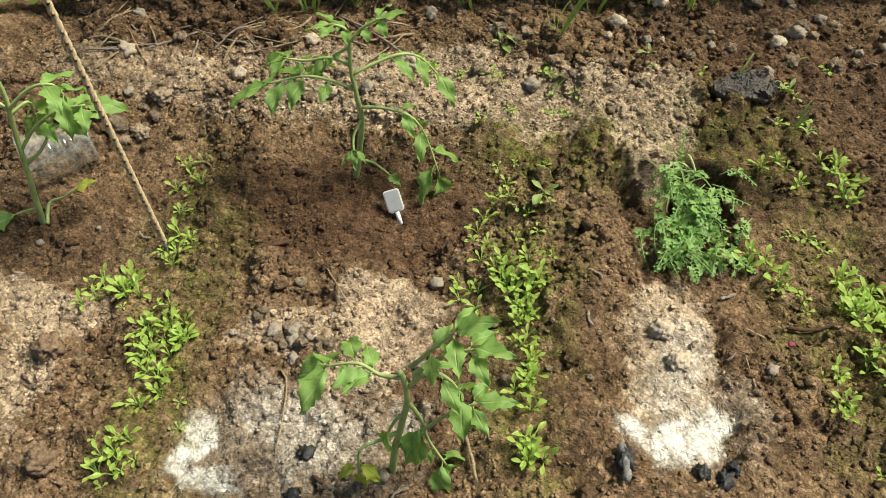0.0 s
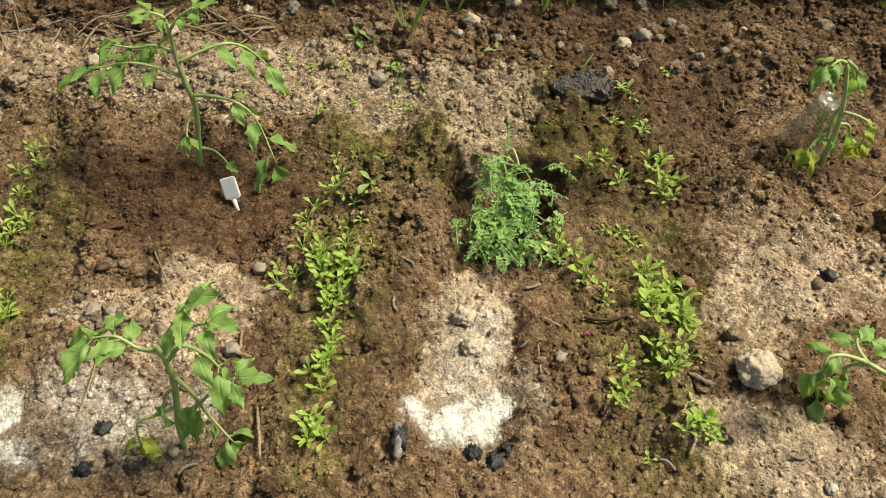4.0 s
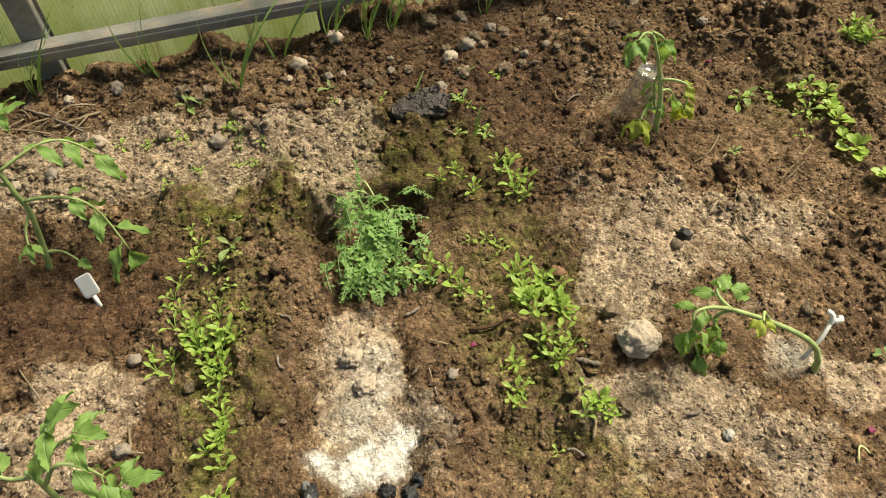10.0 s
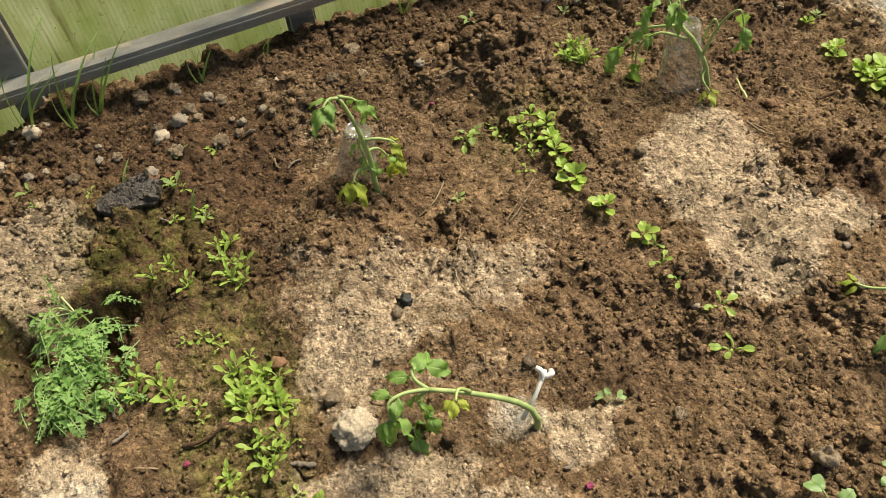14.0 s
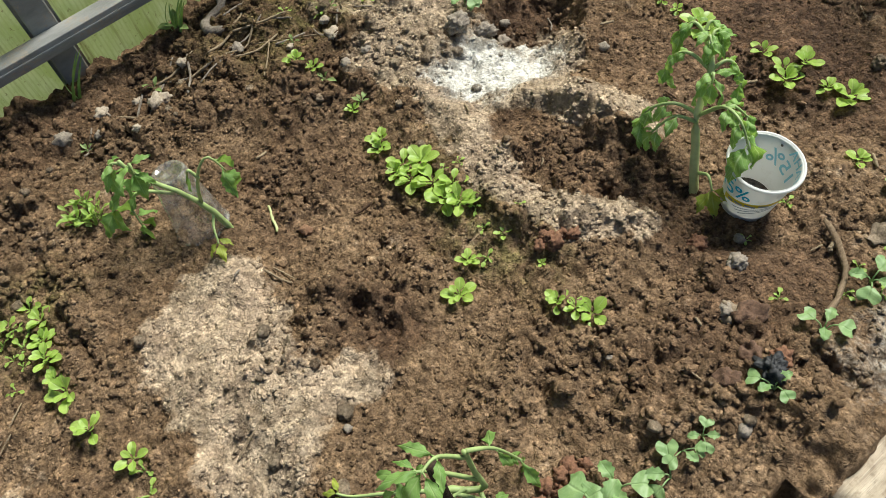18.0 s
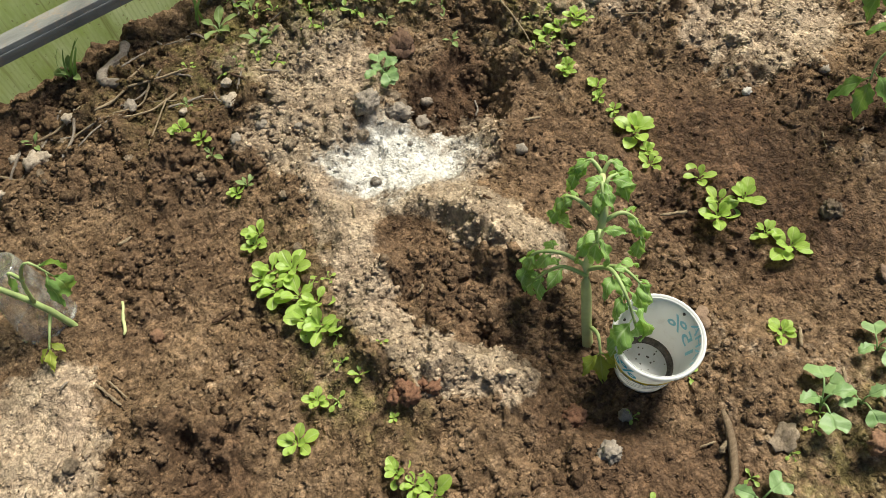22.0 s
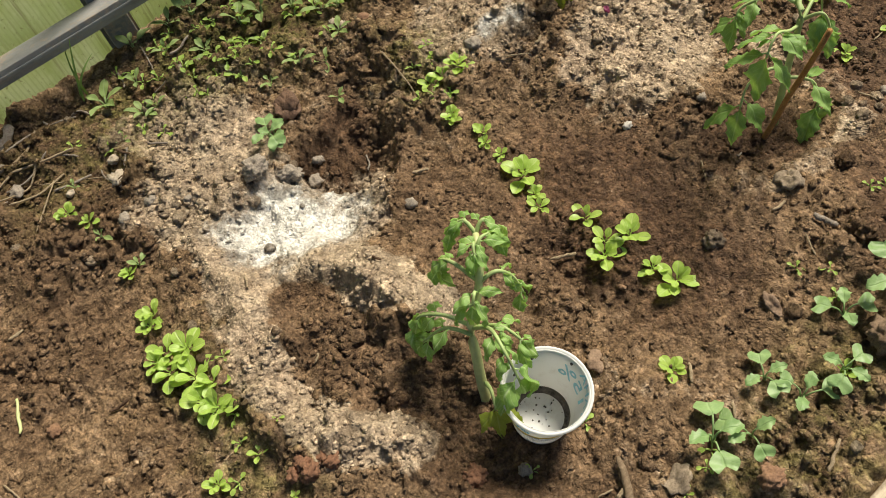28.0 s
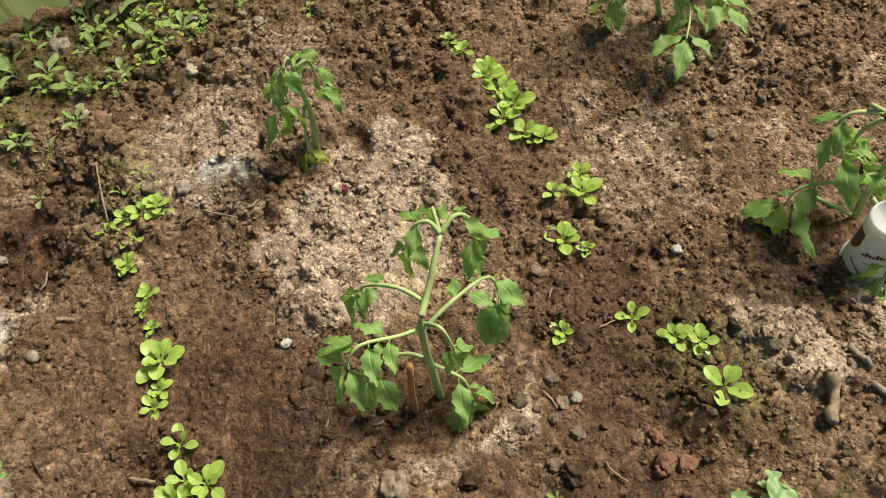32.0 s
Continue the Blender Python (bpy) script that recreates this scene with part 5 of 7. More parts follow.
sow_row("weed", [(1.774, 0.514, 1.4), (1.730, 0.449, 1.1), (1.667, 0.454, 1.0), (1.818, 0.511, 1.2), (1.783, 0.600, 1.8), (1.700, 0.600, 1.4), (1.713, 0.560, 1.2), (1.778, 0.443, 0.9), (1.659, 0.403, 0.9), (1.702, 0.524, 1.2), (1.915, 0.600, 1.5),
                 (1.858, 0.620, 1.4), (1.915, 0.533, 1.3), (1.594, 0.319, 0.6), (1.655, 0.560, 1.2), (1.620, 0.600, 1.3), (1.570, 0.470, 0.9), (1.460, 0.570, 1.0), (1.86, 0.56, 1.2), (1.97, 0.58, 1.3)], 1.0)
sow_row("weed", [(-0.168, 0.504, 1.0), (-0.146, 0.492, 0.9), (-0.099, 0.421, 0.8), (0.261, 0.453, 0.9), (0.239, 0.398, 0.8), (0.259, 0.343, 0.8), (-0.120, 0.208, 1.0), (0.657, 0.317, 0.9), (0.583, 0.202, 0.6), (0.861, 0.366, 0.9), (0.751, 0.504, 0.9),
                 (1.242, 0.347, 0.6), (1.259, 0.283, 0.6), (1.138, 0.600, 1.2), (1.049, 0.522, 0.7), (0.92, 0.50, 0.8), (0.05, 0.47, 0.7)])
for cx, cy, rx, ry, n, s in ((-0.13, 0.35, 0.08, 0.09, 16, 1.0), (0.21, 0.0, 0.07, 0.18, 20, 1.0), (-0.17, 0.15, 0.06, 0.10, 14, 1.0), (0.72, 0.25, 0.05, 0.08, 10, 1.1), (1.62, 0.50, 0.22, 0.10, 46, 1.7), (1.42, 0.52, 0.16, 0.08, 22, 1.4),
                             (1.70, 0.24, 0.04, 0.06, 12, 1.2), (1.83, 0.53, 0.12, 0.08, 26, 1.8), (1.25, 0.0, 0.04, 0.2, 8, 1.0), (1.50, -0.30, 0.12, 0.08, 9, 1.1), (0.0, 0.45, 0.3, 0.06, 9, 1.2), (2.17, -0.38, 0.06, 0.03, 6, 1.0),
                             (1.92, -0.28, 0.15, 0.05, 7, 1.0), (-0.60, 0.0, 0.06, 0.2, 10, 1.0), (0.25, 0.42, 0.06, 0.08, 6, 1.3), (2.0, 0.5, 0.1, 0.08, 10, 1.4)):
    sow_clump("sprout", cx, cy, rx, ry, n, s)


def grass_tuft(x, y, blades, height, lean=(0, -0.2), label="tuft of long thin green grass blades by the wall", group="grass along the wall"):
    ob = tagged(new("grass_tuft"), label, "grass", group)
    ob.location = (x, y, z_at(x, y) - 0.004)
    for _ in range(blades):
        a = SOW.uniform(0, 6.283)
        d = Vector((math.cos(a) * 0.35 + lean[0], math.sin(a) * 0.2 + lean[1], 1))
        bm = bmesh.new()
        h = height * SOW.uniform(0.55, 1.1)
        blade(bm, (SOW.uniform(-0.008, 0.008), SOW.uniform(-0.006, 0.006), 0), d, (d.y - 0.2, -d.x - 0.3, 0.4), h, 0.0055 * SOW.uniform(0.7, 1.2), "blade", SOW.uniform(0.5, 1.5), 0.3, 0.0, 9)
        part("blade", bm, L_GRASS, ob)
    return ob


for gx, gy, gb, gh in ((-0.40, 0.600, 6, 0.17), (-0.47, 0.595, 5, 0.20), (-0.22, 0.600, 5, 0.15), (-0.085, 0.496, 5, 0.20), (-0.095, 0.405, 2, 0.05), (0.131, 0.584, 5, 0.16), (0.171, 0.595, 4, 0.18), (0.165, 0.425, 2, 0.07), (-0.02, 0.600, 4, 0.16),
                       (-0.53, 0.590, 4, 0.16), (0.07, 0.590, 4, 0.24), (0.245, 0.345, 2, 0.05), (0.33, 0.600, 3, 0.10), (0.44, 0.600, 2, 0.06), (0.67, 0.600, 3, 0.08), (1.135, 0.60, 6, 0.08), (1.33, 0.600, 3, 0.10), (0.95, 0.605, 4, 0.10)):
    grass_tuft(gx, gy, gb, gh)


def weed_bunch():
    ob = tagged(new("weed_bunch"), "pulled feathery green weeds stuffed into a soil hole", "weed")
    base = z_at(0.05, 0.12)
    ob.location = (0.055, 0.225, base)
    r = random.Random(3)
    for i in range(66):
        u = r.random() ** 0.8
        s = Vector((r.gauss(0.006, 0.030 - 0.010 * u), 0.012 - 0.125 * u, 0.006 + 0.026 * (1 - u) * r.random()))
        a = math.radians(r.gauss(-90, 55))
        reach = r.uniform(0.034, 0.062)
        e = s + Vector((math.cos(a), math.sin(a), 0)) * reach
        e.z = max(0.004, s.z + r.uniform(-0.012, 0.008))
        feather(ob, [s, s.lerp(e, 0.5) + Vector((r.uniform(-0.012, 0.012), r.uniform(-0.008, 0.008), r.uniform(0.004, 0.020))), e], r)
    feather(ob, [(0.004, 0.015, 0.02), (0.005, 0.028, 0.045), (0.006, 0.038, 0.066)], r)
    for _ in range(14):
        bm = bmesh.new()
        a = r.uniform(0, 6.283)
        blade(bm, (r.uniform(-0.02, 0.02), r.uniform(-0.02, 0.02), 0.022), (math.cos(a), math.sin(a) * 0.7 - 0.3, r.uniform(0.1, 0.8)), (0, 0, 1), r.uniform(0.03, 0.06), r.uniform(0.002, 0.004), "blade", r.uniform(0.8, 2.0), 0.3, 0.0, 9)
        part("blade", bm, L_GRASS, ob)
    for pts in (((-0.03, 0.004, 0.022), (0.0, 0.016, 0.036), (0.024, 0.004, 0.024)), ((-0.026, -0.02, 0.018), (-0.010, 0.004, 0.032), (0.008, 0.018, 0.028)), ((0.006, 0.034, 0.02), (0.014, 0.022, 0.043), (0.022, 0.0, 0.026))):
        stem(ob, pts, 0.0022, M_PALESTEM)


def feather(owner, pts, r):
    """A finely cut leaf: a thin stalk with many pairs of narrow, again divided leaflets."""
    line = bezier(pts, 12)
    bm = bmesh.new()
    tube(bm, line, 0.0007, 4)
    up = Vector((r.uniform(-0.9, 0.9), r.uniform(-0.9, 0.9), 1))
    for i in range(3, 13):
        d = (line[i] - line[i - 1]).normalized()
        side = d.cross(up).normalized()
        ln = 0.0155 * (1.15 - 0.07 * i) * r.uniform(0.8, 1.2)
        for way in ((side + d * 0.7, -side + d * 0.7) if i < 12 else (d,)):
            if r.random() < 0.12:
                continue
            way = way + up * r.uniform(-0.6, 0.6) + d * r.uniform(-0.3, 0.3)
            ln = ln * r.uniform(0.7, 1.25)
            blade(bm, line[i], way, up, ln, ln * 0.42, "oval", r.uniform(0.2, 1.0), 0.2, 0.0, 6, 1.3, 0.3, r.random() * 6)
    return part("leaf", bm, L_FEATHER, owner)


weed_bunch()

# ---- cups ----


def clear_plastic():
    k = Mat("clear_plastic")
    tr = k.node("ShaderNodeBsdfTransparent")
    tr.inputs["Color"].default_value = (0.93, 0.94, 0.94, 1)
    gl = k.node("ShaderNodeBsdfGlossy", Roughness=0.12)
    dust = k.node("ShaderNodeBsdfDiffuse")
    dust.inputs["Color"].default_value = (0.80, 0.77, 0.70, 1)
    a = k.node("ShaderNodeMixShader")
    lw = k.node("ShaderNodeLayerWeight", Blend=0.35)
    k.link(k.math("ADD", k.math("MULTIPLY", lw.outputs["Facing"], 0.75), 0.07), a.inputs[0])
    k.link(tr.outputs[0], a.inputs[1])
    k.link(gl.outputs[0], a.inputs[2])
    b = k.node("ShaderNodeMixShader")
    k.link(k.ramp(k.noise(k.coords(), 45, 6, 0.7), (0.45, 0.05), (0.72, 0.36)), b.inputs[0])
    k.link(a.outputs[0], b.inputs[1])
    k.link(dust.outputs[0], b.inputs[2])
    k.link(b.outputs[0], k.out.inputs["Surface"])
    return k.m


M_CLEAR = clear_plastic()


def white_plastic():
    k = Mat("white_plastic")
    c = k.coords()
    dirt = k.ramp(k.noise(c, 60, 6, 0.7), (0.55, 0.0), (0.75, 0.55))
    k.set(Base_Color=k.mix(dirt, (0.82, 0.82, 0.80), (0.45, 0.38, 0.30)), Roughness=0.35)
    tra = k.node("ShaderNodeBsdfTranslucent")
    tra.inputs["Color"].default_value = (0.86, 0.86, 0.83, 1)
    m = k.node("ShaderNodeMixShader", Fac=0.38)
    k.link(k.bsdf.outputs[0], m.inputs[1])
    k.link(tra.outputs[0], m.inputs[2])
    k.link(m.outputs[0], k.out.inputs["Surface"])
    return k.m


M_WHITE = white_plastic()
M_DREGS = simple("dirt_dregs", (0.10, 0.085, 0.07), 0.8, 0.7, 260)
M_CYAN = simple("cyan_print", (0.02, 0.46, 0.66), 0.4, 0.1, 30)
M_PALECYAN = simple("show_through_print", (0.28, 0.58, 0.68), 0.5, 0.1, 30)
M_YELLOW = simple("yellow_print", (0.80, 0.62, 0.03), 0.4, 0.1, 30)
M_GREYPRINT = simple("grey_print", (0.30, 0.33, 0.36), 0.5, 0.2, 60)
M_BROWNPRINT = simple("brown_print", (0.13, 0.035, 0.02), 0.45, 0.2, 30)
M_BLUEPRINT = simple("blue_print", (0.04, 0.10, 0.42), 0.45, 0.2, 30)
M_ORANGEPRINT = simple("orange_print", (0.70, 0.28, 0.05), 0.45, 0.2, 30)


def lathe(profile, sides=40):
    """A shell turned round z from (radius, height) pairs."""
    bm = bmesh.new()
    rings = []
    for r, z in profile:
        rings.append([bm.verts.new((r * math.cos(6.283185 * j / sides), r * math.sin(6.283185 * j / sides), z)) for j in range(sides)])
    for a, b in zip(rings, rings[1:]):
        for j in range(sides):
            bm.faces.new((a[j], a[(j + 1) % sides], b[(j + 1) % sides], b[j]))
    return bm


def disc(r, z, sides=40):
    bm = bmesh.new()
    bm.faces.new([bm.verts.new((r * math.cos(6.283185 * j / sides), r * math.sin(6.283185 * j / sides), z)) for j in range(sides)])
    return bm


def standing(base, top, turn=0.0):
    """A pose at base whose z axis points to top."""
    d = Vector(top) - Vector(base)
    return Matrix.Translation(base) @ d.to_track_quat("Z", "Y").to_matrix().to_4x4() @ pose(0, 0, 0, 0, 0, turn)


def cup_patch(lo_a, hi_a, z_of, r_of, out, rows=4, cols=18):
    """A printed band on the side of a cup, between two angles; z_of gives its lower and upper edge."""
    bm = bmesh.new()
    grid = []
    for i in range(cols + 1):
        u = i / cols
        a = math.radians(lo_a + (hi_a - lo_a) * u)
        z0, z1 = z_of(u)
        col = []
        for j in range(rows + 1):
            z = z0 + (z1 - z0) * j / rows
            r = r_of(z) + out
            col.append(bm.verts.new((r * math.cos(a), r * math.sin(a), z)))
        grid.append(col)
    for a, b in zip(grid, grid[1:]):
        for j in range(rows):
            bm.faces.new((a[j], b[j], b[j + 1], a[j + 1]))
    return bm


def cup_word(text, size, a0, z0, r_of, out, tilt=0.0, mirror=False):
    """Words wrapped round the side of a cup, starting at angle a0 (degrees) and height z0."""
    cu = bpy.data.curves.new("word", "FONT")
    cu.body, cu.size, cu.offset = text, size, 0.0003
    tmp = new("word", cu)
    dg = bpy.context.evaluated_depsgraph_get()
    me = bpy.data.meshes.new_from_object(tmp.evaluated_get(dg))
    bpy.data.objects.remove(tmp)
    bpy.data.curves.remove(cu)
    bm = bmesh.new()
    bm.from_mesh(me)
    bpy.data.meshes.remove(me)
    bmesh.ops.triangulate(bm, faces=bm.faces)
    bmesh.ops.subdivide_edges(bm, edges=[e for e in bm.edges if e.calc_length() > 0.004], cuts=1)
    ct, st = math.cos(math.radians(tilt)), math.sin(math.radians(tilt))
    for v in bm.verts:
        x, y = v.co.x * ct - v.co.y * st, v.co.x * st + v.co.y * ct
        z = z0 + y
        r = r_of(z) + out
        a = math.radians(a0) + (-x if mirror else x) / r_of(z0)
        v.co = (r * math.cos(a), r * math.sin(a), z)
    return bm


def side_angle(ob, way):
    """The angle, in the cup's own turn, of the side that faces a way on the ground."""
    d = ob.matrix_basis.to_3x3().inverted() @ Vector((*way, 0))
    return math.degrees(math.atan2(d.y, d.x))


def dairy_cup():
    base, top = (1.4966, -0.190, -0.0215), (1.503, -0.2017, 0.0596)
    ob = tagged(new("dairy_cup"), "white plastic sour cream cup with cyan and yellow print, dirty inside", "cup")
    ob.matrix_basis = standing(base, top)
    h = 0.081
    r_of = lambda z: 0.0290 + (0.0408 - 0.0290) * max(0, min(1, z / h))
    body = part("body", lathe([(0.0001, 0.003), (0.0265, 0.002), (0.0283, 0.0), (0.0291, 0.002)] + [(r_of(z), z) for z in np.linspace(0.004, h, 12)] + [(r_of(z) - 0.0007, z) for z in np.linspace(h, 0.006, 12)] + [(0.0262, 0.0045), (0.0001, 0.0045)]), M_WHITE, ob)
    part("rim", lathe([(0.0400, h - 0.006), (0.0406, h - 0.001), (0.0424, h + 0.0012), (0.0442, h + 0.0006), (0.0446, h - 0.0018), (0.0436, h - 0.0034), (0.0412, h - 0.0034)]), M_WHITE, ob)
    part("dirt_ring", lathe([(0.0296, 0.011), (0.0290, 0.008), (0.0272, 0.0062), (0.0255, 0.0055), (0.0243, 0.0050)]), M_DREGS, ob, "dark dried soil ring")
    rnd = random.Random(8)
    for _ in range(26):
        a, q = rnd.uniform(0, 6.283), 0.0235 * math.sqrt(rnd.random())
        bm = bmesh.new()
        bmesh.ops.create_icosphere(bm, subdivisions=1, radius=rnd.uniform(0.0004, 0.0013), matrix=Matrix.Translation((q * math.cos(a), q * math.sin(a), 0.0050)))
        part("dirt_crumb", bm, M_DREGS, ob)
    for a, z in ((40, 0.070), (-20, 0.074), (75, 0.062), (110, 0.073)):
        bm = bmesh.new()
        q = r_of(z) - 0.0012
        bmesh.ops.create_icosphere(bm, subdivisions=1, radius=0.0018, matrix=Matrix.Translation((q * math.cos(math.radians(a)), q * math.sin(math.radians(a)), z)))
        part("dirt_crumb", bm, M_DREGS, ob)
    face = side_angle(ob, (-0.42, -0.90)) + 4
    part("band", cup_patch(face - 95, face + 40, lambda u: (0.026 + 0.024 * u, 0.036 + 0.020 * u), r_of, 0.0004), M_YELLOW, body, "yellow printed band")
    for a, w in ((-84, 12), (-68, 16), (-48, 20), (-24, 18)):
        part("bar", cup_patch(face + a, face + a + w, lambda u, a=a: (0.0293 + 0.0222 * (a + 95) / 135, 0.0330 + 0.0213 * (a + 95) / 135), r_of, 0.0007, 1, 6), M_GREYPRINT, body, "dark line of small print")
    for i in range(3):
        part("bar", cup_patch(face - 70 + 8 * i, face + 22 - 8 * i, lambda u, i=i: (0.0245 - 0.004 * i + 0.018 * u, 0.0260 - 0.004 * i + 0.018 * u), r_of, 0.0004, 1, 14), M_GREYPRINT, body, "grey line of small print")
    for turn, out, mat, label in ((-88, 0.0005, M_CYAN, "cyan print"), (92, -0.0013, M_PALECYAN, "pale print seen through the wall")):
        part("lettering", cup_word("15%", 0.028, face + turn - 30, 0.040, r_of, out, 10), mat, body, label)
        part("lettering", cup_word("СМЕТАНА", 0.0165, face + turn - 114, 0.0585, r_of, out, 8), mat, body, label)


def upturned_cup():
    ob = tagged(new("upturned_cup"), "white plastic cup with brown print, upside down on the soil", "cup")
    ob.matrix_basis = standing((2.414, -0.163, 0.004), (2.408, -0.157, 0.11))
    h = 0.080
    r_of = lambda z: 0.0325 + (0.0235 - 0.0325) * max(0, min(1, z / h))
    body = part("body", lathe([(r_of(z) - 0.0008, z) for z in np.linspace(0.074, 0.0, 8)] + [(r_of(z), z) for z in np.linspace(0.0, h - 0.002, 12)] + [(0.0222, h), (0.0210, h - 0.001), (0.0203, h - 0.004), (0.0001, h - 0.004)]), M_WHITE, ob)
    part("rim", lathe([(0.0323, 0.005), (0.0330, 0.004), (0.0350, 0.0035), (0.0352, 0.0), (0.0325, -0.0005)]), M_WHITE, ob)
    face = side_angle(ob, (-0.35, -0.93))
    part("print", cup_patch(face - 112, face - 80, lambda u: (0.030 + 0.014 * u * u, 0.062), r_of, 0.0004), M_BROWNPRINT, body, "dark brown printed shape")
    part("print", cup_patch(face - 86, face - 44, lambda u: (0.022 - 0.010 * u, 0.0245 - 0.0105 * u), r_of, 0.0004), M_BROWNPRINT, body, "thin brown printed arc")
    for k in range(9):
        part("print", cup_patch(face - 66 + 7 * k, face - 60.4 + 7 * k, lambda u: (0.0385 + 0.0012 * (k + u), 0.0415 + 0.0012 * (k + u) + 0.0014 * (k * 5 % 3)), r_of, 0.0004, 2, 5), M_BROWNPRINT, body, "red-brown bar of print")
    part("print", cup_patch(face - 58, face - 12, lambda u: (0.0305 + 0.004 * u, 0.0322 + 0.004 * u), r_of, 0.0004), M_GREYPRINT, body, "grey line of small print")
    part("print", cup_patch(face - 20, face + 26, lambda u: (0.058 + 0.004 * u, 0.0605 + 0.004 * u), r_of, 0.0004), M_ORANGEPRINT, body, "thin orange printed swoosh")
    part("print", cup_patch(face - 24, face + 8, lambda u: (0.011 + 0.003 * u, 0.018 + 0.004 * u), r_of, 0.0005), M_BLUEPRINT, body, "blue printed block")


def clear_cup(base, top, label, wide=0.035, narrow=0.0235, h=0.098, ribs=False):
    ob = tagged(new("clear_cup"), label, "cup", "clear plastic cups")
    ob.matrix_basis = standing(base, top)
    wall = []
    for z in np.linspace(0.004, h - 0.004, 30 if ribs else 12):
        r = wide + (narrow - wide) * z / h + (0.0014 * math.sin(z * 900) if ribs and 0.03 < z < 0.07 else 0)
        wall.append((r, z))
    part("body", lathe([(wide - 0.001, 0.0)] + wall + [(narrow - 0.001, h - 0.001), (narrow - 0.0025, h - 0.0005), (narrow - 0.004, h - 0.004), (0.0001, h - 0.0045)]), M_CLEAR, ob)
    part("rim", lathe([(wide - 0.0008, 0.004), (wide + 0.0015, 0.0035), (wide + 0.0022, 0.0018), (wide + 0.0015, 0.0), (wide - 0.0008, 0.0)]), M_CLEAR, ob)
    return ob


dairy_cup()
upturned_cup()
clear_cup((0.474, 0.305, 0.006), (0.488, 0.299, 0.094), "dusty clear plastic cup upside down behind a seedling", 0.031, 0.0185, 0.090)
clear_cup((0.980, 0.254, 0.004), (0.980, 0.268, 0.110), "dusty clear plastic cup upside down under a seedling", 0.035, 0.0225, 0.100)
clear_cup((-0.828, 0.262, 0.030), (-0.760, 0.305, 0.028), "ribbed clear plastic cup lying on its side", 0.037, 0.028, 0.092, True)

# ---- tags, ties, stakes and string ----
M_TAG = simple("grey_tag", (0.42, 0.43, 0.44), 0.35, 0.12, 80)
M_TIE = simple("white_tie", (0.75, 0.74, 0.70), 0.6, 0.1, 60)
M_STAKE = wood_material("stake_wood", (0.46, 0.25, 0.09), (0.30, 0.14, 0.045), 2.0)
M_DARKSTAKE = wood_material("dark_stake_wood", (0.075, 0.05, 0.035), (0.035, 0.024, 0.018), 2.0)
M_TWINE = simple("jute_twine", (0.50, 0.38, 0.24), 0.95, 0.3, 400, 0, 0.001)
M_TWIG = wood_material("dry_twig", (0.46, 0.36, 0.23), (0.26, 0.19, 0.12), 3.0)
M_DARKTWIG = wood_material("dark_twig", (0.14, 0.085, 0.05), (0.07, 0.042, 0.026), 3.0)
M_BRANCH = wood_material("branch_wood", (0.34, 0.25, 0.16), (0.17, 0.115, 0.07), 3.0)
M_GREYTWIG = wood_material("grey_twig", (0.38, 0.33, 0.27), (0.24, 0.19, 0.15), 3.0)


def plant_tag():
    ob = tagged(new("plant_tag"), "small grey plastic plant tag with a white rim", "plant tag")
    zx = z_at(-0.318, 0.222)
    ob.matrix_basis = Matrix.Translation((-0.316, 0.212, zx + 0.004)) @ pose(0, 0, 0, -38, -16, 6)
    for name, grow, mat, y in (("rim", 0.0, M_TIE, 0.0), ("face", 0.0016, M_TAG, -0.0008)):
        bm = bmesh.new()
        ring = []
        for cx, cz, a0 in ((0.0075, 0.029, 0), (-0.0075, 0.029, 90), (-0.0075, 0.006, 180), (0.0075, 0.006, 270)):
            for k in range(5):
                a = math.radians(a0 + k * 22.5)
                ring.append((cx + (0.004 - grow) * math.cos(a), cz + (0.004 - grow) * math.sin(a)))
        front, back = ([bm.verts.new((px, y + dy, pz)) for px, pz in ring] for dy in (-0.0007, 0.0007))
        bm.faces.new(front)
        bm.faces.new(back[::-1])
        for i in range(len(ring)):
            j = (i + 1) % len(ring)
            bm.faces.new((front[i], back[i], back[j], front[j]))
        part(name, bm, mat, ob, smooth=False)
    bm = bmesh.new()
    box(bm, (-0.003, -0.0007, -0.020), (0.003, 0.0007, 0.003))
    part("spike", bm, M_TIE, ob)


def twine():
    bm = bmesh.new()
    p0, p1 = Vector((-0.621, 0.156, z_at(-0.621, 0.156) - 0.01)), Vector((-0.66, 0.17, 1.75))
    n = 420
    line = [p0.lerp(p1, i / n) for i in range(n + 1)]
    for strand in (0, 2.094, 4.189):
        tube(bm, [p + Vector((math.cos(i * 0.8 + strand), math.sin(i * 0.8 + strand), 0)) * 0.0021 for i, p in enumerate(line)], 0.0024, 5)
    tagged(part("twine", bm, M_TWINE), "twisted jute twine rising from the soil", "twine")


def stake(x, y, top, r, mat, label):
    bm = bmesh.new()
    a, b = Vector((x, y, z_at(x, y) - 0.03)), Vector(top)
    tube(bm, [a.lerp(b, i / 6) + Vector((math.sin(i * 1.3), math.cos(i * 2.1), 0)) * 0.0008 for i in range(7)], [r * (1.1 - 0.03 * i) for i in range(7)], 7)
    tagged(part("stake", bm, mat), label, "stake")


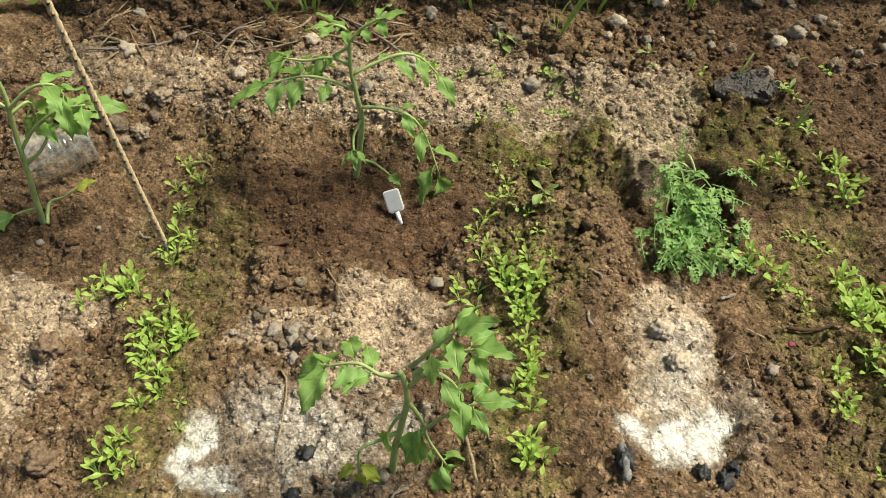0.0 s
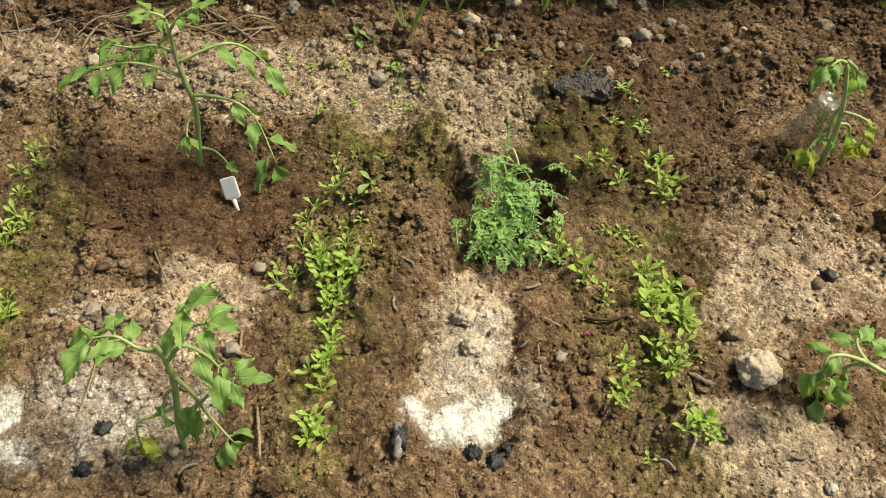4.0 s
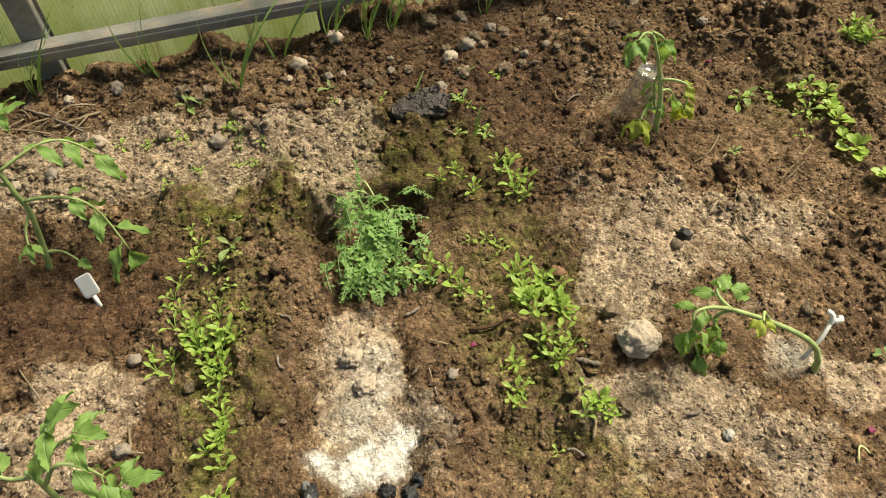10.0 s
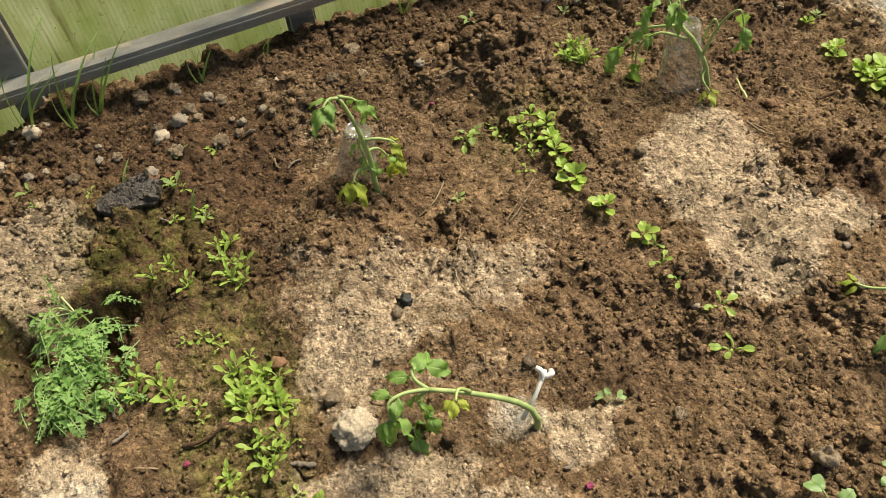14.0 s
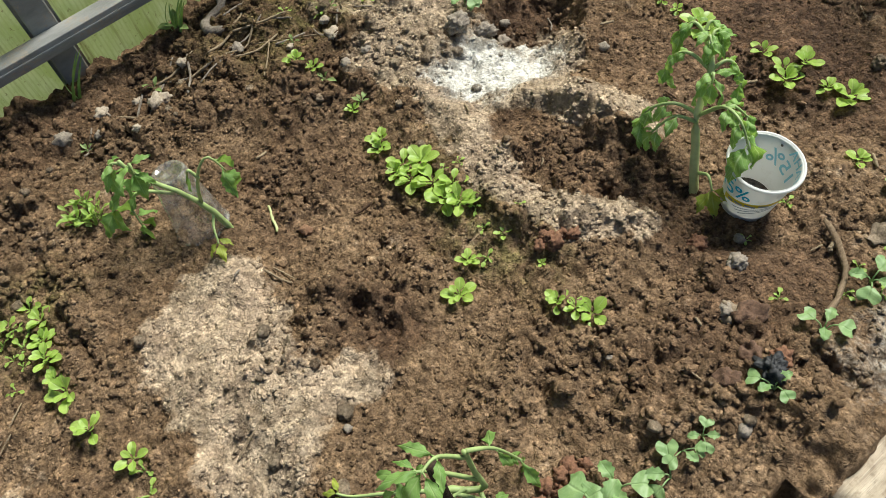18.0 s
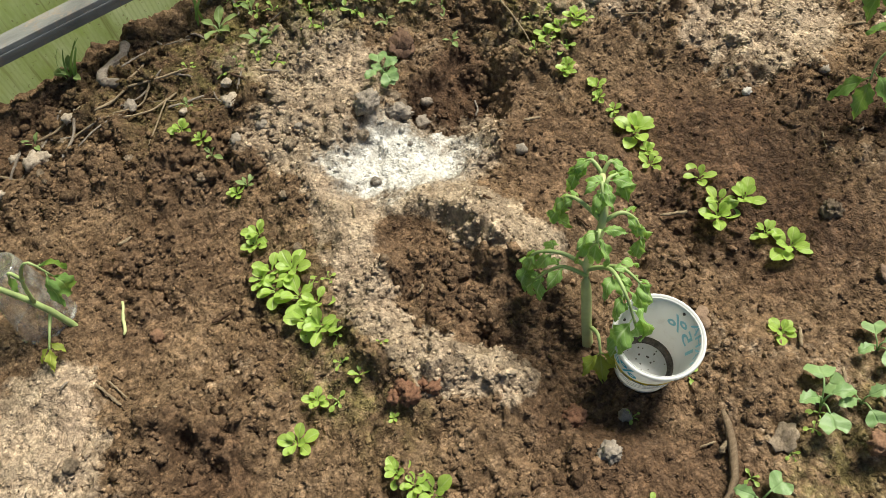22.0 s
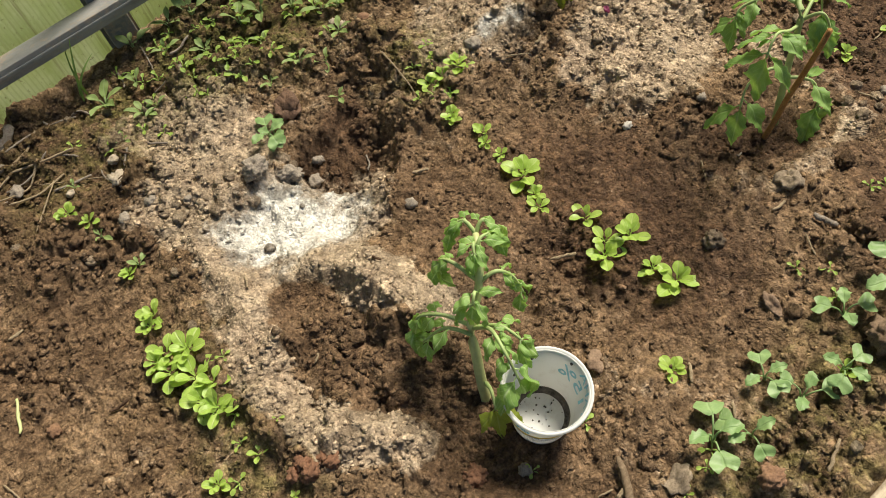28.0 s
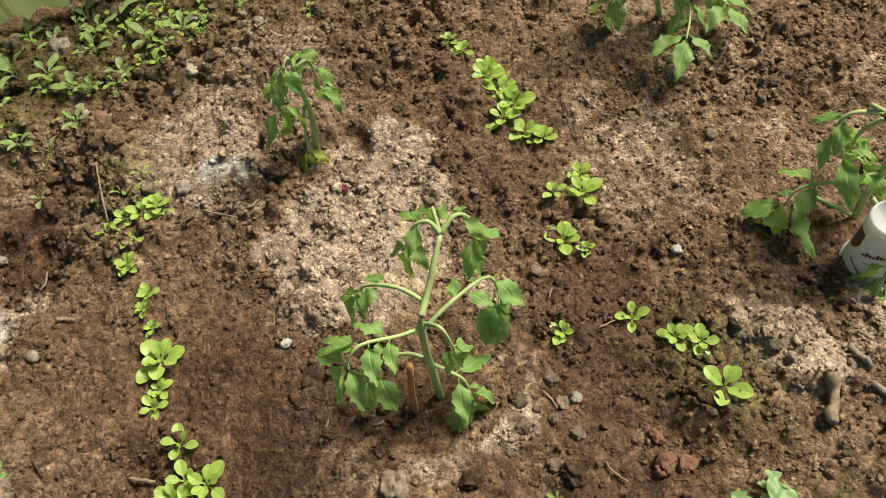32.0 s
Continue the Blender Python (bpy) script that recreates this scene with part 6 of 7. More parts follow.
def tie():
    bm = bmesh.new()
    z = z_at(0.51, -0.14)
    tube(bm, bezier([(0.501, -0.135, z + 0.012), (0.516, -0.132, z + 0.036), (0.531, -0.122, z + 0.050), (0.540, -0.114, z + 0.052)], 10), 0.0026, 6)
    tube(bm, bezier([(0.531, -0.122, z + 0.048), (0.534, -0.118, z + 0.060), (0.530, -0.112, z + 0.062)], 6), 0.0030, 6)
    tube(bm, bezier([(0.537, -0.120, z + 0.050), (0.545, -0.121, z + 0.052), (0.546, -0.116, z + 0.050)], 6), 0.0032, 6)
    tagged(part("tie", bm, M_TIE), "white plastic tie round a bent stem", "tie")


plant_tag()
twine()
stake(1.916, -0.110, (1.920, -0.158, 0.185), 0.0032, M_STAKE, "short reddish wooden stake beside a tomato plant")
stake(0.994, -0.251, (0.994, -0.250, 0.128), 0.0065, M_DARKSTAKE, "dark weathered stake holding a sprawling plant")
tie()


def twig(pts, r, mat, label, category="twig"):
    bm = bmesh.new()
    line = bezier([(x, y, z_at(x, y) + r * 0.8 + 0.0025) for x, y in pts], 9)
    tube(bm, [p + Vector((TOM.uniform(-1, 1), TOM.uniform(-1, 1), TOM.uniform(-0.3, 1))) * r * 0.35 for p in line], [r * TOM.uniform(0.75, 1.15) * (1 if 0 < i < 9 else 0.6) for i in range(10)], 6)
    return tagged(part("twig", bm, mat), label, category, "dry twigs and straws")


PALE = "thin pale dry straw lying on the soil"
for pts in (((-0.417, 0.142), (-0.390, 0.095), (-0.357, 0.039)), ((-0.440, -0.032), (-0.429, -0.059), (-0.432, -0.138)), ((0.098, 0.003), (0.121, -0.005)), ((0.149, 0.278), (0.178, 0.257)), ((0.092, -0.034), (0.093, -0.075)),
            ((0.559, 0.142), (0.519, 0.073), (0.524, 0.029)), ((0.579, 0.240), (0.552, 0.212), (0.521, 0.199)), ((0.645, 0.409), (0.693, 0.411)), ((0.622, 0.139), (0.690, 0.184)), ((0.904, -0.041), (0.853, -0.059))):
    twig(pts, 0.0011, M_TWIG, PALE)
for pts in (((0.665, 0.156), (0.628, 0.137)), ((0.745, -0.100), (0.758, -0.125)), ((1.515, -0.374), (1.511, -0.348)), ((1.014, 0.134), (1.026, 0.099)), ((1.479, -0.292), (1.494, -0.296)), ((1.835, -0.094), (1.820, -0.115)), ((1.830, -0.240), (1.817, -0.263)),
            ((2.123, -0.110), (2.143, -0.108)), ((1.776, 0.201), (1.812, 0.173)), ((1.464, -0.348), (1.459, -0.362)), ((1.21, 0.50), (1.30, 0.42)), ((-0.52, 0.56), (-0.42, 0.50)), ((-0.60, 0.52), (-0.50, 0.58))):
    twig(pts, 0.0011, M_TWIG, PALE)
CHIP = "short pale splinter of wood on the soil"
for pts in (((-0.283, -0.029), (-0.246, -0.042)), ((-0.225, -0.112), (-0.210, -0.175)), ((1.320, -0.267), (1.316, -0.279)), ((1.642, -0.255), (1.627, -0.271)), ((1.629, -0.062), (1.654, -0.077)), ((1.646, -0.412), (1.676, -0.400)), ((1.639, -0.310), (1.626, -0.325)),
            ((1.588, 0.144), (1.608, 0.136)), ((1.003, 0.132), (1.012, 0.109), (1.019, 0.091)), ((-0.266, 0.0), (-0.262, -0.03))):
    twig(pts, 0.0020, M_TWIG, CHIP, "wood chip")
for pts in (((-0.501, 0.148), (-0.453, 0.163)), ((0.150, 0.010), (0.179, 0.005), (0.210, 0.011)), ((-0.387, -0.162), (-0.350, -0.188)), ((2.304, -0.315), (2.346, -0.302))):
    twig(pts, 0.0024, M_DARKTWIG, "dark damp stick lying on the soil")
for pts in (((0.255, -0.076), (0.279, -0.089)), ((1.853, -0.230), (1.862, -0.254)), ((2.322, -0.235), (2.325, -0.262)), ((2.318, -0.275), (2.329, -0.294))):
    twig(pts, 0.0032, M_GREYTWIG, "grey weathered piece of stick on the soil")
twig(((1.518, -0.279), (1.493, -0.321), (1.457, -0.347), (1.415, -0.356)), 0.0038, M_BRANCH, "knotty brown branch lying on the soil", "branch")
twig(((1.502, -0.302), (1.490, -0.308)), 0.0036, M_TWIG, "knotty stub of branch on the soil")
twig(((1.674, 0.320), (1.672, 0.281), (1.668, 0.241)), 0.0014, M_TWIG, "thin reddish root lying on the soil")
twig(((1.062, 0.226), (1.049, 0.184)), 0.0022, M_PALESTEM, "cut yellow-green stem stuck in the soil", "stem")
twig(((1.22, 0.615), (1.215, 0.600), (1.185, 0.590), (1.168, 0.575), (1.176, 0.555), (1.19, 0.545)), 0.0075, M_GREYTWIG, "thick hooked root by the wall", "root")
twig(((2.290, -0.250), (2.283, -0.268), (2.266, -0.292)), 0.0065, M_TWIG, "thick grey dried root piece on the soil", "root")

# ---- stones, clods, coal and bark ----


def rock_material(name, a, b, rough=0.9):
    k = Mat(name)
    c = k.coords()
    n, f = k.noise(c, 60, 6, 0.65), k.noise(c, 420, 4, 0.7)
    col = k.mix(k.ramp(n, (0.3, 0.0), (0.7, 1.0)), a, b)
    col = k.mix(k.ramp(f, (0.42, 0.0), (0.66, 0.75)), col, tuple(v * 0.45 for v in a))
    k.set(Base_Color=col, Roughness=rough)
    return k.bump(k.math("ADD", n, f), 0.8, 0.0011).m


ROCKS = {"clay": (rock_material("pale_clay", (0.44, 0.355, 0.262), (0.62, 0.520, 0.400)), "pale lump of dry clay"),
         "bark": (rock_material("old_bark", (0.045, 0.036, 0.030), (0.12, 0.095, 0.075), 0.6), "piece of dark old bark"),
         "tan": (rock_material("tan_stone", (0.27, 0.200, 0.135), (0.44, 0.340, 0.240)), "rough tan stone lying on the soil"),
         "brown": (rock_material("brown_clod", (0.145, 0.092, 0.054), (0.260, 0.176, 0.112)), "lump of brown soil"),
         "grey": (rock_material("grey_stone", (0.25, 0.208, 0.162), (0.41, 0.345, 0.275)), "rough grey stone lying on the soil"),
         "coal": (rock_material("charcoal", (0.012, 0.012, 0.013), (0.045, 0.045, 0.048), 0.55), "piece of black charcoal"),
         "white": (rock_material("white_stone", (0.45, 0.41, 0.36), (0.62, 0.58, 0.52)), "small white stone on the soil"),
         "red": (rock_material("red_brown_stone", (0.150, 0.070, 0.038), (0.300, 0.150, 0.080)), "reddish brown crumb of bark"),
         "orange": (rock_material("orange_stone", (0.20, 0.105, 0.055), (0.33, 0.19, 0.11)), "orange-brown stone on the soil")}


def stone(x, y, r, kind, flat=0.75, label="", name="stone", seed=None, level=3, rough=0.8):
    mat, text = ROCKS[kind]
    bm = bmesh.new()
    bmesh.ops.create_icosphere(bm, subdivisions=level, radius=1)
    o = Vector((x * 37.1 + (seed or 0), y * 51.7, r * 900))
    s = Vector((TOM.uniform(0.85, 1.25), TOM.uniform(0.8, 1.1), flat))
    for v in bm.verts:
        k = 1 + rough * 0.45 * noise.noise(v.co * 1.3 + o) + rough * 0.5 * noise.noise(v.co * 2.7 + o) + rough * 0.28 * noise.noise(v.co * 6 + o) + rough * 0.22 * noise.noise(v.co * 14 + o) + rough * 0.10 * noise.noise(v.co * 31 + o)
        v.co = Vector((v.co.x * s.x, v.co.y * s.y, v.co.z * s.z)) * k * r
    ob = part(name, bm, M_SOIL if kind in ("brown", "tan") and r < 0.014 else mat)
    if ob.data.materials[0] is M_SOIL:
        dry, ash, moss, damp_shade = (float(v[0]) for v in soil_kinds(np.array([x]), np.array([y])))
        tone = 0.30 + 0.40 * TOM.random()
        for key, value in (("dry", 0.85 if kind == "tan" else dry), ("ash", 0.5 * ash), ("moss", 0.5 * moss), ("damp_shade", 0.0 if kind == "tan" else damp_shade), ("tone", tone)):
            ob.data.attributes.new(key, "FLOAT", "POINT").data.foreach_set("value", np.full(len(ob.data.vertices), value, np.float32))
    ob.matrix_basis = Matrix.Translation((x, y, z_at(x, y) + r * flat * 0.45)) @ pose(0, 0, 0, 0, 0, TOM.uniform(0, 360))
    return tagged(ob, label or text, "clod" if kind == "brown" else "charcoal" if kind == "coal" else "stone", "loose stones and lumps")


for kind, rows in (("clay", [(0.005, 0.008, 0.0125), (0.017, -0.039, 0.0110)]), ("brown", [(-0.102, -0.032, 0.0106), (-0.099, -0.193, 0.0085), (-0.194, -0.207, 0.0112), (-0.692, -0.146, 0.0159), (-0.726, -0.003, 0.017), (-0.679, 0.406, 0.0135), (0.957, 0.046, 0.0088),
                              (0.885, -0.089, 0.0081), (2.031, -0.236, 0.0102), (1.942, -0.205, 0.0105), (2.029, -0.361, 0.0117), (1.726, 0.254, 0.0088), (1.79, -0.37, 0.017)]),
                   ("coal", [(0.018, -0.172, 0.0079), (-0.059, -0.164, 0.0097), (0.040, -0.178, 0.0073), (0.052, -0.166, 0.006), (-0.398, -0.136, 0.0076), (-0.407, -0.183, 0.0088), (0.447, 0.066, 0.0081), (0.491, -0.311, 0.0078), (0.496, -0.321, 0.0065), (1.322, -0.360, 0.0152)]),
                   ("grey", [(-0.260, 0.093, 0.0089), (-0.272, -0.030, 0.0098), (0.116, -0.053, 0.0066), (1.407, -0.250, 0.0111), (1.445, 0.289, 0.0151), (1.474, 0.268, 0.0135), (1.765, 0.231, 0.0086), (1.50, 0.262, 0.010)]),
                   ("tan", [(-0.670, 0.402, 0.0153), (-0.697, 0.350, 0.0142), (-0.727, 0.351, 0.0135), (-0.679, 0.373, 0.0089), (0.325, -0.013, 0.0099), (0.318, 0.447, 0.0109), (0.290, -0.142, 0.0102), (0.838, 0.148, 0.0084), (0.972, -0.094, 0.0095), (1.080, -0.396, 0.0079),
                            (1.763, -0.177, 0.0110), (2.014, -0.153, 0.0084), (2.115, -0.259, 0.0069), (1.695, 0.384, 0.0087), (0.241, 0.519, 0.0080)]),
                   ("white", [(0.383, -0.200, 0.0060), (1.818, 0.005, 0.0057), (2.241, -0.063, 0.0057)]), ("red", [(1.405, -0.197, 0.0129), (1.345, -0.357, 0.0105)]), ("orange", [(0.280, 0.064, 0.0086), (1.079, 0.165, 0.0090), (1.692, 0.384, 0.0100), (1.605, -0.383, 0.0104)])):
    for x, y, r in rows:
        stone(x, y, r, kind, 0.75, "", "stone", None, 4 if r > 0.01 else 3, 1.5 if kind == "coal" else 0.8)
stone(0.985, -0.545, 0.030, "tan", 0.7, "rough pale chunk of crumbling clay on the path", "clod", 6, 4, 0.7)
stone(0.331, -0.072, 0.021, "clay", 0.8, "large pale cracked clod of dry clay", "clod", 5, 5, 0.40)



def flake(x, y, length, width, mat, label, name, tilt=12, up=0.0, seed=0):
    """A warped, ragged flake with torn edges: bark, dead leaf or paper."""
    bm = bmesh.new()
    n, thin = 26, 0.0011 if name in ("paper_scrap", "dead_leaf", "petal") else 0.0030
    layers = []
    for face in (1, -1):
        rings = []
        for f in (0.22, 0.44, 0.66, 0.85, 1.0):
            ring = []
            for j in range(n):
                a = 6.2832 * j / n
                k = 1 + 0.28 * noise.noise(Vector((math.cos(a) * 1.7 + seed, math.sin(a) * 1.7, 3.3 + seed))) + 0.26 * noise.noise(Vector((math.cos(a) * 5 + seed, math.sin(a) * 5, 1.3)))
                px, py = math.cos(a) * length * 0.42 * k * f, math.sin(a) * width * 0.42 * k * f
                pz = 0.0075 * noise.noise(Vector((px * 60, py * 60, seed + 0.5))) + thin * 2.2 * noise.noise(Vector((px * 170, py * 170, seed * 2.1))) + thin * noise.noise(Vector((px * 420, py * 420, seed)))
                ring.append(bm.verts.new((px, py, pz + face * thin * (1.0 if f < 1 else 0.35))))
            rings.append(ring)
        hub = bm.verts.new((0, 0, face * thin))
        for j in range(n):
            bm.faces.new((hub, rings[0][j], rings[0][(j + 1) % n]))
            for r0, r1 in zip(rings, rings[1:]):
                bm.faces.new((r0[j], r1[j], r1[(j + 1) % n], r0[(j + 1) % n]))
        layers.append(rings[-1])
    for j in range(n):
        bm.faces.new((layers[0][j], layers[1][j], layers[1][(j + 1) % n], layers[0][(j + 1) % n]))
    bmesh.ops.recalc_face_normals(bm, faces=bm.faces)
    ob = part(name, bm, mat)
    ob.matrix_basis = Matrix.Translation((x, y, z_at(x, y) + 0.0030 + up * 0.7)) @ pose(0, 0, 0, tilt, tilt * 0.5, seed * 77 % 360)
    return tagged(ob, label, name.replace("_", " "))


M_BARK = rock_material("bark", (0.085, 0.046, 0.028), (0.20, 0.115, 0.068))
M_PALEBARK = rock_material("pale_bark", (0.20, 0.15, 0.10), (0.36, 0.28, 0.195))
M_PAPER = simple("white_paper", (0.78, 0.78, 0.77), 0.7, 0.05, 60)
M_DEADLEAF = rock_material("dead_leaf", (0.19, 0.12, 0.075), (0.34, 0.235, 0.155))
M_OLDBARK = rock_material("charred_bark", (0.026, 0.022, 0.020), (0.120, 0.096, 0.078), 0.6)


def bark_heap():
    """A flat slab of charred bark: curled, cracked plates lying over one another."""
    ob = tagged(new("bark_slab"), "dark charred slab of old bark half sunk in soil", "bark")
    z0 = z_at(0.178, 0.400)
    ob.location = (0.178, 0.400, z0)
    rnd = random.Random(17)
    for dx, dy, ln, wd, turn, up in ((0.0, 0.0, 0.075, 0.042, -8, 0.004), (-0.022, 0.006, 0.050, 0.030, 20, 0.008), (0.020, 0.004, 0.046, 0.036, -30, 0.010), (0.006, 0.016, 0.052, 0.022, 4, 0.014), (0.030, -0.006, 0.028, 0.024, 50, 0.006), (-0.034, -0.004, 0.030, 0.020, -40, 0.004)):
        bm = bmesh.new()
        cols, rows = 30, 14
        for face in (1, 0):
            for i in range(cols + 1):
                for j in range(rows + 1):
                    u, v = i / cols * 2 - 1, j / rows * 2 - 1
                    k = 1 - 0.22 * abs(v) ** 3 + 0.22 * noise.noise(Vector((u * 2 + up * 400, v * 2, ln * 90)))
                    w = 1 - 0.25 * abs(u) ** 4 + 0.20 * noise.noise(Vector((u * 3, v * 2 + 7, ln * 70)))
                    px, py = u * ln / 2 * k, v * wd / 2 * w
                    ridge = 0.0050 * abs(noise.noise(Vector((px * 70, py * 230, up * 100)))) + 0.004 * noise.noise(Vector((px * 45, py * 45, turn))) + 0.0022 * noise.noise(Vector((px * 330, py * 330, turn)))
                    bm.verts.new((px, py, up + 0.006 * (1 - v * v) + ridge - (0 if face else 0.0045)))
        bm.verts.ensure_lookup_table()
        n = (cols + 1) * (rows + 1)
        at = lambda f, i, j: bm.verts[f * n + i * (rows + 1) + j]
        for i in range(cols):
            for j in range(rows):
                bm.faces.new((at(0, i, j), at(0, i + 1, j), at(0, i + 1, j + 1), at(0, i, j + 1)))
                bm.faces.new((at(1, i, j + 1), at(1, i + 1, j + 1), at(1, i + 1, j), at(1, i, j)))
        rim = [(i, 0) for i in range(cols)] + [(cols, j) for j in range(rows)] + [(i, rows) for i in range(cols, 0, -1)] + [(0, j) for j in range(rows, 0, -1)]
        for p, q in zip(rim, rim[1:] + rim[:1]):
            bm.faces.new((at(0, *q), at(0, *p), at(1, *p), at(1, *q)))
        bmesh.ops.transform(bm, verts=bm.verts, matrix=pose(dx, dy, 0, rnd.uniform(-12, 12), rnd.uniform(-10, 10), turn))
        part("plate", bm, M_OLDBARK, ob, smooth=False)


bark_heap()
flake(1.352, -0.290, 0.040, 0.030, M_PALEBARK, "curled piece of pale bark", "bark_piece", 10, 0, 1)
flake(1.362, -0.305, 0.046, 0.034, M_BARK, "ragged piece of red-brown bark", "bark_piece", -14, 0, 2)
flake(1.326, -0.334, 0.032, 0.028, M_BARK, "ragged piece of red-brown bark", "bark_piece", 16, 0, 3)
flake(1.284, -0.338, 0.036, 0.024, M_BARK, "ragged piece of red-brown bark", "bark_piece", -10, 0, 4)
flake(1.872, -0.185, 0.036, 0.028, M_PALEBARK, "flat tan chip of wood", "bark_piece", 8, 0.004, 6)
flake(1.544, -0.329, 0.040, 0.030, M_PALEBARK, "beige curled dry leaf scrap", "dead_leaf", 22, 0.004, 7)
flake(1.747, -0.267, 0.034, 0.014, M_DEADLEAF, "small folded brown dead leaf", "dead_leaf", 20, 0.002, 8)
flake(1.581, -0.193, 0.040, 0.030, M_DEADLEAF, "reddish rotten leaf scrap", "dead_leaf", 6, -0.003, 9)
flake(0.890, -0.383, 0.042, 0.026, M_PAPER, "torn scrap of white paper", "paper_scrap", 24, 0.006, 10)
flake(0.893, -0.372, 0.036, 0.022, M_DEADLEAF, "grey-brown scrap behind white paper", "dead_leaf", 30, 0.008, 11)
flake(0.752, -0.315, 0.026, 0.034, M_PALEBARK, "dry pale husk lying on the soil", "husk", 14, 0.004, 12)
flake(0.965, -0.395, 0.035, 0.024, M_PALEBARK, "curled piece of pale bark", "bark_piece", 14, 0.0, 14)
flake(1.86, -0.375, 0.036, 0.026, M_PALEBARK, "beige curled dry leaf scrap", "dead_leaf", 12, 0.004, 16)
flake(2.12, -0.30, 0.03, 0.024, M_BARK, "ragged piece of red-brown bark", "bark_piece", 12, 0.0, 17)

M_PETAL = simple("magenta_petal", (0.24, 0.03, 0.09), 0.6, 0.3, 90)
for px, py in ((0.526, -0.234), (0.627, 0.385), (0.150, -0.013), (1.938, 0.162)):
    flake(px, py, 0.011, 0.008, M_PETAL, "small fallen magenta petal", "petal", 20, 0.003, px * 9)
twig(((-0.062, -0.146), (-0.060, -0.166), (-0.061, -0.186)), 0.0050, rock_material("ashy_charcoal", (0.05, 0.05, 0.05), (0.36, 0.35, 0.33), 0.85), "charred stick coated with grey ash", "charcoal")
twig(((0.494, -0.262), (0.503, -0.248), (0.512, -0.256)), 0.0013, M_PALESTEM, "wilted pale sprout lying on the soil", "sprout")
flake(1.530, 0.345, 0.048, 0.040, M_BARK, "reddish matted piece of dry roots", "root_mat", 20, 0.010, 19)
flake(1.534, 0.352, 0.040, 0.036, M_BARK, "reddish matted piece of dry roots", "root_mat", -18, 0.020, 20)


def rotten_wood(cx, cy, rx, ry, count, seed):
    """Rotten wood fallen into crumbs."""
    rnd = random.Random(seed)
    for _ in range(count):
        stone(cx + rnd.gauss(0, rx * 0.5), cy + rnd.gauss(0, ry * 0.5), rnd.uniform(0.0035, 0.0085), "red", rnd.uniform(0.5, 0.9), "crumb of rotten red-brown wood", "wood_crumb", rnd.random() * 40, 3, 1.2)


rotten_wood(1.087, -0.305, 0.038, 0.020, 16, 1)
rotten_wood(0.925, -0.408, 0.022, 0.028, 12, 2)
rotten_wood(0.850, -0.400, 0.030, 0.018, 12, 3)
rotten_wood(1.287, -0.090, 0.022, 0.016, 11, 4)
rotten_wood(0.205, 0.418, 0.026, 0.018, 11, 5)
rotten_wood(2.125, -0.250, 0.030, 0.020, 9, 6)

# ---- weeds and straw on the path beyond the edging ----
LITTER = random.Random(21)
for _ in range(46):
    sow("weed", LITTER.uniform(0.82, 1.36), LITTER.uniform(-0.63, -0.495), LITTER.uniform(0.6, 1.2))
for _ in range(100):
    sow("sprout", LITTER.uniform(0.82, 1.38), LITTER.uniform(-0.64, -0.49), LITTER.uniform(1.0, 1.9))
for gx, gy, gb, gh in ((0.90, -0.55, 7, 0.05), (1.02, -0.52, 6, 0.045), (1.13, -0.53, 7, 0.05), (1.20, -0.58, 6, 0.06), (1.08, -0.60, 6, 0.05), (1.17, -0.50, 5, 0.035), (1.28, -0.56, 6, 0.05)):
    grass_tuft(gx, gy, gb, gh, (0, 0.0), "low tuft of green grass on the path", "grass on the path")


def splinter(x, y, length, turn, mat, label):
    a = math.radians(turn)
    dx, dy = math.cos(a) * length / 2, math.sin(a) * length / 2
    return twig(((x - dx, y - dy), (x + LITTER.uniform(-0.004, 0.004), y + LITTER.uniform(-0.004, 0.004)), (x + dx, y + dy)), LITTER.uniform(0.0010, 0.0022), mat, label)


for _ in range(46):
    splinter(LITTER.uniform(1.80, 2.45), LITTER.uniform(-0.63, -0.50), LITTER.uniform(0.02, 0.07), LITTER.gauss(10, 35), M_TWIG, "dry straw lying on the path beside the plank")
M_CHIPS = wood_material("pale_chips", (0.74, 0.64, 0.46), (0.50, 0.40, 0.26), 3.0)
for _ in range(90):
    splinter(LITTER.uniform(1.88, 2.30), LITTER.uniform(-0.62, -0.490), LITTER.uniform(0.015, 0.06), LITTER.gauss(20, 45), M_CHIPS, "pale splinter of wood on the path")
# dry grass at the foot of the wall
for _ in range(30):
    splinter(LITTER.uniform(-0.85, -0.30), LITTER.uniform(0.50, 0.63), LITTER.uniform(0.03, 0.09), LITTER.uniform(0, 180), M_TWIG, "thin pale dry straw by the wall")
for _ in range(16):
    splinter(LITTER.uniform(1.15, 1.50), LITTER.uniform(0.42, 0.60), LITTER.uniform(0.02, 0.06), LITTER.uniform(0, 180), M_GREYTWIG, "thin grey dry straw by the wall")
for cx, cy, n, long in ((-0.57, 0.52, 12, 0.10), (-0.76, 0.51, 8, 0.09), (-0.40, 0.51, 6, 0.10), (1.17, 0.50, 12, 0.10), (1.02, 0.50, 7, 0.08)):
    for _ in range(n):
        splinter(cx + LITTER.gauss(0, 0.05), min(0.60, cy + LITTER.gauss(0, 0.03)), LITTER.uniform(0.5, 1.0) * long, LITTER.gauss(10, 40), LITTER.choice((M_TWIG, M_GREYTWIG)), "long dry grass stalk on the soil")
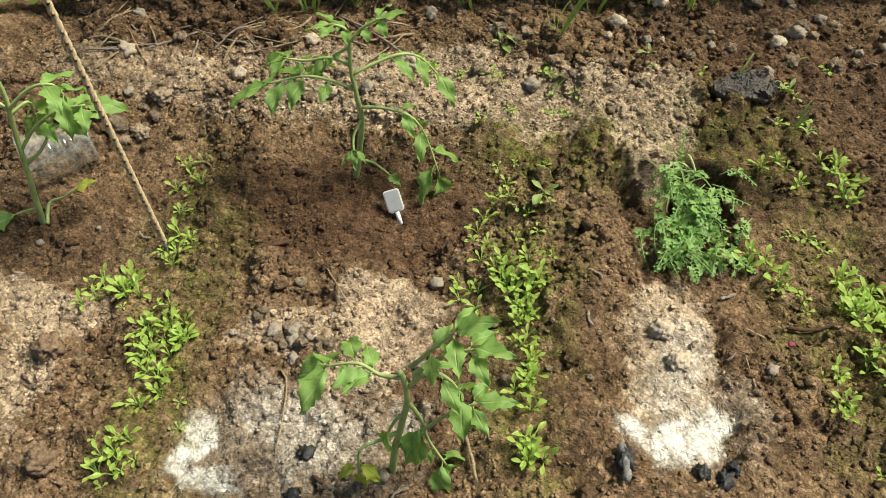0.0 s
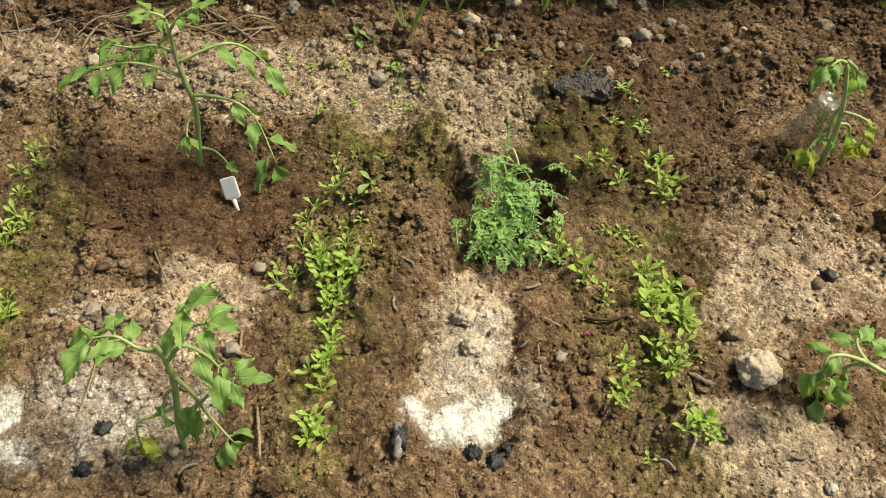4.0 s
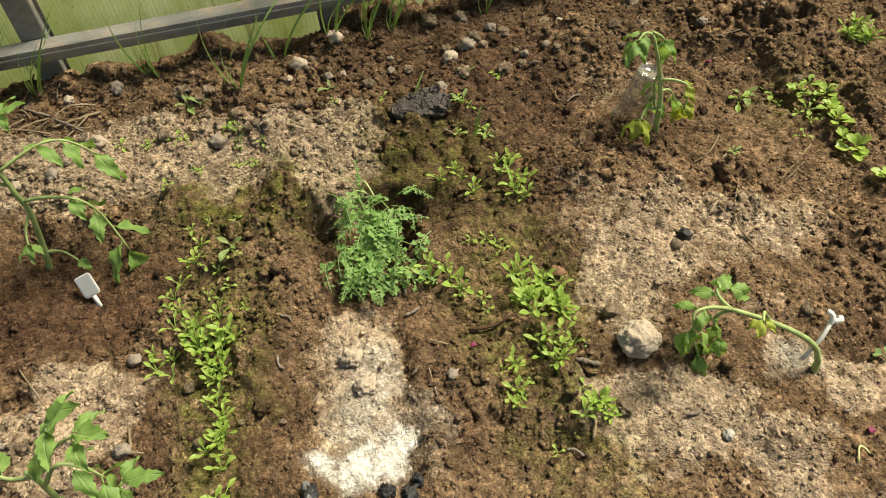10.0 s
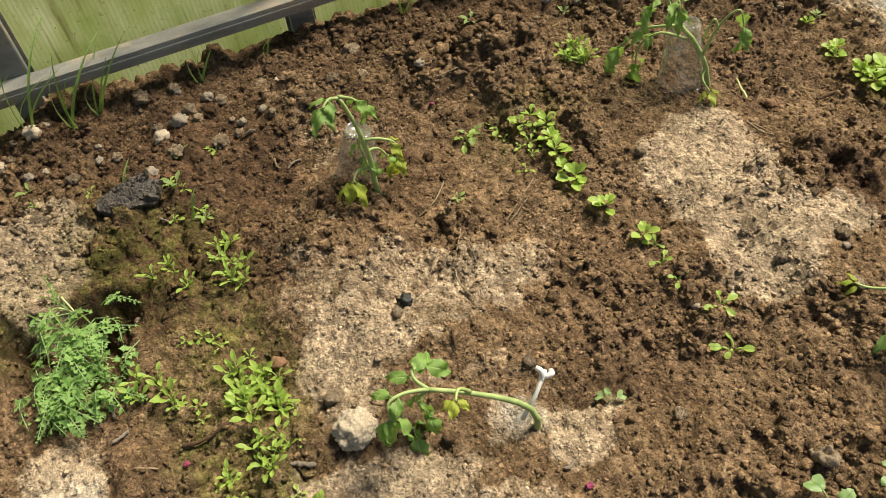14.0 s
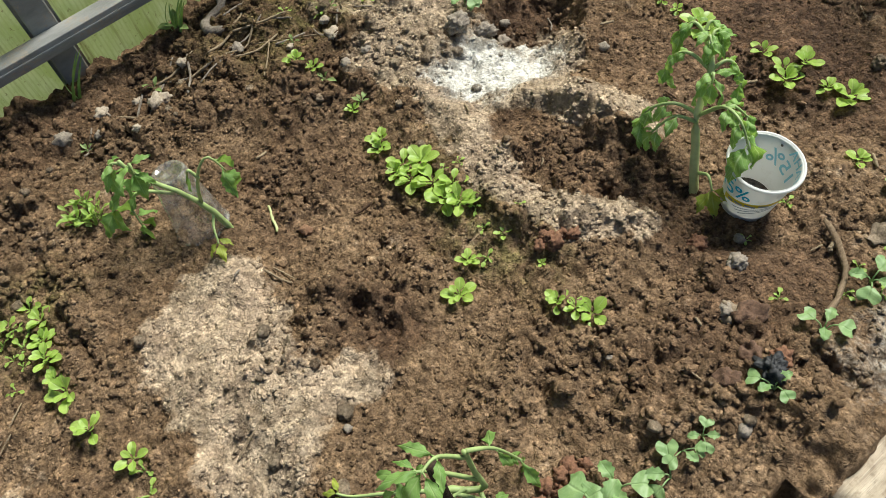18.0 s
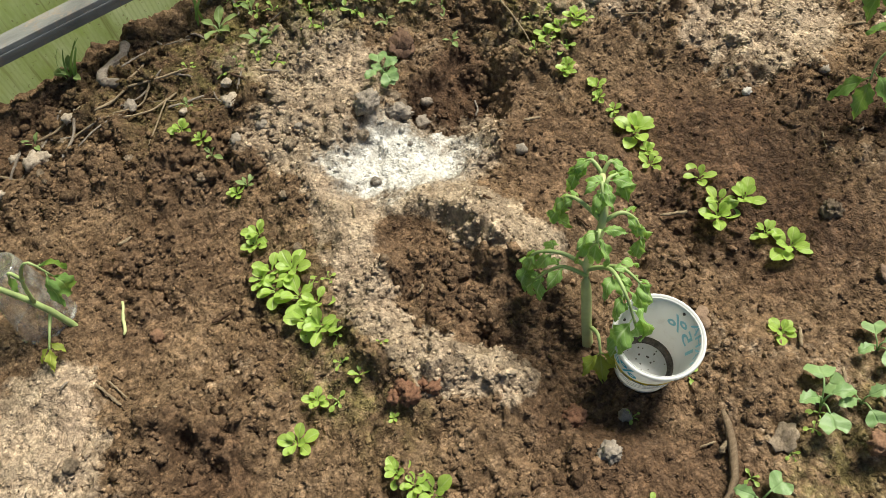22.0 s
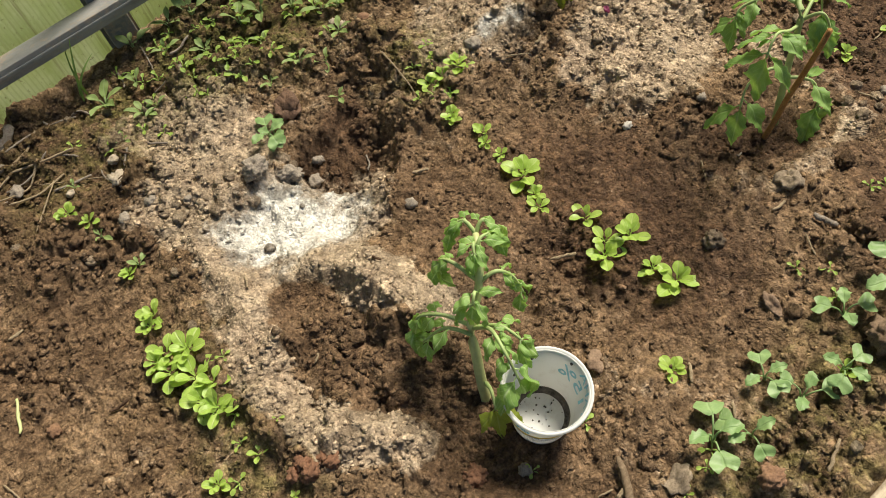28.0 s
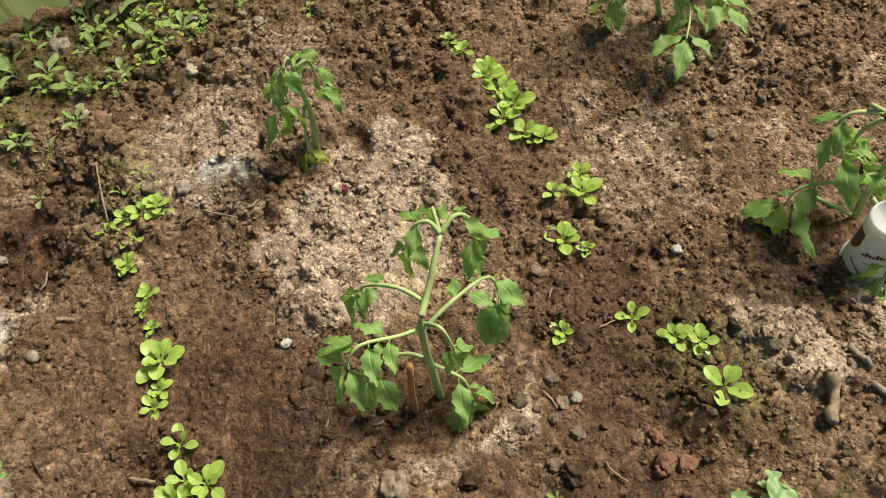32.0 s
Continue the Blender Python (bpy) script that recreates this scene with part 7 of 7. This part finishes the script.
# clods at the foot of the wall
for lo, hi, n in ((-0.85, 0.45, 80), (0.45, 1.3, 30), (1.3, 2.1, 26)):
    for _ in range(n):
        stone(LITTER.uniform(lo, hi), LITTER.uniform(0.40, 0.60), 0.0045 + 0.0085 * LITTER.random() ** 1.6, LITTER.choice(("tan", "tan", "clay", "brown", "grey")), 0.78, "rough lump of dry soil", "clod", LITTER.random() * 50, 3, 0.9)
# fine roots and chips strewn over the bed
for _ in range(90):
    splinter(LITTER.uniform(-0.80, 2.45), LITTER.uniform(-0.40, 0.45), LITTER.uniform(0.008, 0.026), LITTER.uniform(0, 180), LITTER.choice((M_TWIG, M_DARKTWIG, M_GREYTWIG)), "short dry bit of root on the soil")
# pebbles and lumps
for _ in range(120):
    stone(LITTER.uniform(-0.80, 2.45), LITTER.uniform(-0.42, 0.55), LITTER.uniform(0.0035, 0.0085), LITTER.choice(("tan", "tan", "grey", "brown", "brown", "brown")), 0.75, "", "stone", LITTER.random() * 50, 2, 0.7)

for cx, cy, rx, ry, n in ((-0.44, 0.02, 0.065, 0.035, 22), (1.46, 0.285, 0.05, 0.03, 9), (-0.70, 0.37, 0.06, 0.05, 9), (1.36, -0.27, 0.09, 0.06, 6), (1.33, 0.30, 0.12, 0.08, 14), (1.80, 0.42, 0.16, 0.07, 20), (2.05, -0.16, 0.05, 0.1, 10), (2.02, -0.40, 0.1, 0.03, 8)):
    for _ in range(n):
        stone(cx + LITTER.gauss(0, rx * 0.55), min(0.6, cy + LITTER.gauss(0, ry * 0.55)), LITTER.uniform(0.004, 0.009), LITTER.choice(("tan", "brown", "grey")), 0.75, "rough lump of dry soil", "clod", LITTER.random() * 50, 3, 0.8)

# ---- the rest of the greenhouse ----


def clear_sheet():
    k = Mat("clear_polycarbonate")
    tr = k.node("ShaderNodeBsdfTransparent")
    tr.inputs["Color"].default_value = (0.96, 0.97, 0.95, 1)
    gl = k.node("ShaderNodeBsdfGlossy", Roughness=0.3)
    m = k.node("ShaderNodeMixShader", Fac=0.04)
    k.link(tr.outputs[0], m.inputs[1])
    k.link(gl.outputs[0], m.inputs[2])
    k.link(m.outputs[0], k.out.inputs["Surface"])
    return k.m


M_CLEARSHEET = clear_sheet()


def sheet(bm, a, b, c, d, thick):
    """A thin slab with corners a, b, c, d."""
    n = (Vector(b) - Vector(a)).cross(Vector(d) - Vector(a)).normalized() * thick
    lo = [bm.verts.new(p) for p in (a, b, c, d)]
    hi = [bm.verts.new(Vector(p) + n) for p in (a, b, c, d)]
    bm.faces.new(lo[::-1])
    bm.faces.new(hi)
    for i in range(4):
        j = (i + 1) % 4
        bm.faces.new((lo[i], lo[j], hi[j], hi[i]))


def arch(u):
    """The greenhouse section from the eaves of one wall to the other."""
    a = math.pi * u
    return 0.665 - 1.2 * (1 - math.cos(a)), 1.5 + 0.75 * math.sin(a)


def build_shell():
    roof = tagged(new("ceiling"), "arched clear polycarbonate roof of the greenhouse", "roof", kind="structure")
    bm = bmesh.new()
    for i in range(10):
        (y0, z0), (y1, z1) = arch(i / 10), arch((i + 1) / 10)
        sheet(bm, (-1.7, y0, z0), (3.5, y0, z0), (3.5, y1, z1), (-1.7, y1, z1), 0.004)
    part("roof_sheet", bm, M_CLEARSHEET, roof, smooth=False).visible_shadow = False
    for name, at in (("wall_south", -1.735),):
        wall = tagged(new(name), "clear polycarbonate greenhouse wall", "wall", kind="structure")
        bm = bmesh.new()
        box(bm, (-1.7, at - 0.004, -0.19), (3.5, at, 1.5))
        part("panel", bm, M_CLEARSHEET, wall, smooth=False).visible_shadow = False
        for x in POSTS[::2]:
            bm = bmesh.new()
            box(bm, (x - 0.012, at, -0.19), (x + 0.012, at + 0.018, 1.5), 0.003)
            part("post", bm, M_METAL, wall, "grey steel post")
    for name, at in (("wall_west", -1.705), ("wall_east", 3.505)):
        bm = bmesh.new()
        ring = [(0.665, -0.19)] + [arch(i / 10) for i in range(11)] + [(-1.735, -0.19)]
        for dx in (-0.002, 0.002):
            bm.faces.new([bm.verts.new((at + dx, y, z)) for y, z in ring])
        tagged(part(name, bm, M_CLEARSHEET, smooth=False), "clear polycarbonate gable of the greenhouse", "wall", kind="structure").visible_shadow = False


build_shell()
